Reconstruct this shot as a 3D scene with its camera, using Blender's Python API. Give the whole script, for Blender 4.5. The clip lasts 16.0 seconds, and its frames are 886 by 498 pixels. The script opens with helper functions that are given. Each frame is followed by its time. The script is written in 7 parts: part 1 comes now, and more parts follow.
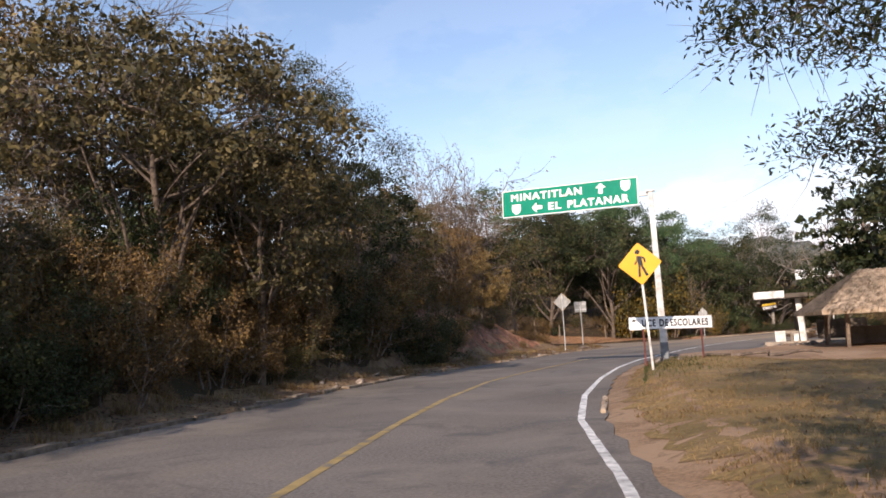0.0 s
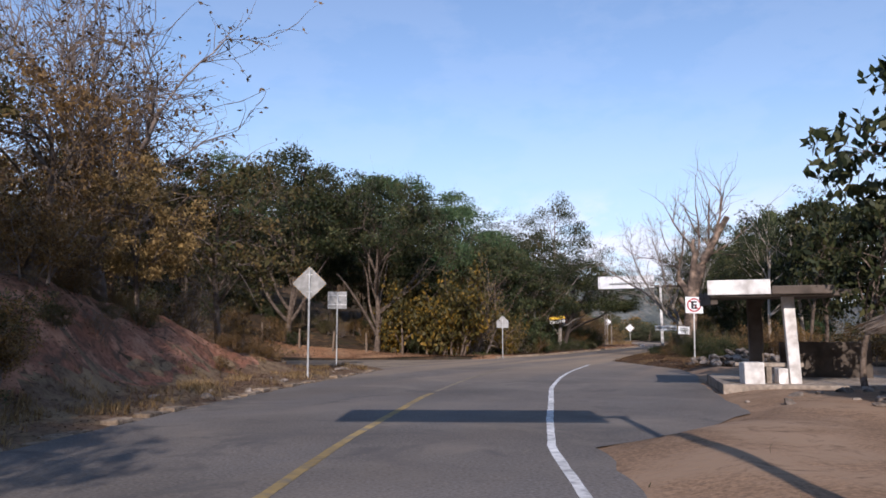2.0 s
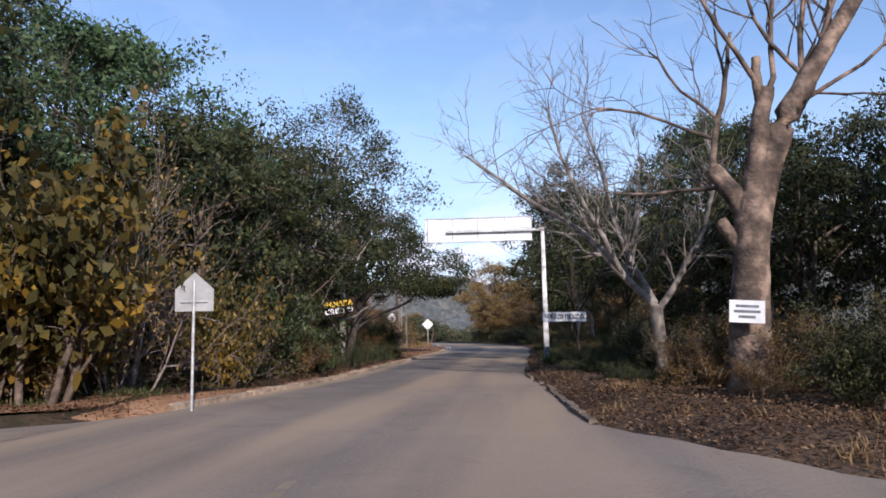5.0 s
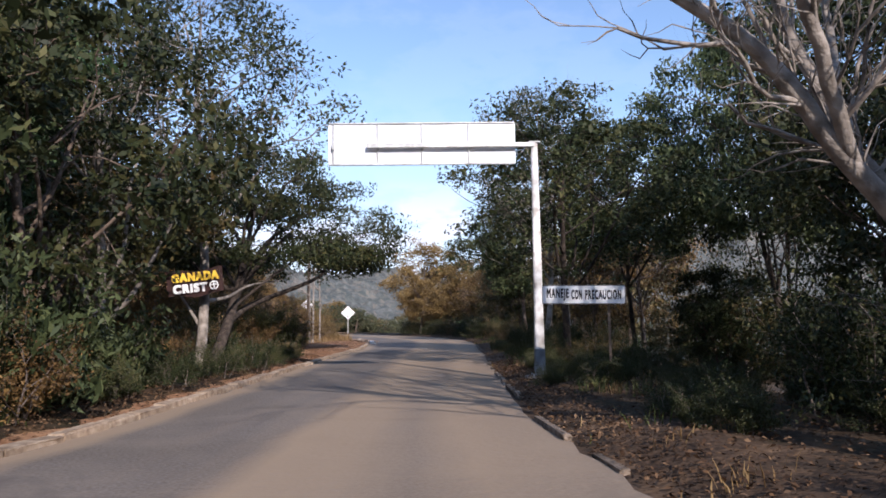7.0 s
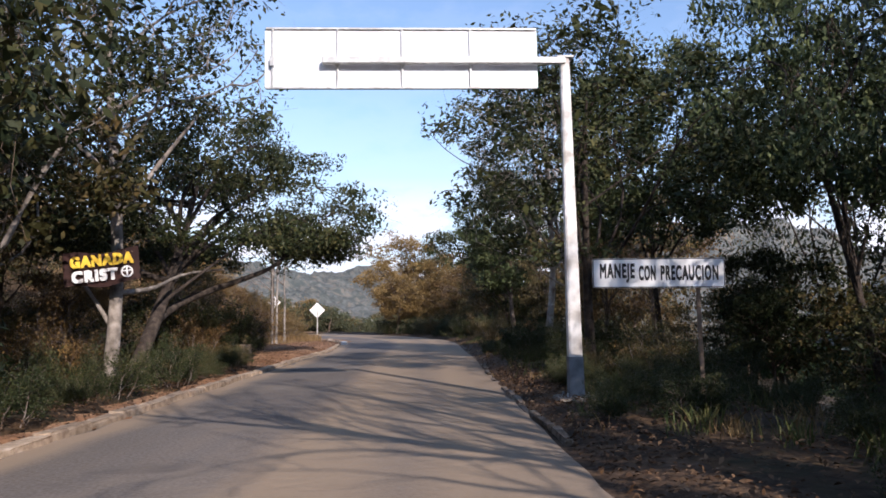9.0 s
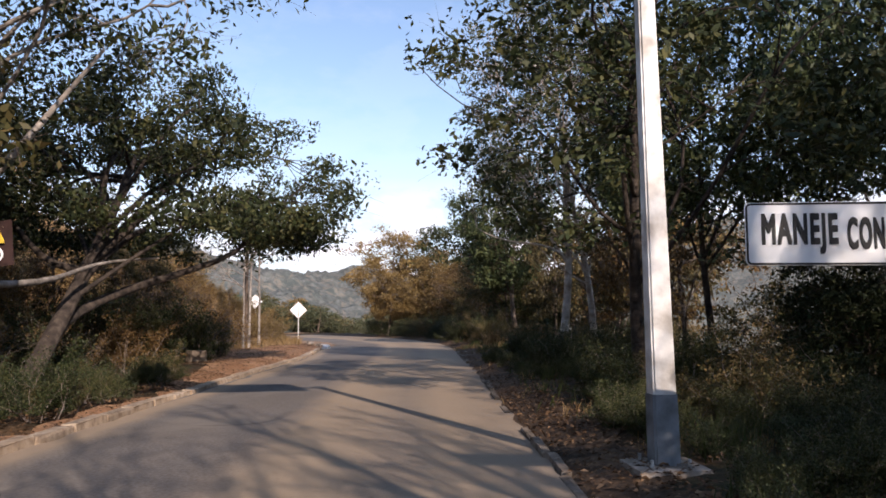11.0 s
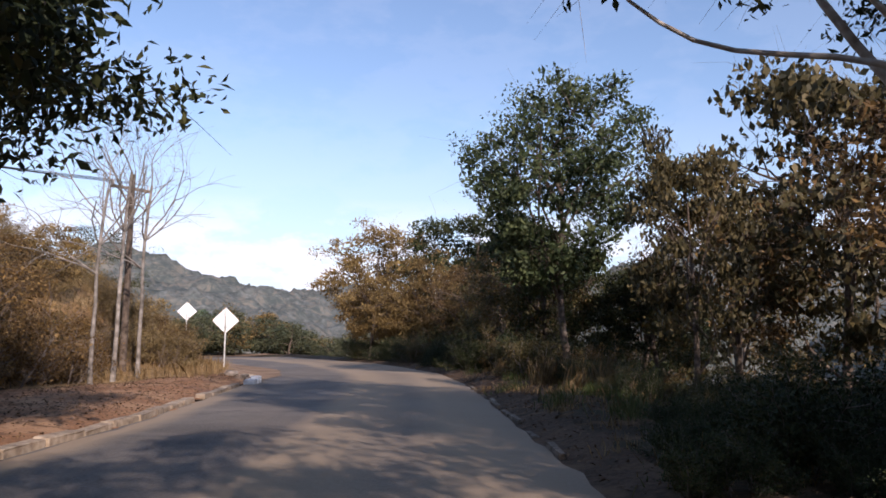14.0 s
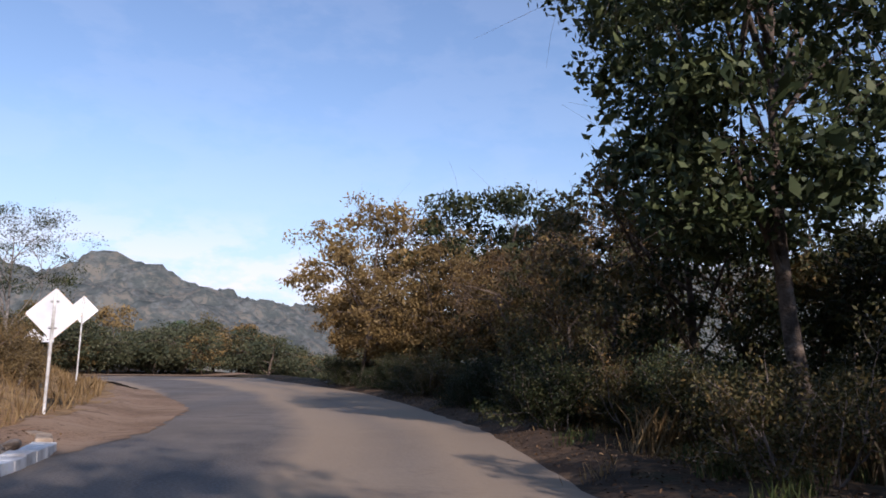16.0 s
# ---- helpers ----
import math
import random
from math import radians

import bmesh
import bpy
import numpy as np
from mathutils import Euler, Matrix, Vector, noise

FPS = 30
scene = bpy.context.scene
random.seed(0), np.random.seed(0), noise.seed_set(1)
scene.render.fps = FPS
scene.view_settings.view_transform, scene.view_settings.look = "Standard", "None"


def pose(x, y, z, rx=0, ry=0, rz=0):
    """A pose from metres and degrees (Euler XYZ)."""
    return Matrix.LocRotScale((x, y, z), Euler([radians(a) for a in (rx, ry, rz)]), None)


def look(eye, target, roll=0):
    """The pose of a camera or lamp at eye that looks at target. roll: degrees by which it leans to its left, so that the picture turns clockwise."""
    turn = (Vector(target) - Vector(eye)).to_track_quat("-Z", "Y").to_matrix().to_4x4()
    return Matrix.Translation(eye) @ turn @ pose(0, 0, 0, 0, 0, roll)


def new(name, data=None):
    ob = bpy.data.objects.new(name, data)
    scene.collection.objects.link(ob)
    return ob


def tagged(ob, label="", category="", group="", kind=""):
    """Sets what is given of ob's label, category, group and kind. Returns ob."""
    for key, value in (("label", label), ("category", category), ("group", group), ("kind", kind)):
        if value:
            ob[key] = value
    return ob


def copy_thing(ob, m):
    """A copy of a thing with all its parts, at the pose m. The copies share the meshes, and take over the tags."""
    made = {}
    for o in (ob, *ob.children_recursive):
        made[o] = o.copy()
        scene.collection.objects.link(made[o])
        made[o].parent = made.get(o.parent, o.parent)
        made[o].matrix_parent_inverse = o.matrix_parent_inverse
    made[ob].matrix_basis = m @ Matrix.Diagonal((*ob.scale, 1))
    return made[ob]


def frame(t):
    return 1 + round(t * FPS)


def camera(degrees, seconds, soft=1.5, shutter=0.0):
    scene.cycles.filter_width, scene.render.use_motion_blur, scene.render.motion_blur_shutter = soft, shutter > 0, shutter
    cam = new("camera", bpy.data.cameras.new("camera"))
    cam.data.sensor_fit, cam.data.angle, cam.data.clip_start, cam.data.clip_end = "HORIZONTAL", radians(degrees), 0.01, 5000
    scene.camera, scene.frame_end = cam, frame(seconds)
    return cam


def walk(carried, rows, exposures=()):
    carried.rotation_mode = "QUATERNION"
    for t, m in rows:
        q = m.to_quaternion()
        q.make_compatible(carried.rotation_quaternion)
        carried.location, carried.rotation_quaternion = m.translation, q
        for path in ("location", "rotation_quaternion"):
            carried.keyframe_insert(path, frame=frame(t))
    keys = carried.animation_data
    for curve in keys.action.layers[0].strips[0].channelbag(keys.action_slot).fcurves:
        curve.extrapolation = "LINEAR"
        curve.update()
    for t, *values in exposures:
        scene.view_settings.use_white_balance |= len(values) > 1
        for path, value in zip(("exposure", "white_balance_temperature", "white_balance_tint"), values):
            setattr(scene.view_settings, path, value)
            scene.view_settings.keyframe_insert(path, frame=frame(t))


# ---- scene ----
cam = camera(63.5, 16.0, soft=1.7)

PATH = [
    (0, (17.322, -5.025, 1.348), (16.782, -3.114, 1.59), -3.1),
    (0.5, (15.788, 0.506, 1.302), (15.447, 2.461, 1.552), -2.1),
    (0.8, (15.201, 3.668, 1.345), (14.971, 5.638, 1.601), -2.2),
    (1, (14.918, 5.72, 1.333), (14.764, 7.697, 1.587), -2.3),
    (1.5, (14.599, 10.885, 1.362), (14.615, 12.869, 1.608), -0.8),
    (2, (14.742, 16.111, 1.375), (14.892, 18.091, 1.615), -0.2),
    (2.5, (15.149, 21.055, 1.345), (15.409, 23.023, 1.587), -0.1),
    (3, (15.768, 26.315, 1.31), (16.163, 28.261, 1.546), -0.6),
    (3.5, (16.66, 31.331, 1.306), (17.165, 33.252, 1.545), -0.7),
    (4, (17.725, 36.232, 1.334), (18.335, 38.121, 1.576), -1.2),
    (4.4, (18.775, 40.121, 1.345), (19.481, 41.976, 1.588), -1.0),
    (4.5, (19.046, 41.0, 1.336), (19.772, 42.847, 1.577), -1.1),
    (5, (20.552, 44.828, 1.31), (21.337, 46.652, 1.546), -1.1),
    (7.5, (26.529, 57.87, 1.337), (27.526, 59.592, 1.538), -1.1),
    (8, (27.153, 59.11, 1.339), (28.167, 60.821, 1.544), -1.5),
    (8.5, (27.575, 59.887, 1.372), (28.59, 61.59, 1.636), -1.9),
    (9, (27.977, 60.714, 1.302), (29.0, 62.421, 1.504), -1.0),
    (9.5, (28.401, 61.486, 1.296), (29.44, 63.186, 1.475), -1.3),
    (9.7, (28.581, 61.822, 1.294), (29.618, 63.526, 1.437), -1.3),
    (11.8, (31.97, 67.336, 1.423), (33.002, 69.033, 1.655), -0.5),
    (12, (32.361, 68.108, 1.409), (33.395, 69.805, 1.64), -0.6),
    (12.5, (33.538, 70.397, 1.375), (34.576, 72.092, 1.603), -0.1),
    (13, (34.915, 72.986, 1.336), (35.954, 74.679, 1.571), 0.1),
    (13.5, (36.567, 75.908, 1.288), (37.615, 77.594, 1.536), -0.1),
    (14, (38.391, 79.038, 1.269), (39.443, 80.718, 1.532), -0.1),
    (14.5, (40.149, 82.253, 1.293), (41.202, 83.93, 1.575), 0.4),
    (15, (42.089, 85.721, 1.331), (43.151, 87.39, 1.625), 0.6),
    (15.5, (44.092, 89.3, 1.37), (45.141, 90.975, 1.678), 1.0),
    (16, (45.878, 92.744, 1.373), (46.91, 94.428, 1.689), 0.9),
]
walk(cam, [(t, look(eye, target, roll)) for t, eye, target, roll in PATH], exposures=[(0.0, 0.45, 6700, 20), (1.0, 0.12, 6200, 20), (2.5, 0.05, 5900, 20), (5.0, 0.2, 5800, 20), (7.5, 0.4, 5900, 20), (9.5, 0.4, 6100, 20), (12.0, 0.47, 6600, 22), (13.5, 0.34, 6350, 23), (14.5, 0.14, 6050, 23), (16.0, 0.02, 5900, 22)])

# ---- world and sun ----
SUN_ELEV, SUN_AZ = radians(27.0), radians(185.5)   # the sun stands behind the start of the drive


def make_world():
    w = bpy.data.worlds.new("sky")
    scene.world = w
    w.use_nodes = True
    nt = w.node_tree
    nt.nodes.clear()
    out, bg = nt.nodes.new("ShaderNodeOutputWorld"), nt.nodes.new("ShaderNodeBackground")
    sky = nt.nodes.new("ShaderNodeTexSky")
    sky.sky_type, sky.sun_disc = "NISHITA", False
    sky.sun_elevation, sky.sun_rotation = SUN_ELEV, SUN_AZ
    sky.air_density, sky.dust_density, sky.ozone_density = 1.2, 0.12, 1.8
    tc, mp = nt.nodes.new("ShaderNodeTexCoord"), nt.nodes.new("ShaderNodeMapping")
    mp.inputs["Scale"].default_value = (1.0, 1.0, 2.2)
    nz = nt.nodes.new("ShaderNodeTexNoise")
    nz.inputs["Scale"].default_value, nz.inputs["Detail"].default_value = 8.0, 9
    nz.inputs["Roughness"].default_value = 0.58
    ramp = nt.nodes.new("ShaderNodeValToRGB")
    ramp.color_ramp.elements[0].position, ramp.color_ramp.elements[1].position = 0.45, 0.55
    sep = nt.nodes.new("ShaderNodeSeparateXYZ")
    low = nt.nodes.new("ShaderNodeMapRange")
    low.inputs["From Min"].default_value, low.inputs["From Max"].default_value = 0.1, 0.2
    low.inputs["To Min"].default_value, low.inputs["To Max"].default_value = 0.95, 0.05
    mul = nt.nodes.new("ShaderNodeMath")
    mul.operation = "MULTIPLY"
    mix = nt.nodes.new("ShaderNodeMixRGB")
    mix.inputs["Color2"].default_value = (6.6, 6.6, 6.8, 1)
    nt.links.new(tc.outputs["Generated"], mp.inputs["Vector"])
    nt.links.new(mp.outputs["Vector"], nz.inputs["Vector"])
    nt.links.new(nz.outputs["Fac"], ramp.inputs["Fac"])
    nt.links.new(tc.outputs["Generated"], sep.inputs["Vector"])
    nt.links.new(sep.outputs["Z"], low.inputs["Value"])
    nt.links.new(ramp.outputs["Color"], mul.inputs[0])
    nt.links.new(low.outputs["Result"], mul.inputs[1])
    nt.links.new(mul.outputs["Value"], mix.inputs["Fac"])
    # pale haze low over the land
    hazy, haze = nt.nodes.new("ShaderNodeMapRange"), nt.nodes.new("ShaderNodeMixRGB")
    hazy.inputs["From Min"].default_value, hazy.inputs["From Max"].default_value = 0.0, 0.3
    hazy.inputs["To Min"].default_value, hazy.inputs["To Max"].default_value = 0.8, 0.0
    haze.inputs["Color2"].default_value = (3.4, 4.1, 5.3, 1)
    nt.links.new(sep.outputs["Z"], hazy.inputs["Value"])
    nt.links.new(hazy.outputs["Result"], haze.inputs["Fac"])
    nt.links.new(sky.outputs["Color"], haze.inputs["Color1"])
    nt.links.new(haze.outputs["Color"], mix.inputs["Color1"])
    nt.links.new(mix.outputs["Color"], bg.inputs["Color"])
    bg.inputs["Strength"].default_value = 0.15
    nt.links.new(bg.outputs["Background"], out.inputs["Surface"])


make_world()
sun = new("sun", bpy.data.lights.new("sun", "SUN"))
sun.data.energy, sun.data.angle, sun.data.color = 4.1, radians(0.55), (1.0, 0.89, 0.74)
sun_from = Vector((math.sin(SUN_AZ) * math.cos(SUN_ELEV), math.cos(SUN_AZ) * math.cos(SUN_ELEV), math.sin(SUN_ELEV)))
sun.matrix_world = look(sun_from * 50, (0, 0, 0))


# ---- materials ----
def material(name, base, dark=None, light=None, scale=4.0, rough=0.8, metal=0.0, bump=0.2, bump_scale=None, spread=0.0, translucent=0.0, coarse=None, coarse_amt=0.5, spec=0.3):
    """A surface with colour that varies at two scales, fine relief, and a change from piece to piece."""
    m = bpy.data.materials.new(name)
    m.use_nodes = True
    nt = m.node_tree
    b = nt.nodes["Principled BSDF"]
    b.inputs["Roughness"].default_value, b.inputs["Metallic"].default_value = rough, metal
    b.inputs["Specular IOR Level"].default_value = spec
    tc = nt.nodes.new("ShaderNodeTexCoord")
    geo = nt.nodes.new("ShaderNodeNewGeometry")
    where = geo.outputs["Position"]
    n1, n2 = nt.nodes.new("ShaderNodeTexNoise"), nt.nodes.new("ShaderNodeTexNoise")
    n1.inputs["Scale"].default_value, n1.inputs["Detail"].default_value = scale, 8
    n2.inputs["Scale"].default_value, n2.inputs["Detail"].default_value = coarse or scale * 0.13, 5
    for n in (n1, n2):
        nt.links.new(where, n.inputs["Vector"])
    r1 = nt.nodes.new("ShaderNodeValToRGB")
    dark, light = dark or tuple(c * 0.65 for c in base), light or tuple(min(1, c * 1.35) for c in base)
    r1.color_ramp.elements[0].position, r1.color_ramp.elements[1].position = 0.3, 0.72
    r1.color_ramp.elements[0].color, r1.color_ramp.elements[1].color = (*dark, 1), (*light, 1)
    mid = r1.color_ramp.elements.new(0.5)
    mid.color = (*base, 1)
    nt.links.new(n1.outputs["Fac"], r1.inputs["Fac"])
    hsv = nt.nodes.new("ShaderNodeHueSaturation")
    nt.links.new(r1.outputs["Color"], hsv.inputs["Color"])
    mr = nt.nodes.new("ShaderNodeMapRange")
    mr.inputs["From Min"].default_value, mr.inputs["From Max"].default_value = 0.3, 0.7
    mr.inputs["To Min"].default_value, mr.inputs["To Max"].default_value = 1 - coarse_amt * 0.5, 1 + coarse_amt * 0.5
    nt.links.new(n2.outputs["Fac"], mr.inputs["Value"])
    value = mr.outputs["Result"]
    if spread:
        info = nt.nodes.new("ShaderNodeObjectInfo")
        add = nt.nodes.new("ShaderNodeMath")
        add.operation = "ADD"
        nt.links.new(info.outputs["Random"], add.inputs[0])
        nt.links.new(geo.outputs["Random Per Island"], add.inputs[1])
        sm = nt.nodes.new("ShaderNodeMapRange")
        sm.inputs["From Max"].default_value = 2.0
        sm.inputs["To Min"].default_value, sm.inputs["To Max"].default_value = 1 - spread, 1 + spread
        nt.links.new(add.outputs["Value"], sm.inputs["Value"])
        mu = nt.nodes.new("ShaderNodeMath")
        mu.operation = "MULTIPLY"
        nt.links.new(value, mu.inputs[0])
        nt.links.new(sm.outputs["Result"], mu.inputs[1])
        value = mu.outputs["Value"]
    nt.links.new(value, hsv.inputs["Value"])
    nt.links.new(hsv.outputs["Color"], b.inputs["Base Color"])
    if bump:
        bp, n3 = nt.nodes.new("ShaderNodeBump"), nt.nodes.new("ShaderNodeTexNoise")
        n3.inputs["Scale"].default_value, n3.inputs["Detail"].default_value = bump_scale or scale * 4, 6
        nt.links.new(where, n3.inputs["Vector"])
        bp.inputs["Strength"].default_value, bp.inputs["Distance"].default_value = bump, 0.04
        nt.links.new(n3.outputs["Fac"], bp.inputs["Height"])
        nt.links.new(bp.outputs["Normal"], b.inputs["Normal"])
    return m


def leaf_material(name, a, b_, c, rough=0.55, through_light=0.16):
    """Leaves: the colour runs from a over b_ to c from leaf to leaf; some light shines through."""
    m = bpy.data.materials.new(name)
    m.use_nodes = True
    nt = m.node_tree
    b, out = nt.nodes["Principled BSDF"], nt.nodes["Material Output"]
    b.inputs["Roughness"].default_value, b.inputs["Specular IOR Level"].default_value = rough, 0.22
    geo, info = nt.nodes.new("ShaderNodeNewGeometry"), nt.nodes.new("ShaderNodeObjectInfo")
    nz = nt.nodes.new("ShaderNodeTexNoise")
    nz.inputs["Scale"].default_value, nz.inputs["Detail"].default_value = 0.55, 3
    nt.links.new(geo.outputs["Position"], nz.inputs["Vector"])
    m1 = nt.nodes.new("ShaderNodeMath")
    m1.operation, m1.inputs[1].default_value = "MULTIPLY_ADD", 0.55
    nt.links.new(geo.outputs["Random Per Island"], m1.inputs[0])
    m2 = nt.nodes.new("ShaderNodeMath")
    m2.operation, m2.inputs[1].default_value, m2.inputs[2].default_value = "MULTIPLY_ADD", 1.1, -0.33
    nt.links.new(nz.outputs["Fac"], m2.inputs[0])
    nt.links.new(m2.outputs["Value"], m1.inputs[2])
    ramp = nt.nodes.new("ShaderNodeValToRGB")
    ramp.color_ramp.elements[0].position, ramp.color_ramp.elements[1].position = 0.12, 0.88
    ramp.color_ramp.elements[0].color, ramp.color_ramp.elements[1].color = (*a, 1), (*c, 1)
    ramp.color_ramp.elements.new(0.5).color = (*b_, 1)
    nt.links.new(m1.outputs["Value"], ramp.inputs["Fac"])
    hsv = nt.nodes.new("ShaderNodeHueSaturation")
    mr = nt.nodes.new("ShaderNodeMapRange")
    mr.inputs["To Min"].default_value, mr.inputs["To Max"].default_value = 0.72, 1.15
    nt.links.new(info.outputs["Random"], mr.inputs["Value"])
    nt.links.new(mr.outputs["Result"], hsv.inputs["Value"])
    nt.links.new(ramp.outputs["Color"], hsv.inputs["Color"])
    nt.links.new(hsv.outputs["Color"], b.inputs["Base Color"])
    tr, mx = nt.nodes.new("ShaderNodeBsdfTranslucent"), nt.nodes.new("ShaderNodeMixShader")
    mx.inputs["Fac"].default_value = through_light
    nt.links.new(hsv.outputs["Color"], tr.inputs["Color"])
    nt.links.new(b.outputs["BSDF"], mx.inputs[1])
    nt.links.new(tr.outputs["BSDF"], mx.inputs[2])
    nt.links.new(mx.outputs["Shader"], out.inputs["Surface"])
    return m


def mixed_ground(name, colours, scale, bump):
    """Bare earth, straw and leaf mould in patches."""
    m = material(name, colours[0], scale=scale, rough=0.95, bump=bump, bump_scale=9.0, coarse=0.25, coarse_amt=0.45, spec=0.1)
    nt = m.node_tree
    b = nt.nodes["Principled BSDF"]
    first = b.inputs["Base Color"].links[0].from_socket
    geo = nt.nodes.new("ShaderNodeNewGeometry")
    for k, (col, sc, lo, hi) in enumerate(colours[1:]):
        nz, mr, mix = nt.nodes.new("ShaderNodeTexNoise"), nt.nodes.new("ShaderNodeMapRange"), nt.nodes.new("ShaderNodeMixRGB")
        nz.inputs["Scale"].default_value, nz.inputs["Detail"].default_value, nz.inputs["Roughness"].default_value = sc, 9, 0.65
        nz.inputs["Distortion"].default_value = 0.4 + k
        nt.links.new(geo.outputs["Position"], nz.inputs["Vector"])
        mr.inputs["From Min"].default_value, mr.inputs["From Max"].default_value = lo, hi
        nt.links.new(nz.outputs["Fac"], mr.inputs["Value"])
        nt.links.new(mr.outputs["Result"], mix.inputs["Fac"])
        nt.links.new(first, mix.inputs["Color1"])
        mix.inputs["Color2"].default_value = (*col, 1)
        first = mix.outputs["Color"]
    nt.links.new(first, b.inputs["Base Color"])
    return m


ASPHALT = mixed_ground("asphalt", [(0.152, 0.138, 0.126), ((0.215, 0.187, 0.157), 0.35, 0.5, 0.68), ((0.105, 0.10, 0.098), 0.5, 0.55, 0.66), ((0.24, 0.2, 0.155), 3.0, 0.6, 0.8)], 26, 0.35)


def dusty(m, colour):
    """Sand drifts over the road more and more after the junction, in streaks."""
    nt = m.node_tree
    b = nt.nodes["Principled BSDF"]
    src = b.inputs["Base Color"].links[0].from_socket
    geo, sep, nz = nt.nodes.new("ShaderNodeNewGeometry"), nt.nodes.new("ShaderNodeSeparateXYZ"), nt.nodes.new("ShaderNodeTexNoise")
    mp = nt.nodes.new("ShaderNodeMapping")
    turn = nt.nodes.new("ShaderNodeMapping")
    turn.inputs["Rotation"].default_value = (0, 0, radians(30))
    mp.inputs["Scale"].default_value = (0.55, 0.035, 1)
    nz.inputs["Scale"].default_value, nz.inputs["Detail"].default_value = 1.0, 5
    along_y, mul, mix = nt.nodes.new("ShaderNodeMapRange"), nt.nodes.new("ShaderNodeMath"), nt.nodes.new("ShaderNodeMixRGB")
    along_y.inputs["From Min"].default_value, along_y.inputs["From Max"].default_value = 36, 58
    along_y.inputs["To Min"].default_value, along_y.inputs["To Max"].default_value = 0.12, 1.0
    amt = nt.nodes.new("ShaderNodeMapRange")
    amt.inputs["From Min"].default_value, amt.inputs["From Max"].default_value = 0.43, 0.58
    amt.inputs["To Min"].default_value, amt.inputs["To Max"].default_value = 0.38, 0.92
    mul.operation = "MULTIPLY"
    nt.links.new(geo.outputs["Position"], sep.inputs["Vector"])
    nt.links.new(geo.outputs["Position"], turn.inputs["Vector"])
    nt.links.new(turn.outputs["Vector"], mp.inputs["Vector"])
    nt.links.new(mp.outputs["Vector"], nz.inputs["Vector"])
    nt.links.new(sep.outputs["Y"], along_y.inputs["Value"])
    nt.links.new(nz.outputs["Fac"], amt.inputs["Value"])
    fade, both = nt.nodes.new("ShaderNodeMapRange"), nt.nodes.new("ShaderNodeMath")
    fade.inputs["From Min"].default_value, fade.inputs["From Max"].default_value = 66, 75
    fade.inputs["To Min"].default_value, fade.inputs["To Max"].default_value = 1.0, 0.45
    both.operation = "MULTIPLY"
    nt.links.new(sep.outputs["Y"], fade.inputs["Value"])
    nt.links.new(along_y.outputs["Result"], both.inputs[0])
    nt.links.new(fade.outputs["Result"], both.inputs[1])
    nt.links.new(both.outputs["Value"], mul.inputs[0])
    nt.links.new(amt.outputs["Result"], mul.inputs[1])
    # sand lies along the kerb and over the lane towards the valley
    lane, wavy, ramp = nt.nodes.new("ShaderNodeAttribute"), nt.nodes.new("ShaderNodeMath"), nt.nodes.new("ShaderNodeValToRGB")
    lane.attribute_name = "across"
    wavy.operation = "MULTIPLY_ADD"
    wavy.inputs[1].default_value = 0.22
    shift = nt.nodes.new("ShaderNodeMath")
    shift.operation = "SUBTRACT"
    shift.inputs[1].default_value = 0.11
    nt.links.new(nz.outputs["Fac"], wavy.inputs[0])
    nt.links.new(lane.outputs["Fac"], wavy.inputs[2])
    nt.links.new(wavy.outputs["Value"], shift.inputs[0])
    els = ramp.color_ramp.elements
    els[0].position, els[0].color = 0.0, (0, 0, 0, 1)
    els[1].position, els[1].color = 1.0, (0.62, 0.62, 0.62, 1)
    for pos, v in ((0.012, 0.8), (0.05, 0.75), (0.11, 0.06), (0.42, 0.06), (0.53, 0.85), (0.63, 0.75), (0.72, 0.45), (0.82, 0.8)):
        els.new(pos).color = (v, v, v, 1)
    nt.links.new(shift.outputs["Value"], ramp.inputs["Fac"])
    begin, lanes, total = nt.nodes.new("ShaderNodeMapRange"), nt.nodes.new("ShaderNodeMath"), nt.nodes.new("ShaderNodeMath")
    begin.inputs["From Min"].default_value, begin.inputs["From Max"].default_value = 54, 62
    lanes.operation, total.operation = "MULTIPLY", "MAXIMUM"
    nt.links.new(sep.outputs["Y"], begin.inputs["Value"])
    nt.links.new(begin.outputs["Result"], lanes.inputs[0])
    nt.links.new(ramp.outputs["Color"], lanes.inputs[1])
    less = nt.nodes.new("ShaderNodeMath")
    less.operation = "MULTIPLY"
    thin = nt.nodes.new("ShaderNodeMapRange")
    thin.inputs["From Min"].default_value, thin.inputs["From Max"].default_value = 56, 64
    thin.inputs["To Min"].default_value, thin.inputs["To Max"].default_value = 1.0, 0.4
    nt.links.new(sep.outputs["Y"], thin.inputs["Value"])
    nt.links.new(mul.outputs["Value"], less.inputs[0])
    nt.links.new(thin.outputs["Result"], less.inputs[1])
    nt.links.new(less.outputs["Value"], total.inputs[0])
    nt.links.new(lanes.outputs["Value"], total.inputs[1])
    nt.links.new(total.outputs["Value"], mix.inputs["Fac"])
    nt.links.new(src, mix.inputs["Color1"])
    mix.inputs["Color2"].default_value = (*colour, 1)
    nt.links.new(mix.outputs["Color"], b.inputs["Base Color"])


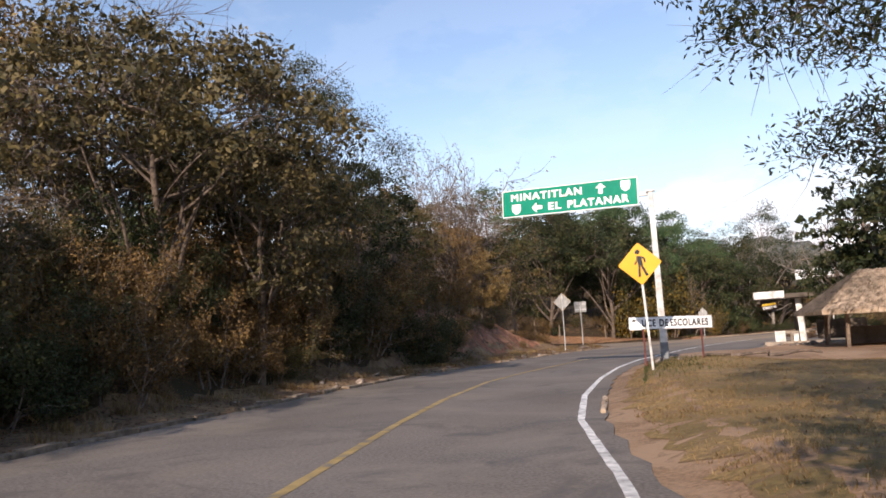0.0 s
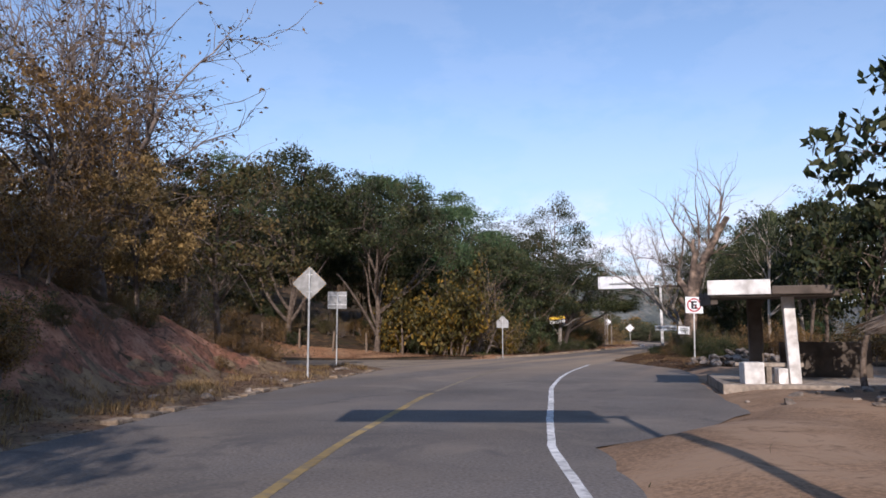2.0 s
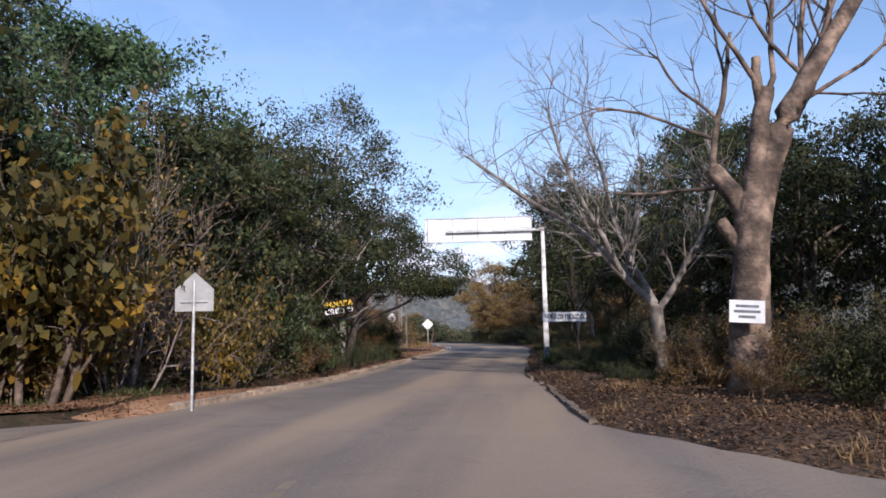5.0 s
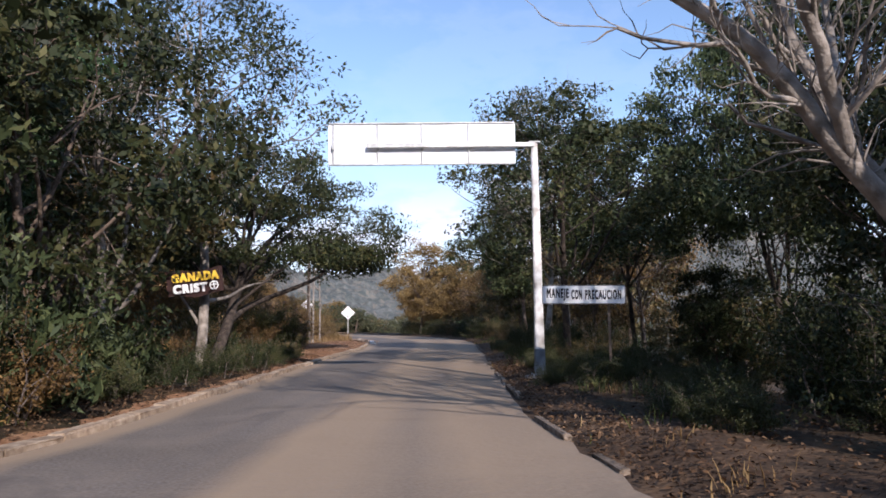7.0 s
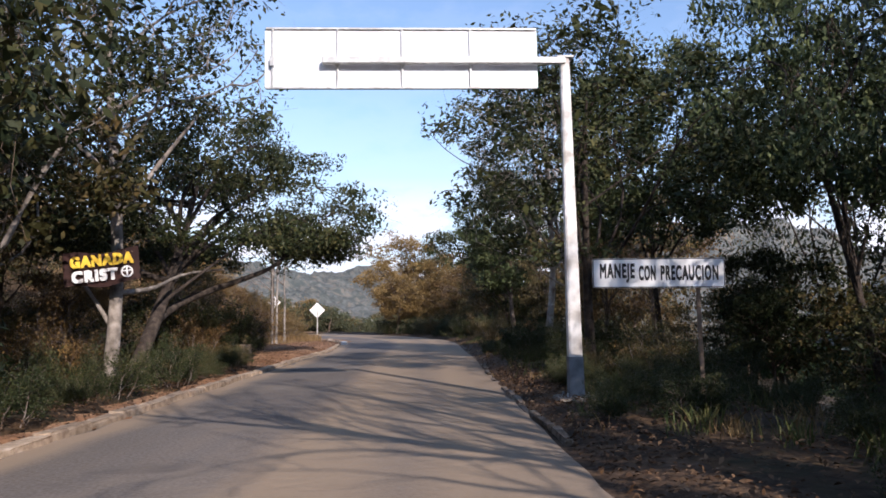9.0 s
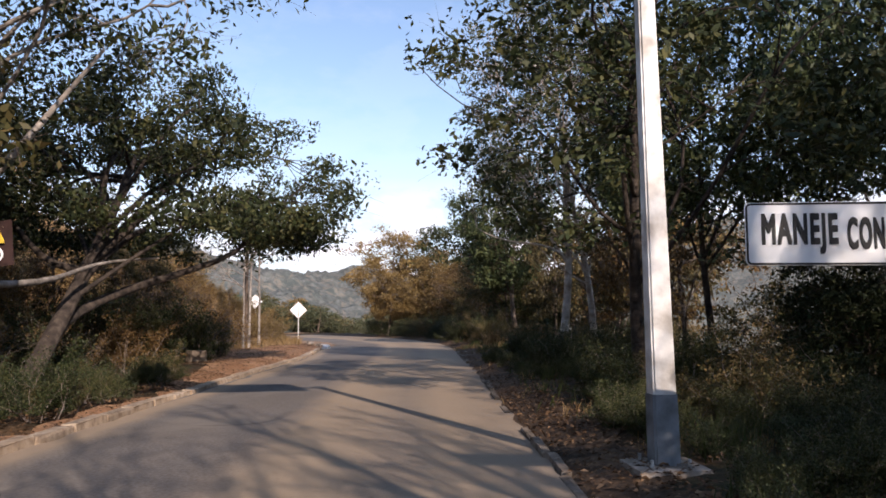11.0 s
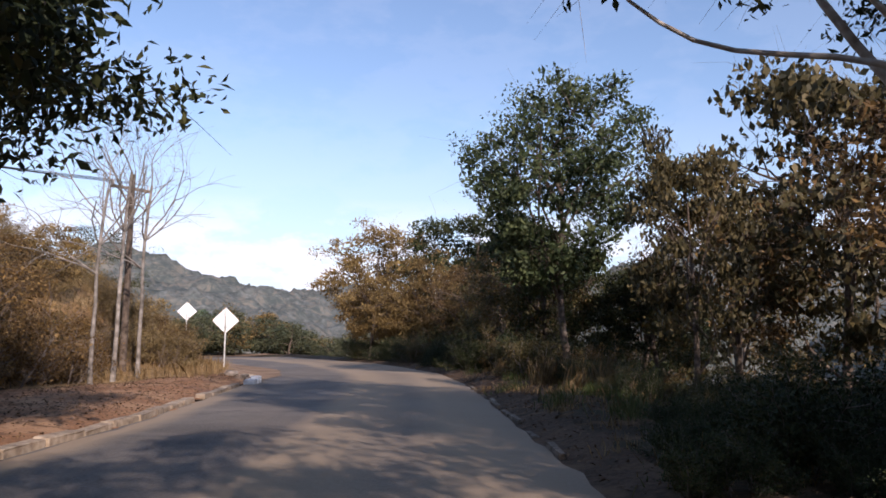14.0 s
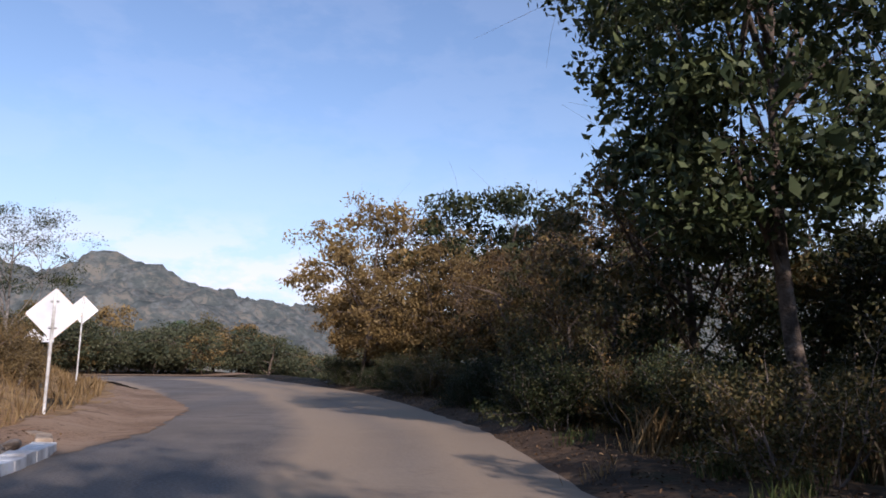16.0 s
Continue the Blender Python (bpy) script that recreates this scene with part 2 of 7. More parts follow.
dusty(ASPHALT, (0.40, 0.295, 0.195))
EARTH = mixed_ground("dry_earth", [(0.17, 0.11, 0.07), ((0.27, 0.19, 0.11), 0.9, 0.45, 0.6), ((0.10, 0.062, 0.04), 2.6, 0.52, 0.64)], 14, 0.9)
FOREST_FLOOR = mixed_ground("forest_floor", [(0.065, 0.046, 0.03), ((0.14, 0.085, 0.045), 1.4, 0.5, 0.62), ((0.05, 0.045, 0.026), 0.5, 0.5, 0.62)], 12, 1.0)
RED_BANK = mixed_ground("red_bank", [(0.27, 0.125, 0.078), ((0.42, 0.22, 0.14), 1.1, 0.48, 0.58), ((0.12, 0.075, 0.05), 1.7, 0.5, 0.62)], 10, 1.0)
LEAF_MOULD = mixed_ground("leaf_mould", [(0.10, 0.066, 0.043), ((0.17, 0.108, 0.064), 1.6, 0.5, 0.62), ((0.055, 0.04, 0.028), 0.7, 0.5, 0.62)], 16, 1.0)
SAND = mixed_ground("sandy_dirt", [(0.27, 0.172, 0.105), ((0.345, 0.232, 0.148), 0.5, 0.45, 0.6), ((0.18, 0.115, 0.073), 1.8, 0.54, 0.68)], 22, 0.4)
ROAD_DUST = mixed_ground("road_dust", [(0.25, 0.195, 0.14), ((0.31, 0.245, 0.175), 0.5, 0.45, 0.6), ((0.19, 0.16, 0.125), 1.3, 0.5, 0.66)], 22, 0.3)
DRY_GRASS_GROUND = mixed_ground("dry_turf", [(0.27, 0.18, 0.08), ((0.16, 0.115, 0.05), 0.45, 0.47, 0.6), ((0.2, 0.13, 0.075), 1.6, 0.5, 0.62)], 20, 0.9)
CONCRETE = material("old_concrete", (0.33, 0.27, 0.21), scale=9, bump=0.35, coarse=1.2, coarse_amt=0.6, spread=0.14, rough=0.9)
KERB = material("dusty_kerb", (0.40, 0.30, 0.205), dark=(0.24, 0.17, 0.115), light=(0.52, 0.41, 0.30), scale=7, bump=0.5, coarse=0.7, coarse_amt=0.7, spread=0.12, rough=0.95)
# darker copy of the kerb, with the shade put into its colour
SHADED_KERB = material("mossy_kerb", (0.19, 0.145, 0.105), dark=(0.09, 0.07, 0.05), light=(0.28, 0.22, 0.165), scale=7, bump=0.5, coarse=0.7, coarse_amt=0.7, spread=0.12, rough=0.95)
CRUMBLED = material("crumbled_kerb", (0.26, 0.195, 0.135), dark=(0.13, 0.095, 0.065), light=(0.38, 0.29, 0.2), scale=9, bump=0.8, coarse=0.9, coarse_amt=0.8, spread=0.25, rough=0.95)
WHITE_WALL = material("whitewash", (0.72, 0.69, 0.64), dark=(0.45, 0.4, 0.35), scale=3.5, bump=0.2, coarse=0.9, rough=0.85)
WHITE_PAINT = material("white_road_paint", (0.66, 0.64, 0.6), dark=(0.36, 0.34, 0.32), scale=7, bump=0.1, rough=0.7)
YELLOW_PAINT = material("worn_yellow_paint", (0.31, 0.22, 0.09), dark=(0.165, 0.15, 0.125), scale=3.5, bump=0.15, rough=0.8)
FADED_YELLOW = material("faded_yellow_paint", (0.225, 0.18, 0.12), dark=(0.15, 0.138, 0.12), light=(0.27, 0.21, 0.12), scale=3.5, bump=0.15, rough=0.85)
SIGN_GREEN = material("green_sheeting", (0.0, 0.235, 0.135), dark=(0.0, 0.20, 0.115), light=(0.005, 0.26, 0.155), scale=2, bump=0, rough=0.115, coarse_amt=0.15, spec=0.3)
SIGN_WHITE = material("white_sheeting", (0.84, 0.84, 0.82), dark=(0.72, 0.71, 0.68), scale=3, bump=0, rough=0.35, coarse_amt=0.2, spec=0.5)
SIGN_YELLOW = material("yellow_sheeting", (0.86, 0.41, 0.0), dark=(0.8, 0.37, 0.0), light=(0.9, 0.45, 0.005), scale=2, bump=0, rough=0.35, coarse_amt=0.12, spec=0.5)
SIGN_BLACK = material("black_lettering", (0.022, 0.021, 0.02), scale=6, bump=0, rough=0.5, coarse_amt=0.2)
SIGN_RED = material("red_sheeting", (0.42, 0.028, 0.03), scale=5, bump=0, rough=0.4, coarse_amt=0.2)
SIGN_BACK = material("bare_aluminium_back", (0.27, 0.265, 0.25), dark=(0.2, 0.195, 0.18), scale=5, bump=0.05, rough=0.55, metal=0.25, coarse_amt=0.3)
SIGN_BACK_WHITE = material("white_painted_back", (0.82, 0.82, 0.82), dark=(0.70, 0.70, 0.70), scale=2, bump=0.03, rough=0.5, coarse_amt=0.2)
SIGN_BACK_PALE = material("weathered_pale_back", (0.4, 0.39, 0.37), dark=(0.31, 0.3, 0.285), scale=3, bump=0.03, rough=0.5, coarse_amt=0.2)
GALV = material("galvanised_steel", (0.52, 0.52, 0.5), dark=(0.38, 0.37, 0.35), scale=8, bump=0.05, rough=0.5, metal=0.4, coarse_amt=0.4)
POLE_WHITE = material("white_painted_steel", (0.72, 0.70, 0.66), dark=(0.42, 0.38, 0.33), scale=4, bump=0.08, rough=0.55, coarse=1.4, coarse_amt=0.5)
POLE_GREY = material("grey_primer_steel", (0.2, 0.215, 0.225), scale=6, bump=0.1, rough=0.7)
RUST_RED = material("red_oxide_post", (0.15, 0.045, 0.037), scale=8, bump=0.2, rough=0.8)
BANNER_BLACK = material("black_banner_cloth", (0.04, 0.018, 0.015), scale=5, bump=0.1, rough=0.8)
BANNER_YELLOW = material("yellow_print", (0.85, 0.55, 0.05), scale=5, bump=0, rough=0.7)
BANNER_RED = material("red_print", (0.5, 0.05, 0.03), scale=5, bump=0, rough=0.7)
THATCH = material("palm_thatch", (0.34, 0.25, 0.17), dark=(0.14, 0.1, 0.065), light=(0.5, 0.39, 0.28), scale=5, bump=0.8, rough=0.95, spread=0.35)
BARK = material("grey_brown_bark", (0.13, 0.095, 0.07), dark=(0.055, 0.04, 0.03), light=(0.22, 0.17, 0.13), scale=6, bump=0.9, bump_scale=18, rough=0.95, spread=0.15)
# bark of limbs under crowns, shade painted in as a darker brown
DARK_BARK = material("dark_bark", (0.05, 0.038, 0.03), dark=(0.02, 0.016, 0.013), light=(0.1, 0.078, 0.06), scale=6, bump=0.9, bump_scale=18, rough=0.95, spread=0.15)
PALE_BARK = material("pale_bark", (0.42, 0.35, 0.28), dark=(0.22, 0.16, 0.115), light=(0.58, 0.5, 0.42), scale=5, bump=0.6, rough=0.9, spread=0.1)
PALE_GREY = material("weathered_grey_bark", (0.25, 0.215, 0.18), dark=(0.12, 0.1, 0.08), light=(0.4, 0.35, 0.3), scale=5, bump=0.6, rough=0.95, spread=0.1)
OLD_BARK = material("old_flaking_bark", (0.15, 0.108, 0.08), dark=(0.04, 0.031, 0.026), light=(0.44, 0.31, 0.22), scale=2.6, bump=0.9, bump_scale=14, rough=0.95, coarse=0.9, coarse_amt=0.7)
TWIG = material("dry_twigs", (0.19, 0.15, 0.125), dark=(0.11, 0.085, 0.07), light=(0.31, 0.26, 0.225), scale=3, bump=0, rough=0.95, spread=0.2)
STONE = material("field_stone", (0.2, 0.16, 0.125), dark=(0.09, 0.07, 0.055), light=(0.34, 0.285, 0.235), scale=6, bump=0.5, rough=0.9, spread=0.25)
TIMBER = material("weathered_timber", (0.2, 0.145, 0.1), scale=7, bump=0.5, rough=0.95, spread=0.2)
# plaster under roofs, its shade painted into the dark base colour
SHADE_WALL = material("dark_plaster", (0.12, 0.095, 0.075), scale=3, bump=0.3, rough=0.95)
WIRE = material("steel_cable", (0.12, 0.12, 0.12), scale=8, bump=0, rough=0.6)

LEAF_OLIVE = leaf_material("olive_leaves", (0.03, 0.034, 0.012), (0.084, 0.076, 0.027), (0.19, 0.125, 0.048))
LEAF_BROWN = leaf_material("dry_brown_leaves", (0.06, 0.038, 0.016), (0.16, 0.094, 0.036), (0.31, 0.19, 0.065))
LEAF_GREEN = leaf_material("green_leaves", (0.026, 0.05, 0.022), (0.07, 0.118, 0.048), (0.145, 0.18, 0.075))
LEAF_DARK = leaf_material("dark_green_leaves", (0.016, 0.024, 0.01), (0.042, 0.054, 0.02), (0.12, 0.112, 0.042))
LEAF_YELLOW = leaf_material("yellow_leaves", (0.04, 0.04, 0.014), (0.10, 0.08, 0.022), (0.33, 0.19, 0.025))
LEAF_WOOD = leaf_material("woodland_leaves", (0.022, 0.034, 0.014), (0.07, 0.092, 0.036), (0.17, 0.19, 0.078))
LEAF_OCHRE = leaf_material("ochre_scrub_leaves", (0.09, 0.064, 0.028), (0.195, 0.135, 0.058), (0.32, 0.23, 0.105))
LEAF_TAN = leaf_material("tan_leaves", (0.11, 0.07, 0.026), (0.24, 0.155, 0.055), (0.40, 0.275, 0.11))
GRASS_DRY = leaf_material("dry_grass", (0.15, 0.09, 0.04), (0.27, 0.175, 0.075), (0.42, 0.29, 0.14))
ORANGE_EARTH = mixed_ground("orange_earth", [(0.30, 0.155, 0.08), ((0.40, 0.235, 0.13), 0.9, 0.45, 0.6), ((0.15, 0.085, 0.05), 2.6, 0.54, 0.66)], 14, 0.9)
OCHRE = mixed_ground("ochre_slope", [(0.27, 0.16, 0.075), ((0.38, 0.25, 0.12), 0.7, 0.45, 0.6), ((0.14, 0.1, 0.05), 1.9, 0.52, 0.66)], 12, 1.0)
GRASS_GREEN = leaf_material("green_weeds", (0.035, 0.05, 0.014), (0.08, 0.1, 0.03), (0.17, 0.15, 0.06))
LEAF_RUST = leaf_material("rusty_olive_leaves", (0.04, 0.037, 0.016), (0.112, 0.09, 0.038), (0.23, 0.17, 0.07))
LITTER = leaf_material("fallen_leaves", (0.05, 0.028, 0.016), (0.14, 0.078, 0.04), (0.32, 0.2, 0.11), rough=0.8, through_light=0.08)
FAR_WOOD = leaf_material("far_woods", (0.045, 0.055, 0.03), (0.085, 0.092, 0.045), (0.15, 0.135, 0.07))


# ---- building helpers ----
def mesh_of(name, verts, faces, mat, smooth=False):
    """A mesh from arrays of corners and of faces that all have the same number of corners."""
    me = bpy.data.meshes.new(name)
    verts, faces = np.asarray(verts, dtype=np.float32), np.asarray(faces, dtype=np.int32)
    me.vertices.add(len(verts))
    me.vertices.foreach_set("co", verts.ravel())
    n, k = faces.shape
    me.loops.add(n * k)
    me.loops.foreach_set("vertex_index", faces.ravel())
    me.polygons.add(n)
    me.polygons.foreach_set("loop_start", np.arange(0, n * k, k, dtype=np.int32))
    me.update(calc_edges=True)
    if smooth:
        me.polygons.foreach_set("use_smooth", np.ones(n, dtype=bool))
    me.materials.append(mat)
    return me


def part(name, bm, mat, parent=None, label=""):
    """Links a bmesh as one mesh object, under a thing or a part where parent is given."""
    me = bpy.data.meshes.new(name)
    bm.normal_update()
    bm.to_mesh(me)
    bm.free()
    me.materials.append(mat)
    ob = new(name, me)
    if parent is not None:
        ob.parent = parent
    return tagged(ob, label)


def data_part(name, me, parent, label=""):
    ob = new(name, me)
    ob.parent = parent
    return tagged(ob, label)


def thing(name, m, label, category, group=""):
    ob = new(name)
    ob.empty_display_size = 0.2
    ob.matrix_basis = m
    return tagged(ob, label, category, group)


def box(sx, sy, sz, at=(0, 0, 0), bevel=0.01, turn=None):
    bm = bmesh.new()
    bmesh.ops.create_cube(bm, size=1.0, matrix=Matrix.Diagonal((sx, sy, sz, 1)))
    if bevel:
        bmesh.ops.bevel(bm, geom=bm.edges[:], offset=bevel, segments=2, profile=0.6, affect="EDGES")
    bmesh.ops.transform(bm, matrix=Matrix.Translation(at) @ (turn or Matrix()), verts=bm.verts[:])
    return bm


def rod(a, b, ra, rb=None, sides=12):
    """A tapered round bar from a to b."""
    bm = bmesh.new()
    a, b = Vector(a), Vector(b)
    bmesh.ops.create_cone(bm, cap_ends=True, segments=sides, radius1=ra, radius2=rb if rb is not None else ra, depth=(b - a).length)
    bmesh.ops.transform(bm, matrix=Matrix.Translation((a + b) / 2) @ (b - a).to_track_quat("Z", "Y").to_matrix().to_4x4(), verts=bm.verts[:])
    return bm


def plate(points, thick, bevel=0.0):
    """A flat plate in the xz plane, its face towards -y, thick along +y."""
    bm = bmesh.new()
    f = bm.faces.new([bm.verts.new((x, 0, z)) for x, z in points])
    ext = bmesh.ops.extrude_face_region(bm, geom=[f])
    bmesh.ops.translate(bm, vec=(0, thick, 0), verts=[g for g in ext["geom"] if isinstance(g, bmesh.types.BMVert)])
    bmesh.ops.recalc_face_normals(bm, faces=bm.faces[:])
    return bm


def rounded(w, h, r, n=5):
    """Corners of a rounded rectangle about the origin."""
    pts = []
    for cx, cz, a0 in ((w / 2 - r, -h / 2 + r, -90), (w / 2 - r, h / 2 - r, 0), (-w / 2 + r, h / 2 - r, 90), (-w / 2 + r, -h / 2 + r, 180)):
        pts += [(cx + r * math.cos(radians(a0 + 90 * i / n)), cz + r * math.sin(radians(a0 + 90 * i / n))) for i in range(n + 1)]
    return pts


def turned(points, deg):
    c, s = math.cos(radians(deg)), math.sin(radians(deg))
    return [(c * x - s * z, s * x + c * z) for x, z in points]


def ring(r_out, r_in, thick, n=40):
    bm = bmesh.new()
    lo = [[bm.verts.new((r * math.cos(2 * math.pi * i / n), y, r * math.sin(2 * math.pi * i / n))) for i in range(n)] for r, y in ((r_out, 0), (r_in, 0), (r_in, thick), (r_out, thick))]
    for k in range(4):
        for i in range(n):
            bm.faces.new((lo[k][i], lo[k][(i + 1) % n], lo[(k + 1) % 4][(i + 1) % n], lo[(k + 1) % 4][i]))
    bmesh.ops.recalc_face_normals(bm, faces=bm.faces[:])
    return bm


def lettering(text, size, mat, parent, at, width=None, stretch=1.0, weight=0.0, label=""):
    """Raised letters on a face towards -y, centred at (x, y, z)."""
    cu = bpy.data.curves.new("lettering", "FONT")
    cu.body, cu.size, cu.extrude, cu.align_x, cu.align_y, cu.space_character = text, size, 0.0015, "CENTER", "CENTER", 1.18
    tmp = new("lettering", cu)
    bpy.context.view_layer.update()
    me = bpy.data.meshes.new_from_object(tmp.evaluated_get(bpy.context.evaluated_depsgraph_get()))
    bpy.data.objects.remove(tmp)
    if weight:   # bold strokes: the same letters laid over one another, each a hair higher
        bold = bmesh.new()
        for i, (a, b) in enumerate(((0, 0), (-1, -0.8), (1, -0.8), (-1, 0.8), (1, 0.8), (0, 0.9), (0, -0.9))):
            old = len(bold.verts)
            bold.from_mesh(me)
            bold.verts.ensure_lookup_table()
            bmesh.ops.translate(bold, verts=bold.verts[old:], vec=(a * weight, b * weight, 0.0004 * i))
        bold.to_mesh(me)
        bold.free()
    co = np.empty(len(me.vertices) * 3, dtype=np.float32)
    me.vertices.foreach_get("co", co)
    co = co.reshape(-1, 3)
    now = float(co[:, 0].max() - co[:, 0].min())
    k = width / now if width else stretch
    mid = float(co[:, 0].max() + co[:, 0].min()) / 2
    midy = float(co[:, 1].max() + co[:, 1].min()) / 2
    moved = np.stack([(co[:, 0] - mid) * k + at[0], -co[:, 2] + at[1], co[:, 1] - midy + at[2]], 1)
    me.vertices.foreach_set("co", moved.astype(np.float32).ravel())
    me.materials.clear()
    me.materials.append(mat)
    me.update()
    return data_part("lettering", me, parent, label)


def join(bms):
    """Several bmeshes as one."""
    out = bmesh.new()
    for b in bms:
        me = bpy.data.meshes.new("tmp")
        b.to_mesh(me)
        b.free()
        out.from_mesh(me)
        bpy.data.meshes.remove(me)
    return out


# ---- the lie of the land ----
def line(points):
    ys, xs = [p[1] for p in points], [p[0] for p in points]
    return lambda y: np.interp(y, ys, xs)


YELLOW = line([(14.6, -30), (14.0, -6), (13.95, 1), (13.3, 6), (12.92, 10), (12.75, 15), (13.1, 19), (14.2, 26), (15.5, 32.5), (17.5, 40), (20.3, 48), (25.2, 59)])
WHITE = line([(19.0, -30), (17.7, -4), (17.0, 1.5), (16.2, 6), (15.9, 10), (15.9, 15), (16.15, 20), (16.75, 25), (17.4, 28), (18.1, 31), (19.0, 34.9), (20.2, 39), (21.2, 42), (22.1, 44.4), (24.3, 49.8)])
LEFT = line([(9.6, -40), (9.1, -8), (8.8, 4), (8.8, 14), (9.3, 20), (10.0, 25), (11.0, 31), (12.5, 38), (14.5, 45.5), (14.9, 47.5), (14.9, 57.3), (18.8, 57.6), (20.8, 58.6), (22.4, 60.8), (26.2, 66.3), (29.6, 72.4),
             (33.1, 78.8), (36.5, 85), (40.7, 92.3), (45.6, 102.6), (47.4, 107), (49.4, 113.5), (50.3, 119), (51.5, 128), (52, 140), (50, 147)])
RIGHT = line([(19.6, -40), (18.2, -4), (17.35, 1.5), (16.6, 6), (16.3, 10), (16.3, 15), (16.6, 20), (17.4, 25), (19.3, 26.5), (21.2, 28.7), (21.8, 31), (23.8, 36.6), (25.3, 40.3), (26.4, 44.5), (26.5, 53.4), (27.7, 56),
              (29.3, 59.2), (31.7, 64.5), (34.0, 68.5), (36.6, 73), (41.2, 80.7), (46.2, 89.4), (51.5, 98.7), (55, 106), (57.8, 114.6), (60.0, 122), (61.2, 130), (62.5, 140), (63.5, 150)])


def smooth(a, b, v):
    t = np.clip((v - a) / (b - a), 0, 1)
    return t * t * (3 - 2 * t)


def lumps(x, y, size, seed=0.0):
    """Soft unevenness between -1 and 1."""
    return (np.sin(x / size + seed) * np.cos(y / size * 1.13 - seed * 1.7) + 0.6 * np.sin(x / size * 2.3 + y / size * 1.7 + seed) + 0.35 * np.cos(x / size * 4.1 - y / size * 3.7 + 2 * seed)) / 1.95


def land(x, y):
    """Height of the ground, by arrays or numbers."""
    x, y = np.asarray(x, float), np.asarray(y, float)
    u, v = LEFT(y) - x, x - RIGHT(y)
    z = np.zeros_like(u)
    # cut bank on the near side, falling away to the side road
    bank = 1 - smooth(33, 46, y + 0.12 * u)
    near = smooth(1.6, 4.6, u + 0.7 * lumps(x, y, 2.1)) * 2.5 + smooth(4.0, 16, u) * 2.8 + smooth(10, 60, u) * 5
    z = z + np.where(u > 0, near * bank, 0)
    z = z + np.where(u > 0, smooth(1.8, 3.0, u) * smooth(9, 6, u) * bank * (0.16 * lumps(x, y, 0.55, 3.1) + 0.14 * lumps(x, y, 1.1, 0.3)), 0)
    # land behind the kerb after the side road
    far = smooth(56, 64, y)
    z = z + np.where(u > 0, far * (smooth(5, 26, u) * 3.2 + smooth(20, 80, u) * 9), 0)
    # hollow under the trees behind the kerb
    z = z - np.where(u > 0, smooth(68, 74, y) * smooth(88, 83, y) * smooth(0.9, 4.0, u) * smooth(14, 7, u) * 0.6, 0)
    # ochre slope above the island at the last bend
    z = z + np.where(u > 0, smooth(104, 114, y) * smooth(150, 143, y) * (smooth(1.8, 9, u) * 3.5 + smooth(7, 26, u) * 4.5), 0)
    # verge, then the drop to the valley on the other side
    z = z + np.where(v > 0, -smooth(60, 66, y) * (smooth(2.5, 16, v) * 3.0 + smooth(14, 120, v) * 24) - (1 - smooth(60, 66, y)) * smooth(25, 150, v) * 20, 0)
    out = np.maximum(u, v)
    z = z + smooth(0.1, 1.2, out) * (0.14 + 0.06 * lumps(x, y, 1.4, 0.7)) + smooth(2, 9, out) * 0.22 * lumps(x, y, 3.7, 1.9)
    # grassy mound with the first signs
    z = z + 0.16 * np.exp(-((x - 18.6) ** 2 / 6 + (y - 14) ** 2 / 60)) * smooth(0.1, 1.4, v)
    # side road bed
    side = smooth(-1.0, 0.8, y - 47.6 - 0.04 * (15 - x)) * smooth(-1.0, 0.8, 58.2 - y + 0.02 * (15 - x)) * smooth(0, 2, 17 - x)
    z = z * (1 - side)
    # the road sits proud of its bed
    return z - 0.05 * smooth(0.5, 0.0, out) - 0.05 * side


def ground_at(x, y):
    return float(land(x, y))


def graded(lo, hi, step, reach, growth=1.22):
    mid = list(np.arange(lo, hi + step / 2, step))
    s, a, b = step, [], []
    p, q = lo, hi
    while p > -reach or q < reach:
        s *= growth
        p, q = p - s, q + s
        a.append(p)
        b.append(q)
    return np.array(a[::-1] + mid + b)


def build_ground():
    xs, ys = graded(-6, 66, 0.42, 2600), graded(-12, 150, 0.5, 2600)
    gx, gy = np.meshgrid(xs, ys)
    gz = land(gx, gy)
    # the bed under the verges and the yard lies a little lower
    v, u = gx - RIGHT(gy), LEFT(gy) - gx
    gz = gz - 0.1 * (smooth(-0.3, 0.3, v) * smooth(np.interp(gy, [42, 44], [9, 1.0]), np.interp(gy, [42, 44], [7, 0.6]), v) + smooth(-0.3, 0.3, u) * smooth(0.3, -0.2, u - np.interp(gy, [-30, 10, 40, 46, 58, 75, 90, 100, 107, 109], [1.2, 1.6, 2.8, 0.8, 1.1, 1.0, 3.2, 5.0, 1.6, 0.8])))
    away = np.hypot(gx - 35, gy - 70)
    gz = gz + smooth(170, 420, away) * 6 * lumps(gx, gy, 60, 0.4)
    # open country falls to a wide valley on the right
    n, k = len(xs), len(ys)
    idx = np.arange(n * k).reshape(k, n)
    quads = np.stack([idx[:-1, :-1], idx[:-1, 1:], idx[1:, 1:], idx[1:, :-1]], -1).reshape(-1, 4)
    me = mesh_of("ground", np.stack([gx, gy, gz], -1).reshape(-1, 3), quads, FOREST_FLOOR, smooth=True)
    tagged(new("ground", me), "dry brown forest ground with leaf mould and bare earth", "ground", kind="structure")


build_ground()


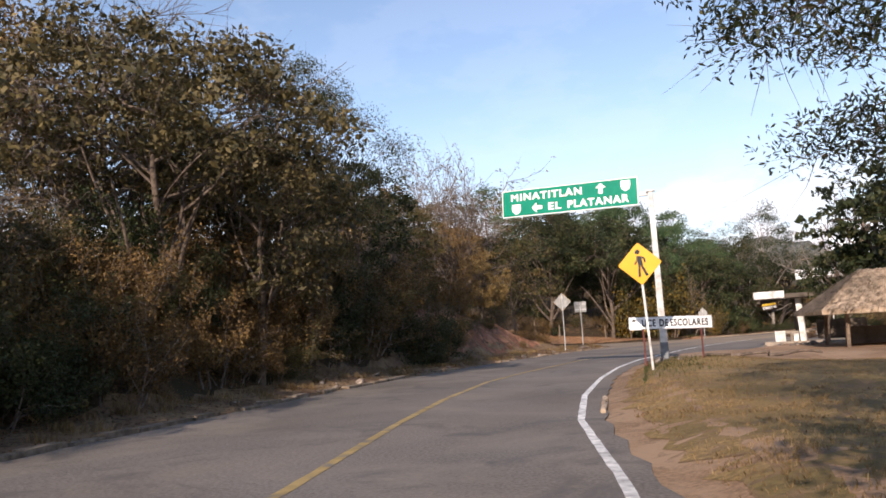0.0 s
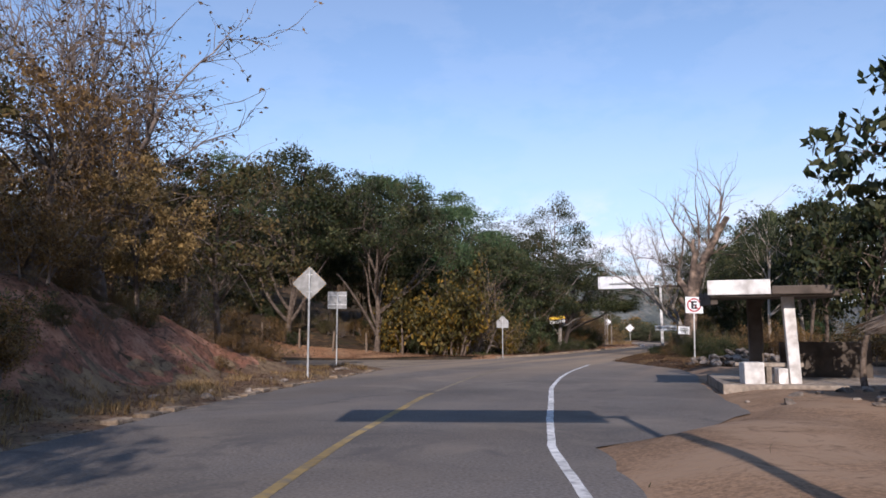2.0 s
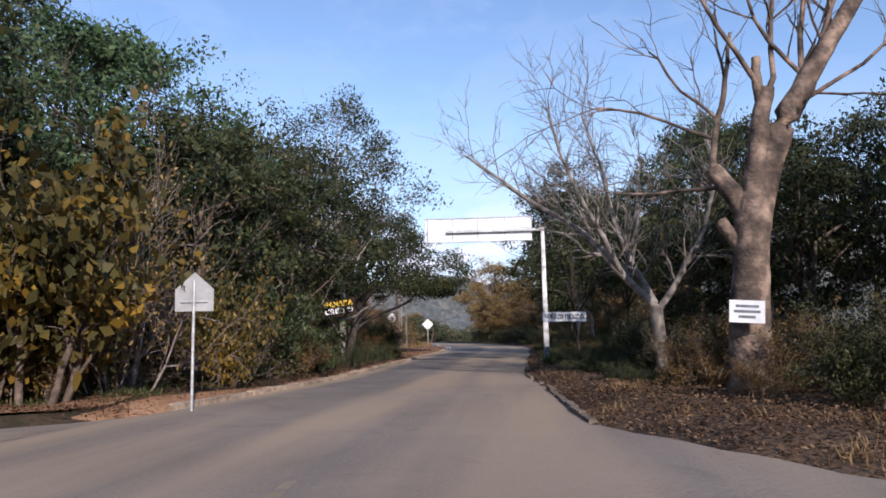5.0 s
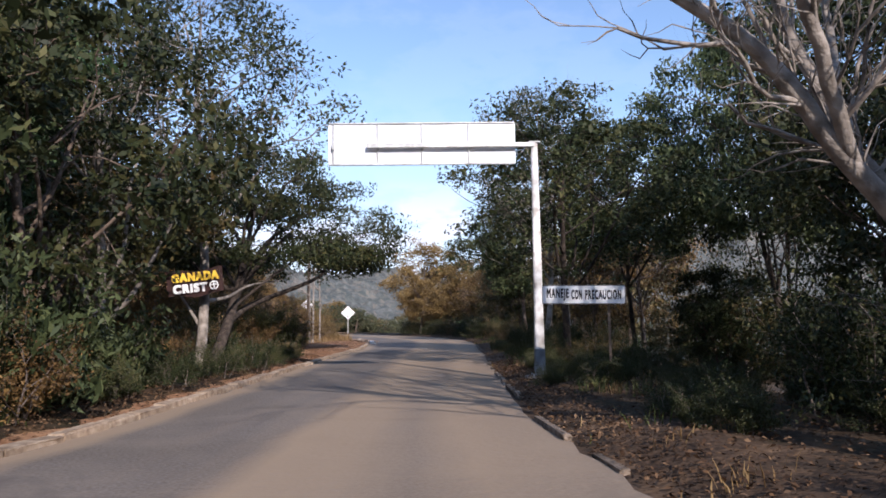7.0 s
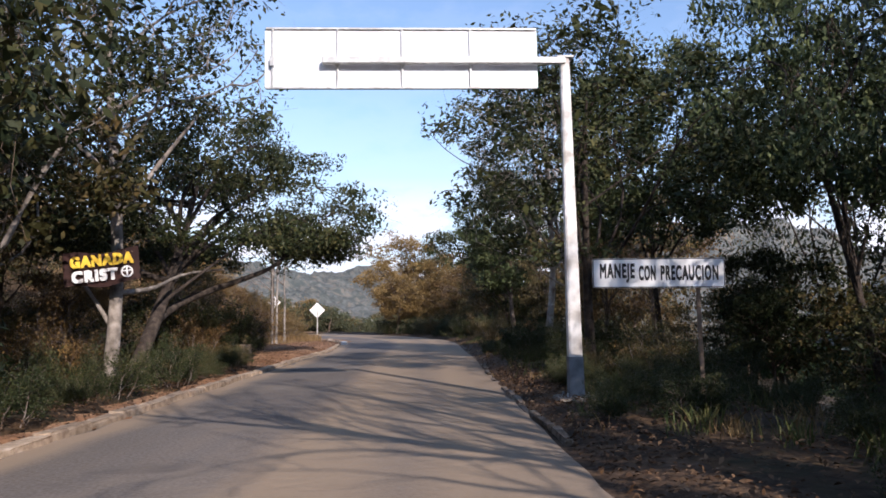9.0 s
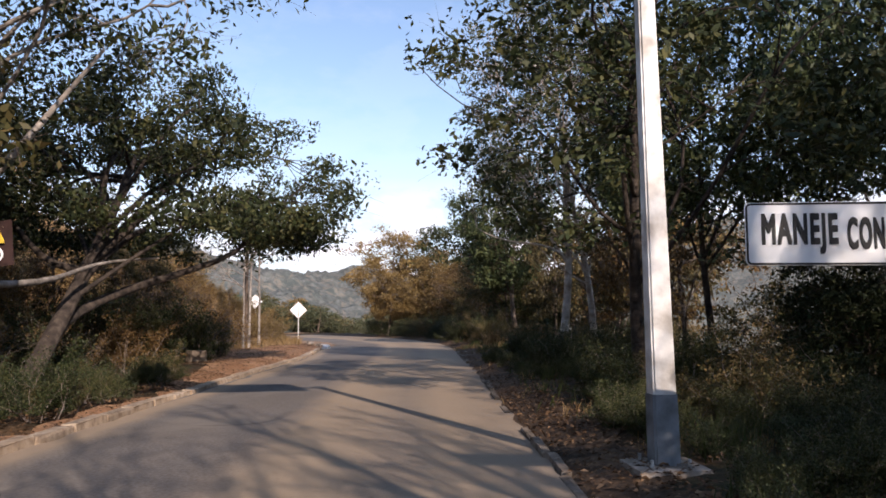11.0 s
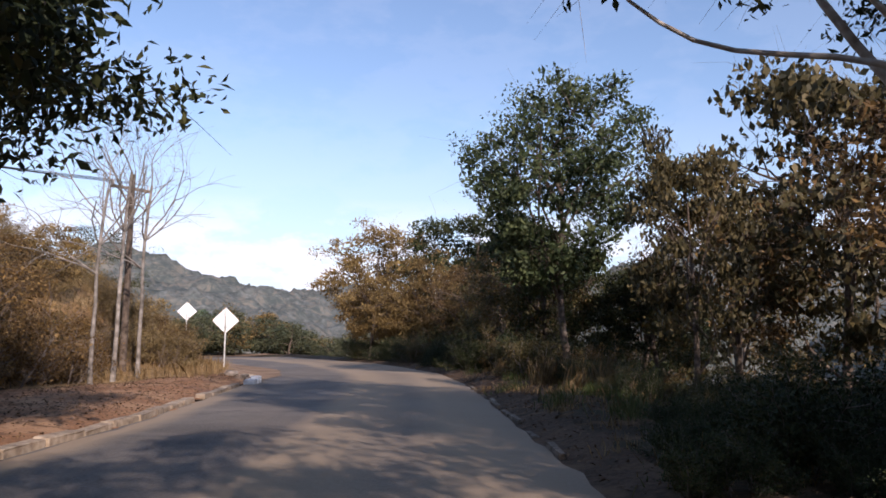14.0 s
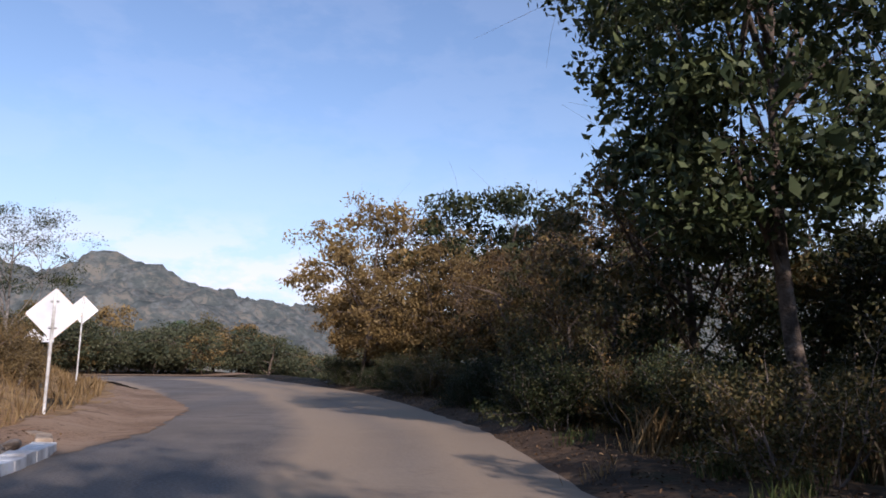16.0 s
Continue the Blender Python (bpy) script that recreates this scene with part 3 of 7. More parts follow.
def sheet(name, xl, xr, ys, across, z, mat, label, category, rag=0.0, lift=None, sink=0.0):
    """A strip of surface between two edge lines, row by row; sink lets its first end run into the ground."""
    rows = []
    for y in ys:
        a, b = float(xl(y)), float(xr(y))
        a += rag * float(lumps(3.0 * y, y * 1.3, 1.0, 2.0))
        b += rag * float(lumps(2.0 * y, y * 2.3, 1.0, 5.0))
        for i in range(across + 1):
            x = a + (b - a) * i / across
            rows.append((x, y, z if lift is None else ground_at(x, y) + lift - sink * max(0.0, 1 - (y - ys[0]) / 1.7)))
    n, k = across + 1, len(ys)
    idx = np.arange(n * k).reshape(k, n)
    quads = np.stack([idx[:-1, :-1], idx[:-1, 1:], idx[1:, 1:], idx[1:, :-1]], -1).reshape(-1, 4)
    me = mesh_of(name, rows, quads, mat, smooth=True)
    if name == "road":
        me.attributes.new("across", "FLOAT", "POINT").data.foreach_set("value", np.tile(np.linspace(0.01, 1, n), k).astype(np.float32))
    return tagged(new(name, me), label, category, kind="structure")


sheet("road", LEFT, RIGHT, np.arange(-40, 147.1, 0.5), 14, 0.0, ASPHALT, "worn grey asphalt road with sandy dust and patches", "road", rag=0.12)
sheet("road_far", lambda y: np.interp(y, [145, 147, 149, 160], [50, 48, -60, -60]), lambda y: np.interp(y, [145, 150, 154, 157, 159.5, 160], [65, 65, 60, 50, 20, -50]), np.arange(145.5, 160, 0.6), 30, -0.006, ASPHALT,
      "grey asphalt road turning away behind the trees", "road", rag=0.1)
sheet("side_road", lambda y: -70 + 0 * y, lambda y: 15.3 + 0 * y, np.arange(46.2, 58.3, 0.5), 40, -0.005, ASPHALT, "dusty asphalt side road joining at the bend", "road", rag=0.0)


def stripe(name, mid, y0, y1, w, mat, label):
    sheet(name, lambda y: mid(y) - w / 2, lambda y: mid(y) + w / 2, np.arange(y0, y1, 0.4), 1, 0.005, mat, label, "road marking", rag=0.012)


stripe("centre_line", YELLOW, -30, 34, 0.14, YELLOW_PAINT, "worn yellow centre line painted on the asphalt")
stripe("faded_line", YELLOW, 34, 52, 0.13, FADED_YELLOW, "almost worn-off yellow line at the junction")
stripe("edge_line", WHITE, -30, 49.6, 0.115, WHITE_PAINT, "white edge line painted on the asphalt")

sheet("dirt_yard", lambda y: RIGHT(y) - np.interp(y, [24, 27], [0.6, 0.9]), lambda y: np.interp(y, [-14, 14, 24, 30, 43], [22, 26, 34, 36, 30]), np.arange(-14, 43.3, 0.4), 30, 0, SAND,
      "bare sandy dirt beside the road", "dirt", rag=0.1, lift=0.025)
sheet("turf", lambda y: RIGHT(y) + np.interp(y, [4, 14, 17, 19.2], [0.4, 0.5, 0.9, 2.4]), lambda y: np.interp(y, [-14, 10, 14, 17, 19.2], [32, 30, 25, 22, 19.6]), np.arange(-14, 19.3, 0.4), 26, 0, DRY_GRASS_GROUND, "mown dry yellow grass on a low mound", "grass", rag=0.4, lift=0.033)
sheet("left_verge", lambda y: LEFT(y) - np.interp(y, [-30, 10, 40, 46.5], [1.6, 2.0, 3.2, 1.0]), lambda y: LEFT(y) + 0.4, np.arange(-30, 46.5, 0.4), 6, 0, EARTH, "dusty earth verge at the foot of the bank", "verge", rag=0.25, lift=0.03)
sheet("cut_bank", lambda y: LEFT(y) - np.interp(y, [24, 32, 44], [2.4, 6.5, 5.0]), lambda y: LEFT(y) - np.interp(y, [24, 44], [1.9, 2.6]), np.arange(24, 44, 0.4), 10, 0, RED_BANK, "reddish cut earth bank above the verge", "bank", rag=0.5, lift=0.045)
sheet("far_verge", lambda y: LEFT(y) - np.interp(y, [58.3, 64, 80, 88, 92, 100, 107], [1.4, 0.5, 0.55, 2.2, 3.6, 5.5, 2.0]), lambda y: LEFT(y) - 0.12, np.arange(58.0, 107.5, 0.4), 8, 0, ORANGE_EARTH, "reddish bare earth behind the kerb", "verge", rag=0.25, lift=0.05, sink=0.2)
sheet("corner_verge", lambda y: 1.5 + 0 * y, lambda y: np.interp(y, [58.3, 59.2, 60.6], [18.6, 20.0, 20.6]), np.arange(58.3, 60.7, 0.4), 40, 0, ORANGE_EARTH, "reddish leaf-strewn earth below the trees", "verge", rag=0.3, lift=0.05)
sheet("right_verge", lambda y: RIGHT(y) - 0.45, lambda y: RIGHT(y) + np.interp(y, [43, 50, 58, 64, 75, 120], [1.5, 3.0, 2.4, 1.0, 0.8, 1.0]), np.arange(43, 140, 0.4), 8, 0, LEAF_MOULD, "leaf-strewn earth verge", "verge", rag=0.3, lift=0.03)

sheet("ochre_slope", lambda y: LEFT(y) - np.interp(y, [100, 106, 112, 142], [7, 16, 24, 24]), lambda y: LEFT(y) - np.interp(y, [100, 108, 112, 142], [4.5, 1.2, 1.0, 1.0]), np.arange(100, 142, 0.6), 18, 0, OCHRE, "dry ochre slope with bare earth and straw", "slope", rag=0.3, lift=0.06)

sheet("sandy_rim", lambda y: LEFT(y) - np.interp(y, [103, 107, 128], [0.3, 1.6, 1.2]), lambda y: LEFT(y) + np.interp(y, [103, 108, 118, 128], [0.05, 1.0, 1.0, 0.4]), np.arange(103, 128, 0.4), 6, 0, SAND, "drifted sand along the inside of the bend", "sand", rag=0.25, lift=0.06)

sheet("rear_verge", lambda y: -60 + 0 * y, lambda y: 72 + 0 * y, np.arange(157.5, 163.1, 0.4), 40, 0, SAND, "bare sandy verge beyond the far bend", "verge", rag=0.6, lift=0.05)

sheet("junction_dust", lambda y: np.interp(y, [47.5, 52, 57.4], [-20, -24, -18]), lambda y: np.interp(y, [47.5, 50, 54, 56.2, 57.4], [14.2, 15.6, 17.2, 19.2, 19.6]), np.arange(47.6, 57.5, 0.4), 24, 0.004, ROAD_DUST, "tan dust over the mouth of the side road", "dust", rag=0.5)


# ---- trees and bushes ----
class Wood:
    """Collects the tubes of a tree's branches."""

    def __init__(self):
        self.v, self.f, self.n = [], [], 0

    def tube(self, pts, radii, sides):
        pts = np.asarray(pts, float)
        d = np.gradient(pts, axis=0)
        d /= np.linalg.norm(d, axis=1, keepdims=True) + 1e-9
        ref = np.where(np.abs(d[:, 2:3]) > 0.9, np.array([[1.0, 0, 0]]), np.array([[0, 0, 1.0]]))
        a = np.cross(d, ref)
        a /= np.linalg.norm(a, axis=1, keepdims=True) + 1e-9
        b = np.cross(d, a)
        ang = np.arange(sides) * 2 * math.pi / sides
        ringv = pts[:, None] + np.asarray(radii)[:, None, None] * (a[:, None] * np.cos(ang)[None, :, None] + b[:, None] * np.sin(ang)[None, :, None])
        self.v.append(ringv.reshape(-1, 3))
        k = len(pts)
        idx = np.arange(k * sides).reshape(k, sides) + self.n
        nxt = np.roll(idx, -1, axis=1)
        self.f.append(np.stack([idx[:-1], nxt[:-1], nxt[1:], idx[1:]], -1).reshape(-1, 4))
        self.n += k * sides

    def mesh(self, name, mat, start=0, stop=None):
        """The tubes from start up to stop as one mesh."""
        skip = sum(len(v) for v in self.v[:start])
        return mesh_of(name, np.concatenate(self.v[start:stop]), np.concatenate(self.f[start:stop]) - skip, mat, smooth=True)


def leaf_mesh(name, centres, size, rng, mat, droop=0.3, narrow=0.45, vary=0.4):
    """One small folded blade for each centre, all in one mesh."""
    c = np.asarray(centres, float)
    n = len(c)
    d = rng.normal(size=(n, 3))
    d[:, 2] -= droop * 1.6
    d /= np.linalg.norm(d, axis=1, keepdims=True)
    side = np.cross(d, rng.normal(size=(n, 3)))
    side /= np.linalg.norm(side, axis=1, keepdims=True)
    up = np.cross(side, d)
    s = size * (1 + vary * rng.uniform(-1, 1, size=(n, 1)))
    v = np.stack([c - d * s * 0.5, c + side * s * narrow * 0.5 + up * s * 0.10, c + d * s * 0.5, c - side * s * narrow * 0.5 + up * s * 0.10], 1).reshape(-1, 3)
    return mesh_of(name, v, np.arange(4 * n).reshape(n, 4), mat)


def grow(rng, wood, p, d, length, radius, level, spec, tips):
    """A branch with its side branches; notes where leaves sit."""
    nseg = 7 if level == 0 else (5 if level < 3 else 3)
    pts, dirs = [np.array(p, float)], [np.array(d, float)]
    wob, lift = spec["wobble"][min(level, len(spec["wobble"]) - 1)], spec["lift"][min(level, len(spec["lift"]) - 1)]
    for i in range(nseg):
        nd = dirs[-1] + rng.normal(size=3) * wob + np.array([0, 0, lift])
        nd /= np.linalg.norm(nd)
        dirs.append(nd)
        pts.append(pts[-1] + nd * length / nseg)
    last = level >= spec["levels"]
    end = 0.25 if last else 0.55
    radii = radius * np.linspace(1, end, len(pts))
    if level == 0:
        radii[0] *= 1.35
    wood.tube(pts, radii, 9 if level == 0 else (6 if level == 1 else (4 if level == 2 else 3)))
    if level >= spec["leaf_from"]:
        for q in pts[1:]:
            tips.append(q)
    if last:
        return
    k = spec["count"][level]
    for i in range(k):
        f = 1.0 if i == 0 else rng.uniform(spec["first"][level], 1.0)
        j = min(int(f * nseg), nseg)
        base, bd = pts[j], dirs[j]
        ang = radians(spec["angle"][level]) * rng.uniform(0.6, 1.25) * (0.45 if i == 0 else 1)
        az = rng.uniform(0, 2 * math.pi) if level else (2 * math.pi * i / k + rng.uniform(-0.5, 0.5))
        ref = np.array([1.0, 0, 0]) if abs(bd[2]) > 0.8 else np.array([0, 0, 1.0])
        e1 = np.cross(bd, ref)
        e1 /= np.linalg.norm(e1)
        e2 = np.cross(bd, e1)
        nd = bd * math.cos(ang) + (e1 * math.cos(az) + e2 * math.sin(az)) * math.sin(ang)
        nd[2] *= spec.get("flat", 1.0) if level else 1.0
        nd /= np.linalg.norm(nd)
        grow(rng, wood, base, nd, length * spec["ratio"][level] * rng.uniform(0.75, 1.2), max(spec.get('fine', 0.006), radii[j] * spec["thin"][level]), level + 1, spec, tips)


def plant(name, spec, seed, label, category, group="", stems=1):
    """A tree or bush at the origin: its wood, and its crown if it has leaves."""
    rng = np.random.default_rng(seed)
    wood, tips = Wood(), []
    for i in range(stems):
        a = 2 * math.pi * i / max(1, stems) + rng.uniform(0, 1)
        lean = spec.get("lean", 0.08) if stems == 1 else spec.get("lean", 0.4) * rng.uniform(0.5, 1.2)
        d = np.array([math.cos(a) * lean, math.sin(a) * lean, 1.0])
        o = np.array([0, 0, -0.25]) if stems == 1 else np.array([math.cos(a), math.sin(a), 0]) * rng.uniform(0.02, spec.get("base", 0.3)) + np.array([0, 0, -0.15])
        grow(rng, wood, o, d / np.linalg.norm(d), spec["trunk"] * (1 if stems == 1 else rng.uniform(0.7, 1.2)), spec["radius"], 0, spec, tips)
    top = thing(name, Matrix(), label, category, group)
    if stems == 1:
        data_part("trunk", wood.mesh("trunk", spec["bark"], 0, 1), top)
        data_part("limb_work", wood.mesh("limb_work", spec["bark"], 1), top)
    else:
        data_part("brushwood", wood.mesh("brushwood", spec["bark"]), top)
    zs = np.concatenate(wood.v)[:, 2]
    if spec.get("leaf"):
        t = np.array(tips)
        t = t[rng.random(len(t)) < spec.get("keep", 1.0)]
        c = np.repeat(t, spec["per_tip"], axis=0)
        ball = rng.normal(size=c.shape)
        ball *= (rng.random((len(c), 1)) ** 0.45) / np.linalg.norm(ball, axis=1, keepdims=True)
        c = c + ball * np.array([1, 1, 0.7]) * spec["puff"]
        c = c[c[:, 2] > 0.05]
        zs = c[:, 2]
        data_part("crown", leaf_mesh("crown", c, spec["leaf_size"], rng, spec["leaf"], spec.get("droop", 0.3), spec.get("narrow", 0.45)), top)
    return top, float(np.percentile(zs, 99.5))


def curve(a, b, bow, n, rng, sway=0.12):
    """A bent line from a to b."""
    a, b = np.asarray(a, float), np.asarray(b, float)
    t = np.linspace(0, 1, n)[:, None]
    far = np.linalg.norm(b - a)
    side, side2 = rng.normal(size=3) * sway * far, rng.normal(size=3) * sway * 0.45 * far
    return a + (b - a) * t + (np.array([0, 0, bow]) * far + side) * (4 * t * (1 - t)) * 0.5 + side2 * np.sin(2 * math.pi * t) * 0.6


def crowned(name, spec, seed, label, category):
    """A tree with winding limbs off a leader and a crown of many leaf clumps inside an uneven dome, at the origin."""
    rng = np.random.default_rng(seed)
    H, R, zb = spec["H"], spec["R"], spec["base"]
    belly = spec.get("belly", 0.5)
    wood = Wood()
    lean = rng.normal(size=2) * spec.get("lean", 0.05) * H + np.array(spec.get("lean_by", (0, 0)))
    zf = zb * spec.get("fork", 0.75)
    r0 = spec["radius"]
    mid = np.array([lean[0], lean[1], zb + (H - zb) * belly])
    up, down = (H - zb) * (1 - belly), (H - zb) * belly
    leader = curve((0, 0, -0.3), (lean[0], lean[1], zf + (H - zf) * spec.get("leader", 0.72)), 0.0, 14, rng, spec.get("sway", 0.06))
    wood.tube(leader, r0 * np.interp(np.linspace(0, 1, 14), [0, 0.08, 0.35, 1], [1.5, 1.08, 0.85, 0.22]), 9)
    nl = spec.get("limbs", 9)
    limbs = [leader[6:]]
    for x, y, z, *more in spec.get("arms", ()):
        start, thick = more or (3, 0.7)
        pts = curve(leader[start], (x, y, z), 0.05, 10, rng, spec.get("arm_sway", 0.05))
        wood.tube(pts, r0 * thick * np.linspace(1, 0.36, 10), 8)
        limbs.append(pts[4:])
    for i in range(nl):
        az = 2.4 * i + rng.uniform(-0.4, 0.4)
        h = rng.uniform(0.0, 0.75)
        zs = zf + (H - zf) * h * 0.75
        start = np.array([np.interp(zs, leader[:, 2], leader[:, k]) for k in range(3)])
        el = rng.uniform(-0.1, 0.75) + h * 0.5
        reach = rng.uniform(0.62, 0.86)
        v = np.array([math.cos(az) * math.cos(el) * R, math.sin(az) * math.cos(el) * R, math.sin(el) * (up if el > 0 else down)])
        pts = curve(start, mid + v * reach, spec.get("bow", 0.14), 9, rng, 0.16)
        wood.tube(pts, r0 * spec.get("limb_r", 1.0) * rng.uniform(0.3, 0.48) * np.linspace(1, 0.22, 9), 6)
        limbs.append(pts)
        for _ in range(2):
            j = rng.integers(3, 7)
            e = pts[j] + (pts[min(8, j + 2)] - pts[j]) * rng.uniform(0.6, 1.5) + rng.normal(size=3) * min(R, 4.0) * 0.17
            q = curve(pts[j], e, 0.1, 6, rng, 0.16)
            wood.tube(q, r0 * 0.2 * np.linspace(1, 0.3, 6), 5)
            limbs.append(q)
    allp = np.concatenate([q[2:] for q in limbs])
    leaves, cores = [], []
    n = spec["clumps"]
    ph = rng.uniform(0, 6.28, 6)
    for i in range(n):
        v = rng.normal(size=3)
        v /= np.linalg.norm(v)
        if v[2] < spec.get("under", -0.45):
            v[2] = -v[2]
        az = math.atan2(v[1], v[0])
        lump = 1 + spec.get("uneven", 0.2) * (math.sin(2 * az + ph[0]) + 0.8 * math.sin(3 * az + 4 * v[2] + ph[1]) + 0.7 * math.cos(5 * az - 5 * v[2] + ph[2])) / 2
        rad = lump * (0.3 + 0.7 * rng.random() ** 0.45)
        c = mid + v * np.array([R, R, up if v[2] > 0 else down]) * rad
        if c[2] < zb * 0.8:
            c[2] = zb * 0.8 + rng.random() * 0.4
        j = allp[np.argmin(((allp - c) ** 2 * np.array([1, 1, 1.4])).sum(1))]
        gap = np.linalg.norm(c - j)
        if gap > 0.3 * R:
            c = j + (c - j) * 0.3 * R / gap
        wood.tube(curve(j, c, 0.08, 5, rng), r0 * 0.1 * np.linspace(1, 0.35, 5), 3)
        cr = spec["clump"] * rng.uniform(0.65, 1.25)
        for k in range(spec.get("twigs", 3)):
            d = rng.normal(size=3) * cr * 0.75
            wood.tube(curve(c, c + d, 0.0, 3, rng), r0 * 0.035 * np.array([1, 0.7, 0.3]), 3)
        m = max(4, int(spec["leaves"] * rng.uniform(0.6, 1.3)))
        ball = rng.normal(size=(m, 3))
        ball *= (rng.random((m, 1)) ** 0.4) / np.linalg.norm(ball, axis=1, keepdims=True)
        leaves.append(c + ball * cr * np.array([1.1, 1.1, 0.62]))
        k = spec.get("core", 10)
        if k and rad < 0.95 * lump:
            cores.append(c + rng.uniform(-1, 1, size=(k, 3)) * cr * np.array([0.6, 0.6, 0.36]))
    top = thing(name, Matrix(), label, category)
    data_part("trunk", wood.mesh("trunk", spec["bark"], 0, 1), top)
    data_part("limb_work", wood.mesh("limb_work", spec["bark"], 1), top)
    c, size = np.concatenate(leaves), spec["leaf_size"]
    zs = c[:, 2]
    size = np.full((len(c), 1), size)
    if cores:
        q = np.concatenate(cores)
        c, size = np.concatenate([c, q]), np.concatenate([size, np.full((len(q), 1), spec["leaf_size"] * spec.get("core_size", 1.9))])
    data_part("crown", leaf_mesh("crown", c, size, rng, spec["leaf"], spec.get("droop", 0.3), spec.get("narrow", 0.45)), top)
    return top, float(np.percentile(zs, 99.3))


def old_tree(x, y):
    """A thick old trunk with one sawn-off limb and thin bare shoots."""
    rng = np.random.default_rng(77)
    wood, tips = Wood(), []
    z = ground_at(x, y)
    def bent(path, radii, sides):
        """A knotty limb through places given as (sideways, depth, height)."""
        p = np.array([(u * 0.72 + w * 0.69, -u * 0.69 + w * 0.72, h) for u, w, h in path])
        t = np.linspace(0, len(p) - 1, 4 * (len(p) - 1) + 1)
        pts = np.stack([np.interp(t, np.arange(len(p)), p[:, k]) for k in range(3)], 1)
        pts[1:-1] = (pts[:-2] + 2 * pts[1:-1] + pts[2:]) / 4 + rng.normal(size=(len(pts) - 2, 3)) * 0.01
        wood.tube(pts, np.interp(t, np.arange(len(p)), radii) * rng.uniform(0.97, 1.03, len(t)), sides)
        return pts

    bent(((0, 0, -0.4), (0, 0, 0.3), (0.02, 0, 1.5), (0.1, 0, 2.5), (0.2, 0, 3.5), (0.3, 0, 4.0)), (0.58, 0.44, 0.38, 0.33, 0.36, 0.28), 14)
    limb = bent(((0.22, 0, 3.2), (0.5, 0.05, 4.4), (0.95, 0.05, 5.4), (1.35, 0, 6.05), (1.8, 0, 6.8), (2.4, -0.1, 7.7)), (0.3, 0.29, 0.25, 0.2, 0.17, 0.15), 12)
    stem = bent(((0.15, -0.1, 3.3), (0.3, -0.1, 4.4), (0.45, -0.1, 5.3), (0.6, -0.1, 5.95)), (0.22, 0.2, 0.18, 0.15), 11)
    stump = bent(((0.15, 0, 3.3), (-0.15, -0.05, 3.9), (-0.52, -0.1, 4.42)), (0.24, 0.2, 0.17), 11)
    snapped = bent(((0.5, -0.1, 5.5), (0.42, -0.1, 6.2), (0.44, -0.12, 6.6)), (0.12, 0.1, 0.085), 9)
    low = bent(((0.05, 0, 2.6), (-0.2, -0.1, 3.0), (-0.42, -0.15, 3.35)), (0.16, 0.14, 0.12), 9)
    shade = bent(((-0.5, -0.1, 4.3), (-0.45, -0.1, 5.0), (-0.2, -0.1, 5.9), (0.0, -0.1, 7.2)), (0.075, 0.065, 0.055, 0.03), 8)
    for end, r in ((stem, 0.15), (stump, 0.17), (snapped, 0.085), (low, 0.12)):
        wood.tube([end[-1], end[-1] + (end[-1] - end[-2]) * 0.2], [r, 0.02], 11)
    shoot = dict(SPECS["bare"], levels=3, count=[5, 4, 4], trunk=2.4)
    for p, d, ln, r in ((stem[-2], (-0.25, 0.1, 1), 2.0, 0.06), (stem[-3], (0.3, -0.2, 1), 2.2, 0.065), (limb[10], (0.0, 0.1, 1), 2.3, 0.07), (limb[13], (0.35, -0.3, 1), 2.2, 0.06), (limb[16], (0.1, 0.1, 1), 2.1, 0.06), (limb[9], (0.8, -0.6, 0.5), 2.0, 0.055),
                        (limb[12], (-0.5, 0.5, 0.8), 2.0, 0.05), (shade[6], (-0.5, 0.5, 0.8), 1.8, 0.04), (shade[9], (0.3, 0.1, 1), 1.6, 0.035), (shade[4], (-0.7, 0.5, 0.5), 1.9, 0.04), (stump[5], (-0.9, 0.8, 0.35), 1.8, 0.05)):
        d = np.array(d, float)
        grow(rng, wood, p, d / np.linalg.norm(d), ln * 1.35, r, 1, shoot, tips)
    top = thing("tree", pose(x, y, z), LABELS["snag"], "tree")
    data_part("trunk", wood.mesh("trunk", OLD_BARK, 0, 1), top)
    data_part("tall_limb", wood.mesh("limb", OLD_BARK, 1, 2), top, "thick pale limb leaning out")
    data_part("broken_stem", wood.mesh("limb", OLD_BARK, 2, 3), top, "broken-off stem")
    data_part("sawn_limb", wood.mesh("limb", OLD_BARK, 3, 4), top, "thick sawn-off limb")
    data_part("limb_work", wood.mesh("limb_work", OLD_BARK, 4), top)
    return top


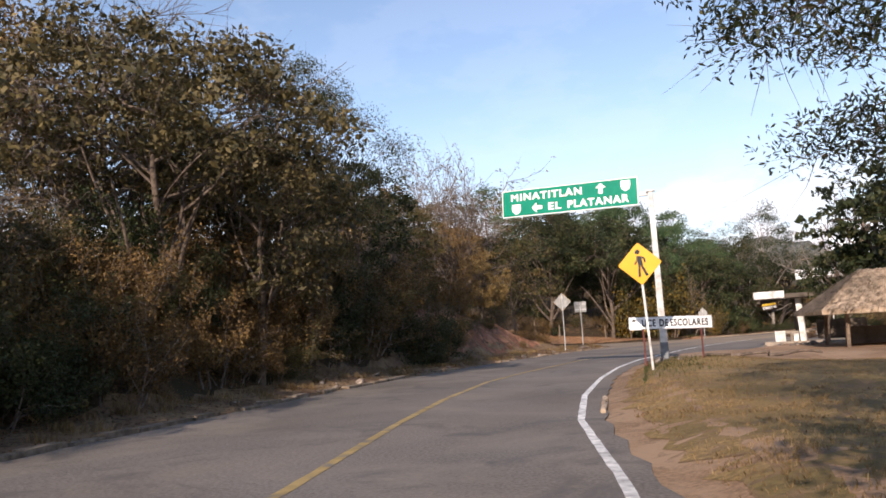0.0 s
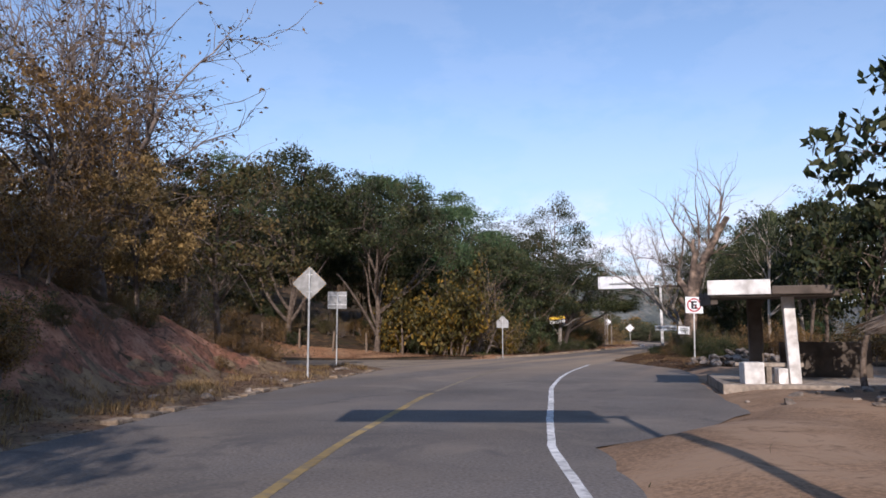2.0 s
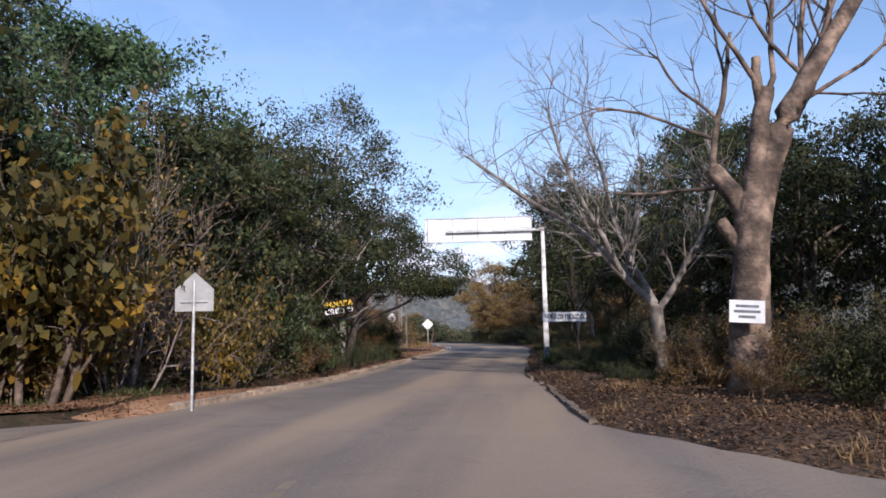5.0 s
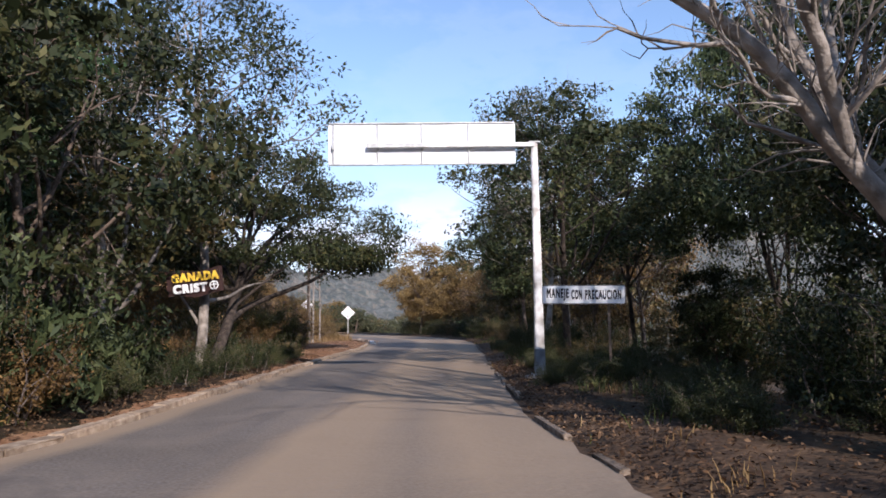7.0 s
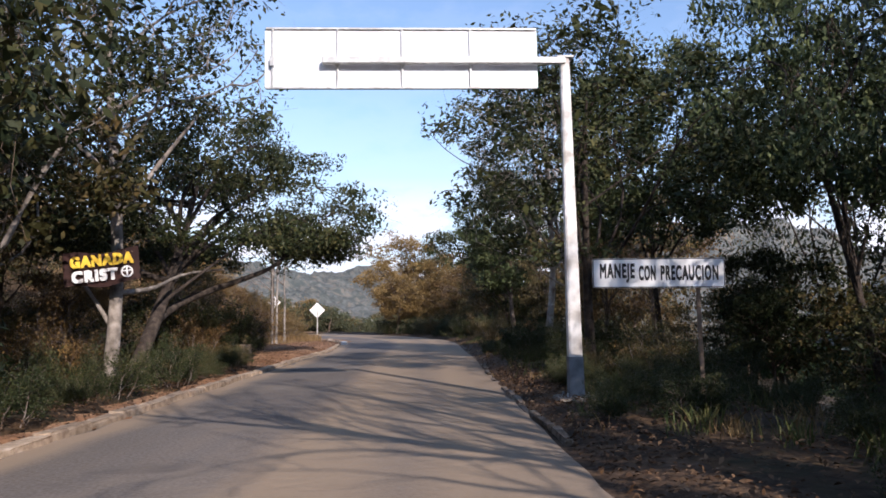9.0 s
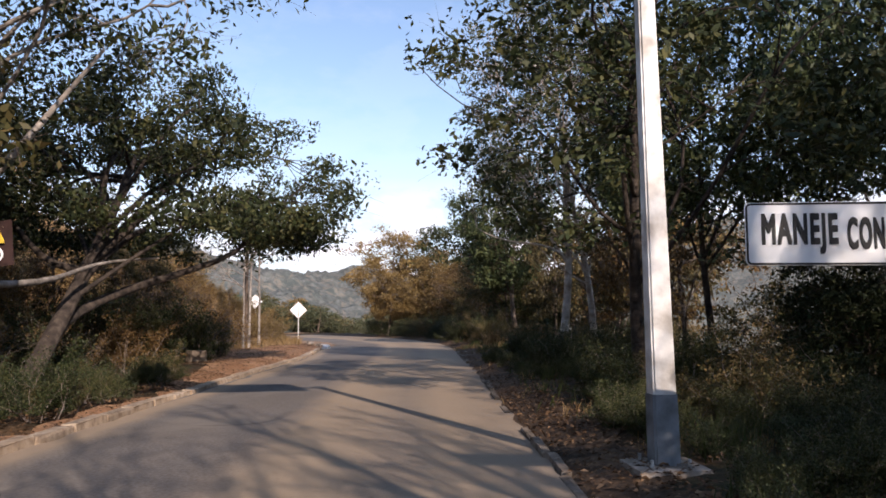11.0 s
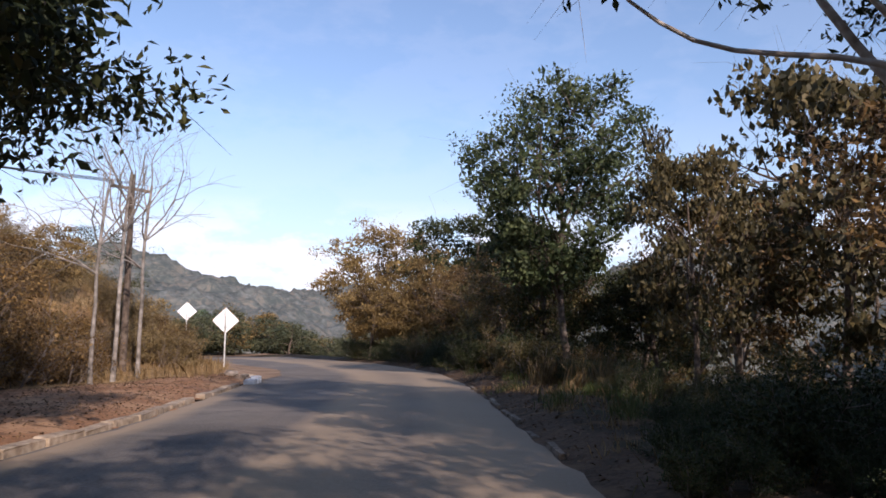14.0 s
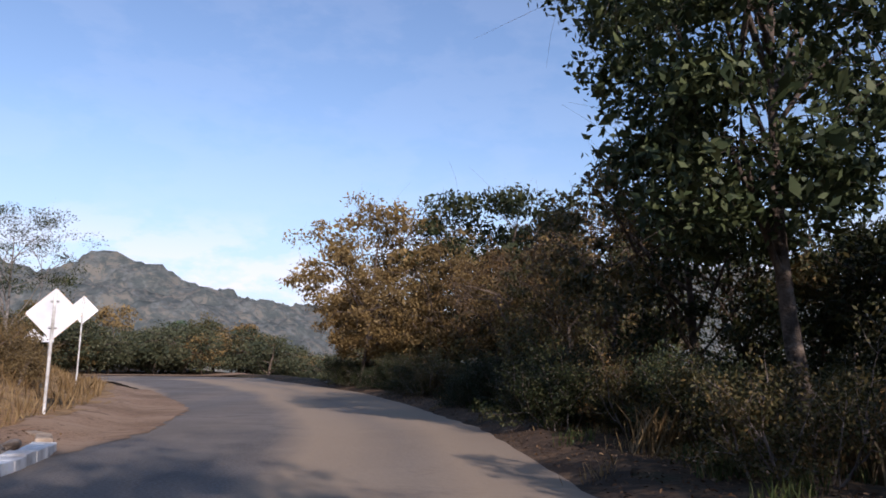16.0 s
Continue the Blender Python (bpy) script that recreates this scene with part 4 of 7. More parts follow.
def dead_tree(x, y, turn):
    """A leafless tree whose bent limbs spread far to one side; local x points to that side."""
    rng = np.random.default_rng(91)
    wood, tips = Wood(), []
    trunk = curve((0, 0, -0.4), (0.15, 0.0, 1.75), 0, 7, rng, 0.03)
    wood.tube(trunk, [0.26, 0.2, 0.18, 0.17, 0.165, 0.16, 0.16], 10)
    shoot = dict(SPECS["bare"], levels=4, count=[4, 4, 4, 4], ratio=[0.8, 0.62, 0.6, 0.6], thin=[0.6, 0.55, 0.55, 0.6], fine=0.009, lift=[0.05, 0.1, 0.07, 0.05])
    for path, r in ((((0.15, 0, 1.7), (1.0, 0.2, 2.5), (1.95, 0.3, 3.6), (3.3, 0.2, 4.5), (5.0, 0.4, 5.7)), 0.115), (((0.15, 0, 1.7), (0.6, -0.4, 2.9), (1.0, -0.7, 4.2), (1.2, -0.9, 5.6), (1.7, -0.8, 7.0)), 0.1),
                    (((0.1, 0, 1.6), (-0.5, 0.2, 2.6), (-1.1, 0.4, 3.7), (-1.4, 0.5, 5.0), (-1.2, 0.5, 6.4)), 0.09), (((1.0, 0.2, 2.5), (1.9, 0.9, 3.9), (2.6, 1.2, 5.2), (3.0, 1.3, 6.6)), 0.075), (((0.6, -0.4, 2.9), (0.2, -1.2, 4.4), (-0.1, -1.5, 6.0)), 0.07)):
        p = np.array(path, float)
        t = np.linspace(0, len(p) - 1, 6 * (len(p) - 1) + 1)
        pts = np.stack([np.interp(t, np.arange(len(p)), p[:, k]) for k in range(3)], 1) + rng.normal(size=(len(t), 3)) * 0.03
        pts[1:-1] = (pts[:-2] + pts[1:-1] + pts[2:]) / 3
        radii = r * np.linspace(1, 0.28, len(pts))
        wood.tube(pts, radii, 8)
        for j in range(4, len(pts)):
            d = (pts[j] - pts[j - 1]) / (np.linalg.norm(pts[j] - pts[j - 1]) + 1e-6) * 0.7 + rng.normal(size=3) * 0.5 + np.array([0.1, 0, 0.55])
            grow(rng, wood, pts[j], d / np.linalg.norm(d), rng.uniform(0.8, 1.7), max(0.012, radii[j] * 0.4), 2, shoot, tips)
    top = thing("tree", pose(x, y, ground_at(x, y), 0, 0, turn), LABELS["dead"], "tree")
    data_part("trunk", wood.mesh("trunk", PALE_GREY, 0, 1), top)
    data_part("limb_work", wood.mesh("limb_work", PALE_GREY, 1), top)


BROAD = dict(trunk=2.2, radius=0.15, levels=3, count=[8, 5, 4], first=[0.35, 0.3, 0.3], angle=[58, 48, 45], ratio=[1.2, 0.6, 0.6], thin=[0.6, 0.6, 0.55], wobble=[0.10, 0.15, 0.2, 0.25], lift=[0.04, 0.05, 0.02, -0.02],
             leaf_from=2, per_tip=15, puff=0.42, leaf_size=0.125, bark=BARK, leaf=LEAF_OLIVE)
TALL = dict(BROAD, trunk=4.0, radius=0.2, count=[9, 6, 4], first=[0.4, 0.3, 0.3], angle=[52, 46, 45], ratio=[0.95, 0.6, 0.6], per_tip=17, puff=0.55, leaf_size=0.15, lift=[0.05, 0.07, 0.04, 0.0], leaf=LEAF_GREEN)
SPECS = {
    "olive": BROAD,
    "brown": dict(BROAD, leaf=LEAF_BROWN, per_tip=9, keep=0.8),
    "green": TALL,
    "dark": dict(BROAD, trunk=2.6, leaf=LEAF_DARK, per_tip=17),
    "tall_dark": dict(TALL, leaf=LEAF_DARK),
    "tall_olive": dict(TALL, leaf=LEAF_OLIVE),
    "yellow": dict(BROAD, trunk=1.2, radius=0.05, levels=2, count=[5, 4], first=[0.2, 0.2], angle=[40, 45], ratio=[0.8, 0.6], thin=[0.6, 0.55], leaf_from=1, per_tip=6, puff=0.34, leaf_size=0.155, leaf=LEAF_YELLOW, bark=BARK, base=0.7, lean=0.45, narrow=0.6, keep=0.75),
    "bare": dict(BROAD, trunk=3.0, radius=0.16, levels=4, count=[8, 7, 6, 5], first=[0.3, 0.2, 0.15, 0.15], angle=[50, 44, 42, 40], ratio=[1.0, 0.66, 0.6, 0.6], thin=[0.62, 0.55, 0.5, 0.55], fine=0.011, lift=[0.05, 0.08, 0.06, 0.04], leaf=None, leaf_from=9, bark=TWIG),
    "umbrella": dict(BROAD, trunk=3.4, radius=0.17, lean=0.1, count=[8, 6, 5], angle=[60, 50, 45], ratio=[1.25, 0.6, 0.5], flat=0.5, first=[0.6, 0.35, 0.3], lift=[0.03, 0.05, 0.02, 0], per_tip=16, puff=0.42, leaf_size=0.125, leaf=LEAF_DARK),
    "bigleaf": dict(BROAD, trunk=3.6, radius=0.13, count=[6, 4, 3], first=[0.3, 0.3, 0.3], leaf=LEAF_DARK, per_tip=7, puff=0.45, leaf_size=0.26, droop=0.9, narrow=0.5, keep=0.8),
    "slender": dict(BROAD, trunk=6.0, radius=0.09, lean=0.03, levels=3, count=[8, 3, 3], first=[0.4, 0.4, 0.3], angle=[48, 45, 40], ratio=[0.34, 0.6, 0.6], wobble=[0.035, 0.14, 0.2, 0.2], leaf=LEAF_DARK, per_tip=7, puff=0.35, leaf_size=0.13, bark=PALE_BARK),
    "bush": dict(BROAD, trunk=0.9, radius=0.02, levels=2, count=[4, 4], first=[0.2, 0.2], angle=[42, 48], ratio=[0.75, 0.62], thin=[0.6, 0.55], leaf_from=1, per_tip=12, puff=0.2, leaf_size=0.06, leaf=LEAF_BROWN, bark=TWIG, base=0.6, lean=0.6, keep=0.85),
}
SPECS["dead"] = dict(SPECS["bare"], trunk=4.2, radius=0.13, count=[6, 6, 5, 5], first=[0.6, 0.25, 0.2, 0.2], ratio=[0.8, 0.66, 0.6, 0.6], angle=[46, 42, 40, 40], lift=[0.05, 0.1, 0.07, 0.05], bark=PALE_GREY)
SPECS["green_bush"] = dict(SPECS["bush"], leaf=LEAF_OLIVE)
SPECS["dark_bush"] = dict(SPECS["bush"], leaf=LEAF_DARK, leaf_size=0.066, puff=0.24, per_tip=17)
SPECS["twigs"] = dict(SPECS["bush"], leaf=LEAF_TAN, per_tip=1, levels=3, count=[4, 4, 3], first=[.2, .2, .2], angle=[35, 40, 40], ratio=[0.8, 0.65, 0.6], thin=[0.6, 0.6, 0.6], trunk=1.3, leaf_size=0.07)
SPECS["far"] = dict(BROAD, trunk=3.0, levels=2, count=[8, 5], first=[.35, .3], angle=[55, 50], ratio=[1.1, .65], thin=[.6, .6], leaf_from=1, per_tip=16, puff=0.75, leaf_size=0.3, leaf=LEAF_OLIVE)
SPECS["far_tan"] = dict(SPECS["far"], leaf=LEAF_TAN, trunk=2.0)
SPECS["far_green"] = dict(SPECS["far"], leaf=LEAF_GREEN)
SPECS["gold"] = dict(BROAD, trunk=2.2, leaf=LEAF_TAN, per_tip=13, leaf_size=0.17, puff=0.5)
SPECS["bare_slender"] = dict(SPECS["slender"], leaf=None, leaf_from=9, levels=3, radius=0.065, count=[8, 4, 4], first=[0.55, 0.3, 0.3], bark=PALE_GREY, lift=[0.02, 0.1, 0.08, 0.05])
SPECS["snag"] = dict(BROAD, trunk=3.4, radius=0.36, lean=0.1, levels=4, count=[4, 4, 4, 3], first=[0.75, 0.3, 0.25, 0.25], angle=[34, 40, 42, 40], ratio=[1.0, 0.7, 0.62, 0.6], thin=[0.6, 0.5, 0.5, 0.55], lift=[0.0, 0.08, 0.06, 0.04], leaf=None, leaf_from=9, bark=PALE_BARK)

DOME = dict(H=7.0, R=3.2, base=1.0, fork=1.2, radius=0.12, clumps=92, clump=0.62, leaves=100, leaf_size=0.135, bark=BARK, leaf=LEAF_OLIVE, uneven=0.22, under=-0.8)
BIG = dict(DOME, H=12.0, R=4.3, base=2.2, fork=1.2, radius=0.17, clumps=140, clump=0.85, leaves=105, leaf_size=0.165, leaf=LEAF_GREEN, limbs=11)
LEANING = dict(lean=0.0, lean_by=(3.5, 6.9), arm_sway=0.09, arms=((6.6, 6.4, 4.6, 3, 0.7), (1.8, 8.2, 5.0, 5, 0.5), (-0.7, 4.7, 5.0, 5, 0.5)))
UMBRELLA = dict(DOME, H=9.6, R=6.9, base=4.0, belly=0.16, radius=0.2, clumps=330, clump=0.8, leaves=150, leaf_size=0.155, leaf=LEAF_DARK, under=-0.7, fork=0.6, limbs=15, bow=0.2, uneven=0.1, core=10, core_size=1.5, bark=DARK_BARK)
SPECS.update({
    "olive": DOME, "brown": dict(DOME, leaf=LEAF_BROWN, leaves=60, clumps=80, twigs=8, core=3), "dark": dict(DOME, leaf=LEAF_DARK, leaves=110, core=14), "green": dict(BIG, core=12), "tall_dark": dict(BIG, leaf=LEAF_DARK, base=1.2, clumps=170, core=16), "tall_olive": dict(BIG, leaf=LEAF_OLIVE),
    "gold": dict(DOME, H=8, R=3.9, base=0.3, belly=0.4, leaf=LEAF_TAN, leaf_size=0.16, leaves=95, clumps=140, core=7, under=-0.95, uneven=0.15), "umbrella": dict(UMBRELLA, **LEANING),
    "banner_tree": dict(DOME, H=12.0, R=4.6, base=4.8, belly=0.3, radius=0.1, lean=0.015, sway=0.02, clumps=115, clump=0.75, leaves=70, leaf_size=0.14, leaf=LEAF_DARK, under=-0.7, fork=0.5, limbs=12, core=0, bark=PALE_GREY, uneven=0.25),
    "bigleaf": dict(DOME, H=8.0, R=2.9, base=1.8, clumps=95, clump=0.6, leaves=44, leaf_size=0.27, droop=0.9, narrow=0.5, leaf=LEAF_DARK, core=4, core_size=1.3), "far": dict(DOME, H=8, R=3.8, base=0.6, clumps=44, clump=1.15, leaves=60, leaf_size=0.27, twigs=0, limbs=4, core=5, core_size=2.0),
    "rtree": dict(BIG, H=11.4, R=4.4, base=1.2, fork=1.5, radius=0.14, leaf=LEAF_WOOD, clumps=225, clump=0.78, leaves=100, leaf_size=0.165, core=13, uneven=0.3, under=-0.9),
    "gappy": dict(BIG, bark=DARK_BARK, leaf=LEAF_DARK, base=1.6, clumps=150, clump=0.8, leaves=90, leaf_size=0.155, core=8, uneven=0.35, radius=0.13, limbs=12),
    "rustleaf": dict(DOME, H=8.0, R=2.9, base=0.8, clumps=110, clump=0.6, leaves=60, leaf_size=0.2, droop=0.8, narrow=0.5, leaf=LEAF_RUST, core=6, core_size=1.3),
    "rusty": dict(DOME, leaf=LEAF_RUST, twigs=6),
    "feathery": dict(DOME, base=0.6, leaf=LEAF_DARK, clumps=120, leaves=300, leaf_size=0.075, narrow=0.3, core=0, twigs=7),
    "airy": dict(DOME, H=11.5, R=3.5, base=3.9, belly=0.42, fork=0.95, radius=0.12, sway=0.045, clumps=270, clump=0.5, leaves=44, leaf_size=0.13, leaf=LEAF_DARK, bark=PALE_BARK, under=-0.75, twigs=7, uneven=0.3, core=0, leader=0.85, limbs=13, arm_sway=0.1, limb_r=0.62, arms=((-1.9, 1.3, 4.0, 4, 0.34), (-0.9, 1.9, 6.4, 4, 0.42), (1.7, -0.6, 6.0, 4, 0.38), (-1.7, -0.4, 5.6, 5, 0.3))),
    "forked": dict(DOME, H=11.5, R=3.9, base=4.2, belly=0.32, radius=0.13, lean=0.01, sway=0.035, clumps=150, clump=0.66, leaves=84, leaf_size=0.13, leaf=LEAF_DARK, under=-0.7, fork=0.95, limbs=9, core=0, bark=PALE_GREY, uneven=0.3, leader=0.72, limb_r=0.8, arm_sway=0.09,
                   arms=((-0.73, 0.43, 2.7, 2, 0.4), (3.0, 3.4, 2.8, 3, 0.45), (-0.9, 0.6, 6.8, 6, 0.62), (1.5, -0.4, 5.6, 5, 0.5), (-2.0, -0.6, 6.4, 6, 0.5))),
    "crooked": dict(DOME, H=10.5, R=3.6, base=4.4, belly=0.3, radius=0.12, lean=0.02, sway=0.06, clumps=85, clump=0.7, leaves=80, leaf_size=0.13, leaf=LEAF_DARK, under=-0.6, fork=0.7, limbs=6, core=0, bark=PALE_GREY, uneven=0.3, leader=0.7, limb_r=0.8, arm_sway=0.08,
                    arms=((1.95, -1.1, 4.9, 3, 0.62), (1.2, -0.5, 6.4, 4, 0.5), (-1.6, 0.5, 5.4, 3, 0.6))),
})
FAN_ARMS = tuple((1.5 * math.cos(k * 0.8) - 0.2, 1.5 * math.sin(k * 0.8), 3.4 + 0.5 * (k % 3), 1, 0.55) for k in range(8))
SPECS.update({
    "fan": dict(DOME, H=8.0, R=4.5, base=2.5, belly=0.34, fork=0.9, radius=0.12, lean=0.02, clumps=230, clump=0.62, leaves=66, leaf_size=0.15, leaf=LEAF_RUST, under=-0.5, limbs=10, core=5, uneven=0.22, twigs=4, arm_sway=0.07, arms=FAN_ARMS),
    "wood_tree": dict(BIG, H=10.4, R=5.3, base=4.9, belly=0.24, fork=0.4, radius=0.17, lean=0.02, bark=BARK, leaf=LEAF_DARK, clumps=250, clump=0.72, leaves=76, leaf_size=0.17, under=-0.5, uneven=0.28, core=4, leader=0.62, limbs=10, arm_sway=0.08,
                      arms=((-2.4, -0.6, 4.6, 2, 0.62), (2.6, 0.3, 4.9, 2, 0.62), (0.6, 1.6, 5.4, 3, 0.55), (-1.1, 0.8, 5.6, 3, 0.5))),
    "overhang": dict(BIG, H=11.4, R=4.1, base=3.4, fork=0.7, belly=0.34, radius=0.12, bark=DARK_BARK, leaf=LEAF_WOOD, clumps=270, clump=0.72, leaves=95, leaf_size=0.16, core=8, uneven=0.36, under=-0.7, limbs=12),
    "half_bare": dict(SPECS["bare"], leaf=LEAF_BROWN, leaf_from=4, per_tip=2, puff=0.2, leaf_size=0.1, keep=0.3),
    "scrub": dict(SPECS["far"], H=5.0, R=3.4, base=0.1, belly=0.35, under=-0.95, clumps=60, clump=0.9, leaves=60, leaf_size=0.22, leaf=FAR_WOOD),
    "hugeleaf": dict(DOME, H=8.0, R=3.2, base=1.2, clumps=150, clump=0.6, leaves=56, leaf_size=0.2, droop=0.9, narrow=0.6, leaf=LEAF_RUST, core=0, uneven=0.35, twigs=4, limbs=12),
    "fern": dict(SPECS["bush"], leaf=LEAF_WOOD, leaf_size=0.17, narrow=0.3, per_tip=9, puff=0.3, droop=0.6),
    "ochre_bush": dict(SPECS["bush"], leaf=LEAF_OCHRE, leaf_size=0.075, per_tip=13, puff=0.26),
})
SPECS["far_tan"] = dict(SPECS["far"], leaf=LEAF_TAN)
SPECS["far_green"] = dict(SPECS["far"], leaf=LEAF_GREEN)

LABELS = {
    "fan": "spreading olive-brown tree fanning out from many stems", "wood_tree": "wide woodland tree with forked grey trunk and flat crown", "overhang": "tall dark tree with a high overhanging crown", "half_bare": "half-bare grey tree with a few brown leaves", "scrub": "round grey-green scrub beyond the bend", "hugeleaf": "tree with very large drooping rusty leaves", "fern": "leafy green undergrowth behind the kerb", "ochre_bush": "dry ochre scrub on the slope",
    "tall_dark": "tall dense dark green tree", "tall_olive": "tall tree with dull olive leaves",
    "forked": "roadside tree with forked grey-brown trunk and open crown", "crooked": "crooked tree with bare winding grey limbs",
    "banner_tree": "spreading roadside tree with grey winding limbs", "gappy": "tall dark tree with open crown on the valley side", "rustleaf": "bushy tree with drooping rusty leaves", "rusty": "tree with rusty olive leaves on the bank", "feathery": "dark fine-leaved tree over the dry grass", "rtree": "tall dark leafy tree above the verge",
    "airy": "tall open tree with pale trunk and thin dark foliage", "gold": "dry tree with golden tan leaves", "bare_slender": "tall thin leafless tree with pale bark", "dead": "leafless dead tree with pale branching limbs", "snag": "thick old trunk with bare cut limbs",
    "olive": "broad roadside tree with olive and brown leaves", "brown": "half-dry roadside tree with thin brown leaves", "green": "tall leafy tree with fresh green crown", "dark": "dense dark green tree beside the road",
    "yellow": "shrub with many yellowing leaves", "bare": "leafless grey tree with fine branching twigs", "umbrella": "spreading tree with flat dark green crown", "bigleaf": "tree with large drooping dark leaves",
    "slender": "tall slender pale-barked tree with sparse leaves", "bush": "dry brown bush at the roadside", "green_bush": "olive green bush at the roadside", "dark_bush": "shaded dark green bush", "twigs": "thicket of bare dry twigs",
    "far": "olive tree in the woods behind", "far_tan": "tan dry-leaved tree in the woods behind", "far_green": "green tree in the woods behind",
}
STEMS = {"fern": 9, "ochre_bush": 8, "yellow": 9, "bush": 8, "green_bush": 8, "dark_bush": 8, "twigs": 12}
PROTO = {}


def put_plant(kind, x, y, height=None, turn=None, variant=0, wide=1.0, top=None, lean=0.0, lean_to=0.0):
    """Sets a plant of that kind on the ground, so high or up to the level top; plants of one kind and variant share their meshes."""
    rng = random.Random(int(x * 131 + y * 977 + variant * 7))
    turn = rng.uniform(0, 360) if turn is None else turn
    z = ground_at(x, y)
    height = top - z if top is not None else height
    key = (kind, variant)
    fresh = key not in PROTO
    if fresh:
        PROTO[key] = crowned("tree", SPECS[kind], 11 + 17 * variant + 3 * list(SPECS).index(kind), LABELS[kind], "tree") if "clumps" in SPECS[kind] else plant({"bush": "bush", "green_bush": "bush", "dark_bush": "bush", "twigs": "thicket", "yellow": "shrub", "fern": "bush", "ochre_bush": "bush"}.get(kind, "tree"), SPECS[kind], 11 + 17 * variant + 3 * list(SPECS).index(kind), LABELS[kind],
                           "bush" if kind in STEMS else "tree", stems=STEMS.get(kind, 1))
    proto, tall = PROTO[key]
    k = height / tall
    m = pose(x, y, z, 0, 0, lean_to) @ pose(0, 0, 0, 0, lean, 0) @ pose(0, 0, 0, 0, 0, turn - lean_to) @ Matrix.Diagonal((k * wide, k * wide, k, 1))
    if fresh:
        proto.matrix_basis = m
        return proto
    made = copy_thing(proto, Matrix())
    made.matrix_basis = m
    return made


# ---- planting: the bank beside the start; the last number is the level of the tree's top ----
def row(entries):
    for kind, x, y, top, v, *more in entries:
        put_plant(kind, x, y, top=top, variant=v, wide=more[0] if more else 1.0)


put_plant("fan", 5.6, 10.2, top=9.6, turn=0, wide=1.08)
# the first three stand mostly out of view, added to shade the bank
row((("rusty", 6.5, 3.6, 4.9, 1), ("rusty", 6.7, 0.4, 6.4, 1), ("olive", 7.0, -3.0, 5.0, 1), ("bare", 1.6, 11.4, 12.4, 1), ("fan", -0.4, 7.6, 7.6, 1)))
row((("rusty", 1.5, 13.5, 11.8, 1), ("feathery", 5.9, 17.8, 10.8, 0), ("brown", 0.8, 8.0, 10.2, 0), ("olive", 2.5, 21, 10.0, 0), ("dark", 5.6, 23.2, 8.8, 1), ("brown", -4, 16, 11, 1),
     ("olive", 5.0, 28.6, 8.6, 0), ("brown", 6.6, 32.5, 7.6, 0), ("brown", 1.0, 35, 10, 1), ("half_bare", 6.4, 38.0, 13.4, 0, 1.0), ("bare", 2.2, 33.5, 11.5, 1), ("gold", 7.8, 36.6, 6.2, 1, 0.9), ("olive", 8.8, 42.3, 7.6, 0),
     ("olive", 4.2, 45, 9.0, 1), ("brown", 0.5, 46, 9, 0), ("bare", -3, 40, 12, 1), ("olive", 1.2, -3, 8, 0), ("dark", 3.6, -10, 9, 0), ("olive", 0.5, -12, 10, 1), ("brown", -6, 2, 11, 1), ("rusty", 6.6, 13.2, 7.6, 1), ("rusty", 3.0, 17.2, 9.6, 1)))
# over the turf on the other side
put_plant("feathery", 21.6, 2.4, 7.2, variant=1, turn=150, wide=1.1)
# two unseen trees behind the start, added to throw shade on the turf
put_plant("dark", 24.6, -4.2, 8, variant=0)
put_plant("olive", 19.8, -5.4, 6, variant=1)
put_plant("bigleaf", 27.0, 30.2, 7.4, turn=20, wide=1.15)
put_plant("bigleaf", 25.0, 31.0, 4.0, turn=80, variant=1, wide=1.1)
row((("dark", 31.0, 27.5, 8.6, 1), ("olive", 33, 20, 9, 0), ("olive", 32, 12, 9, 1)))

# ---- beyond the side road ----
put_plant("wood_tree", 14.0, 60.8, top=10.6, turn=0)
put_plant("wood_tree", 8.4, 60.8, top=12.4, turn=150, variant=1)
row((("dark", 4.5, 64.6, 6.5, 0), ("dark", 10.8, 65.4, 6.8, 1), ("dark", 16.6, 65.0, 6.4, 0), ("tall_dark", 8.8, 67.0, 12.8, 0), ("tall_olive", 1.5, 64, 11.5, 1), ("olive", -6, 66, 11, 0), ("green", 13.5, 74.0, 14.2, 0), ("green", 18.2, 75.5, 14.4, 1), ("green", 22.6, 77.8, 10.4, 0),
     ("green", 19.2, 69.5, 11.0, 0), ("green", 24.3, 72.6, 9.2, 1), ("dark", 22.4, 66.6, 7.6, 1), ("dark", 25.6, 70.2, 7.0, 0), ("olive", 26.0, 78.5, 9.5, 0), ("olive", -13, 62, 12, 1), ("green", 4, 76, 15, 1), ("brown", -9, 73, 13, 0), ("olive", 26.6, 85, 9, 1)))
put_plant("yellow", 18.3, 61.0, 5.4, turn=10, wide=0.8)
put_plant("yellow", 15.6, 61.8, 4.6, turn=120, wide=0.8)
put_plant("yellow", 22.7, 63.3, 2.9, turn=200, wide=0.5)
put_plant("twigs", 20.2, 62.0, 5.6, turn=30, wide=0.7)

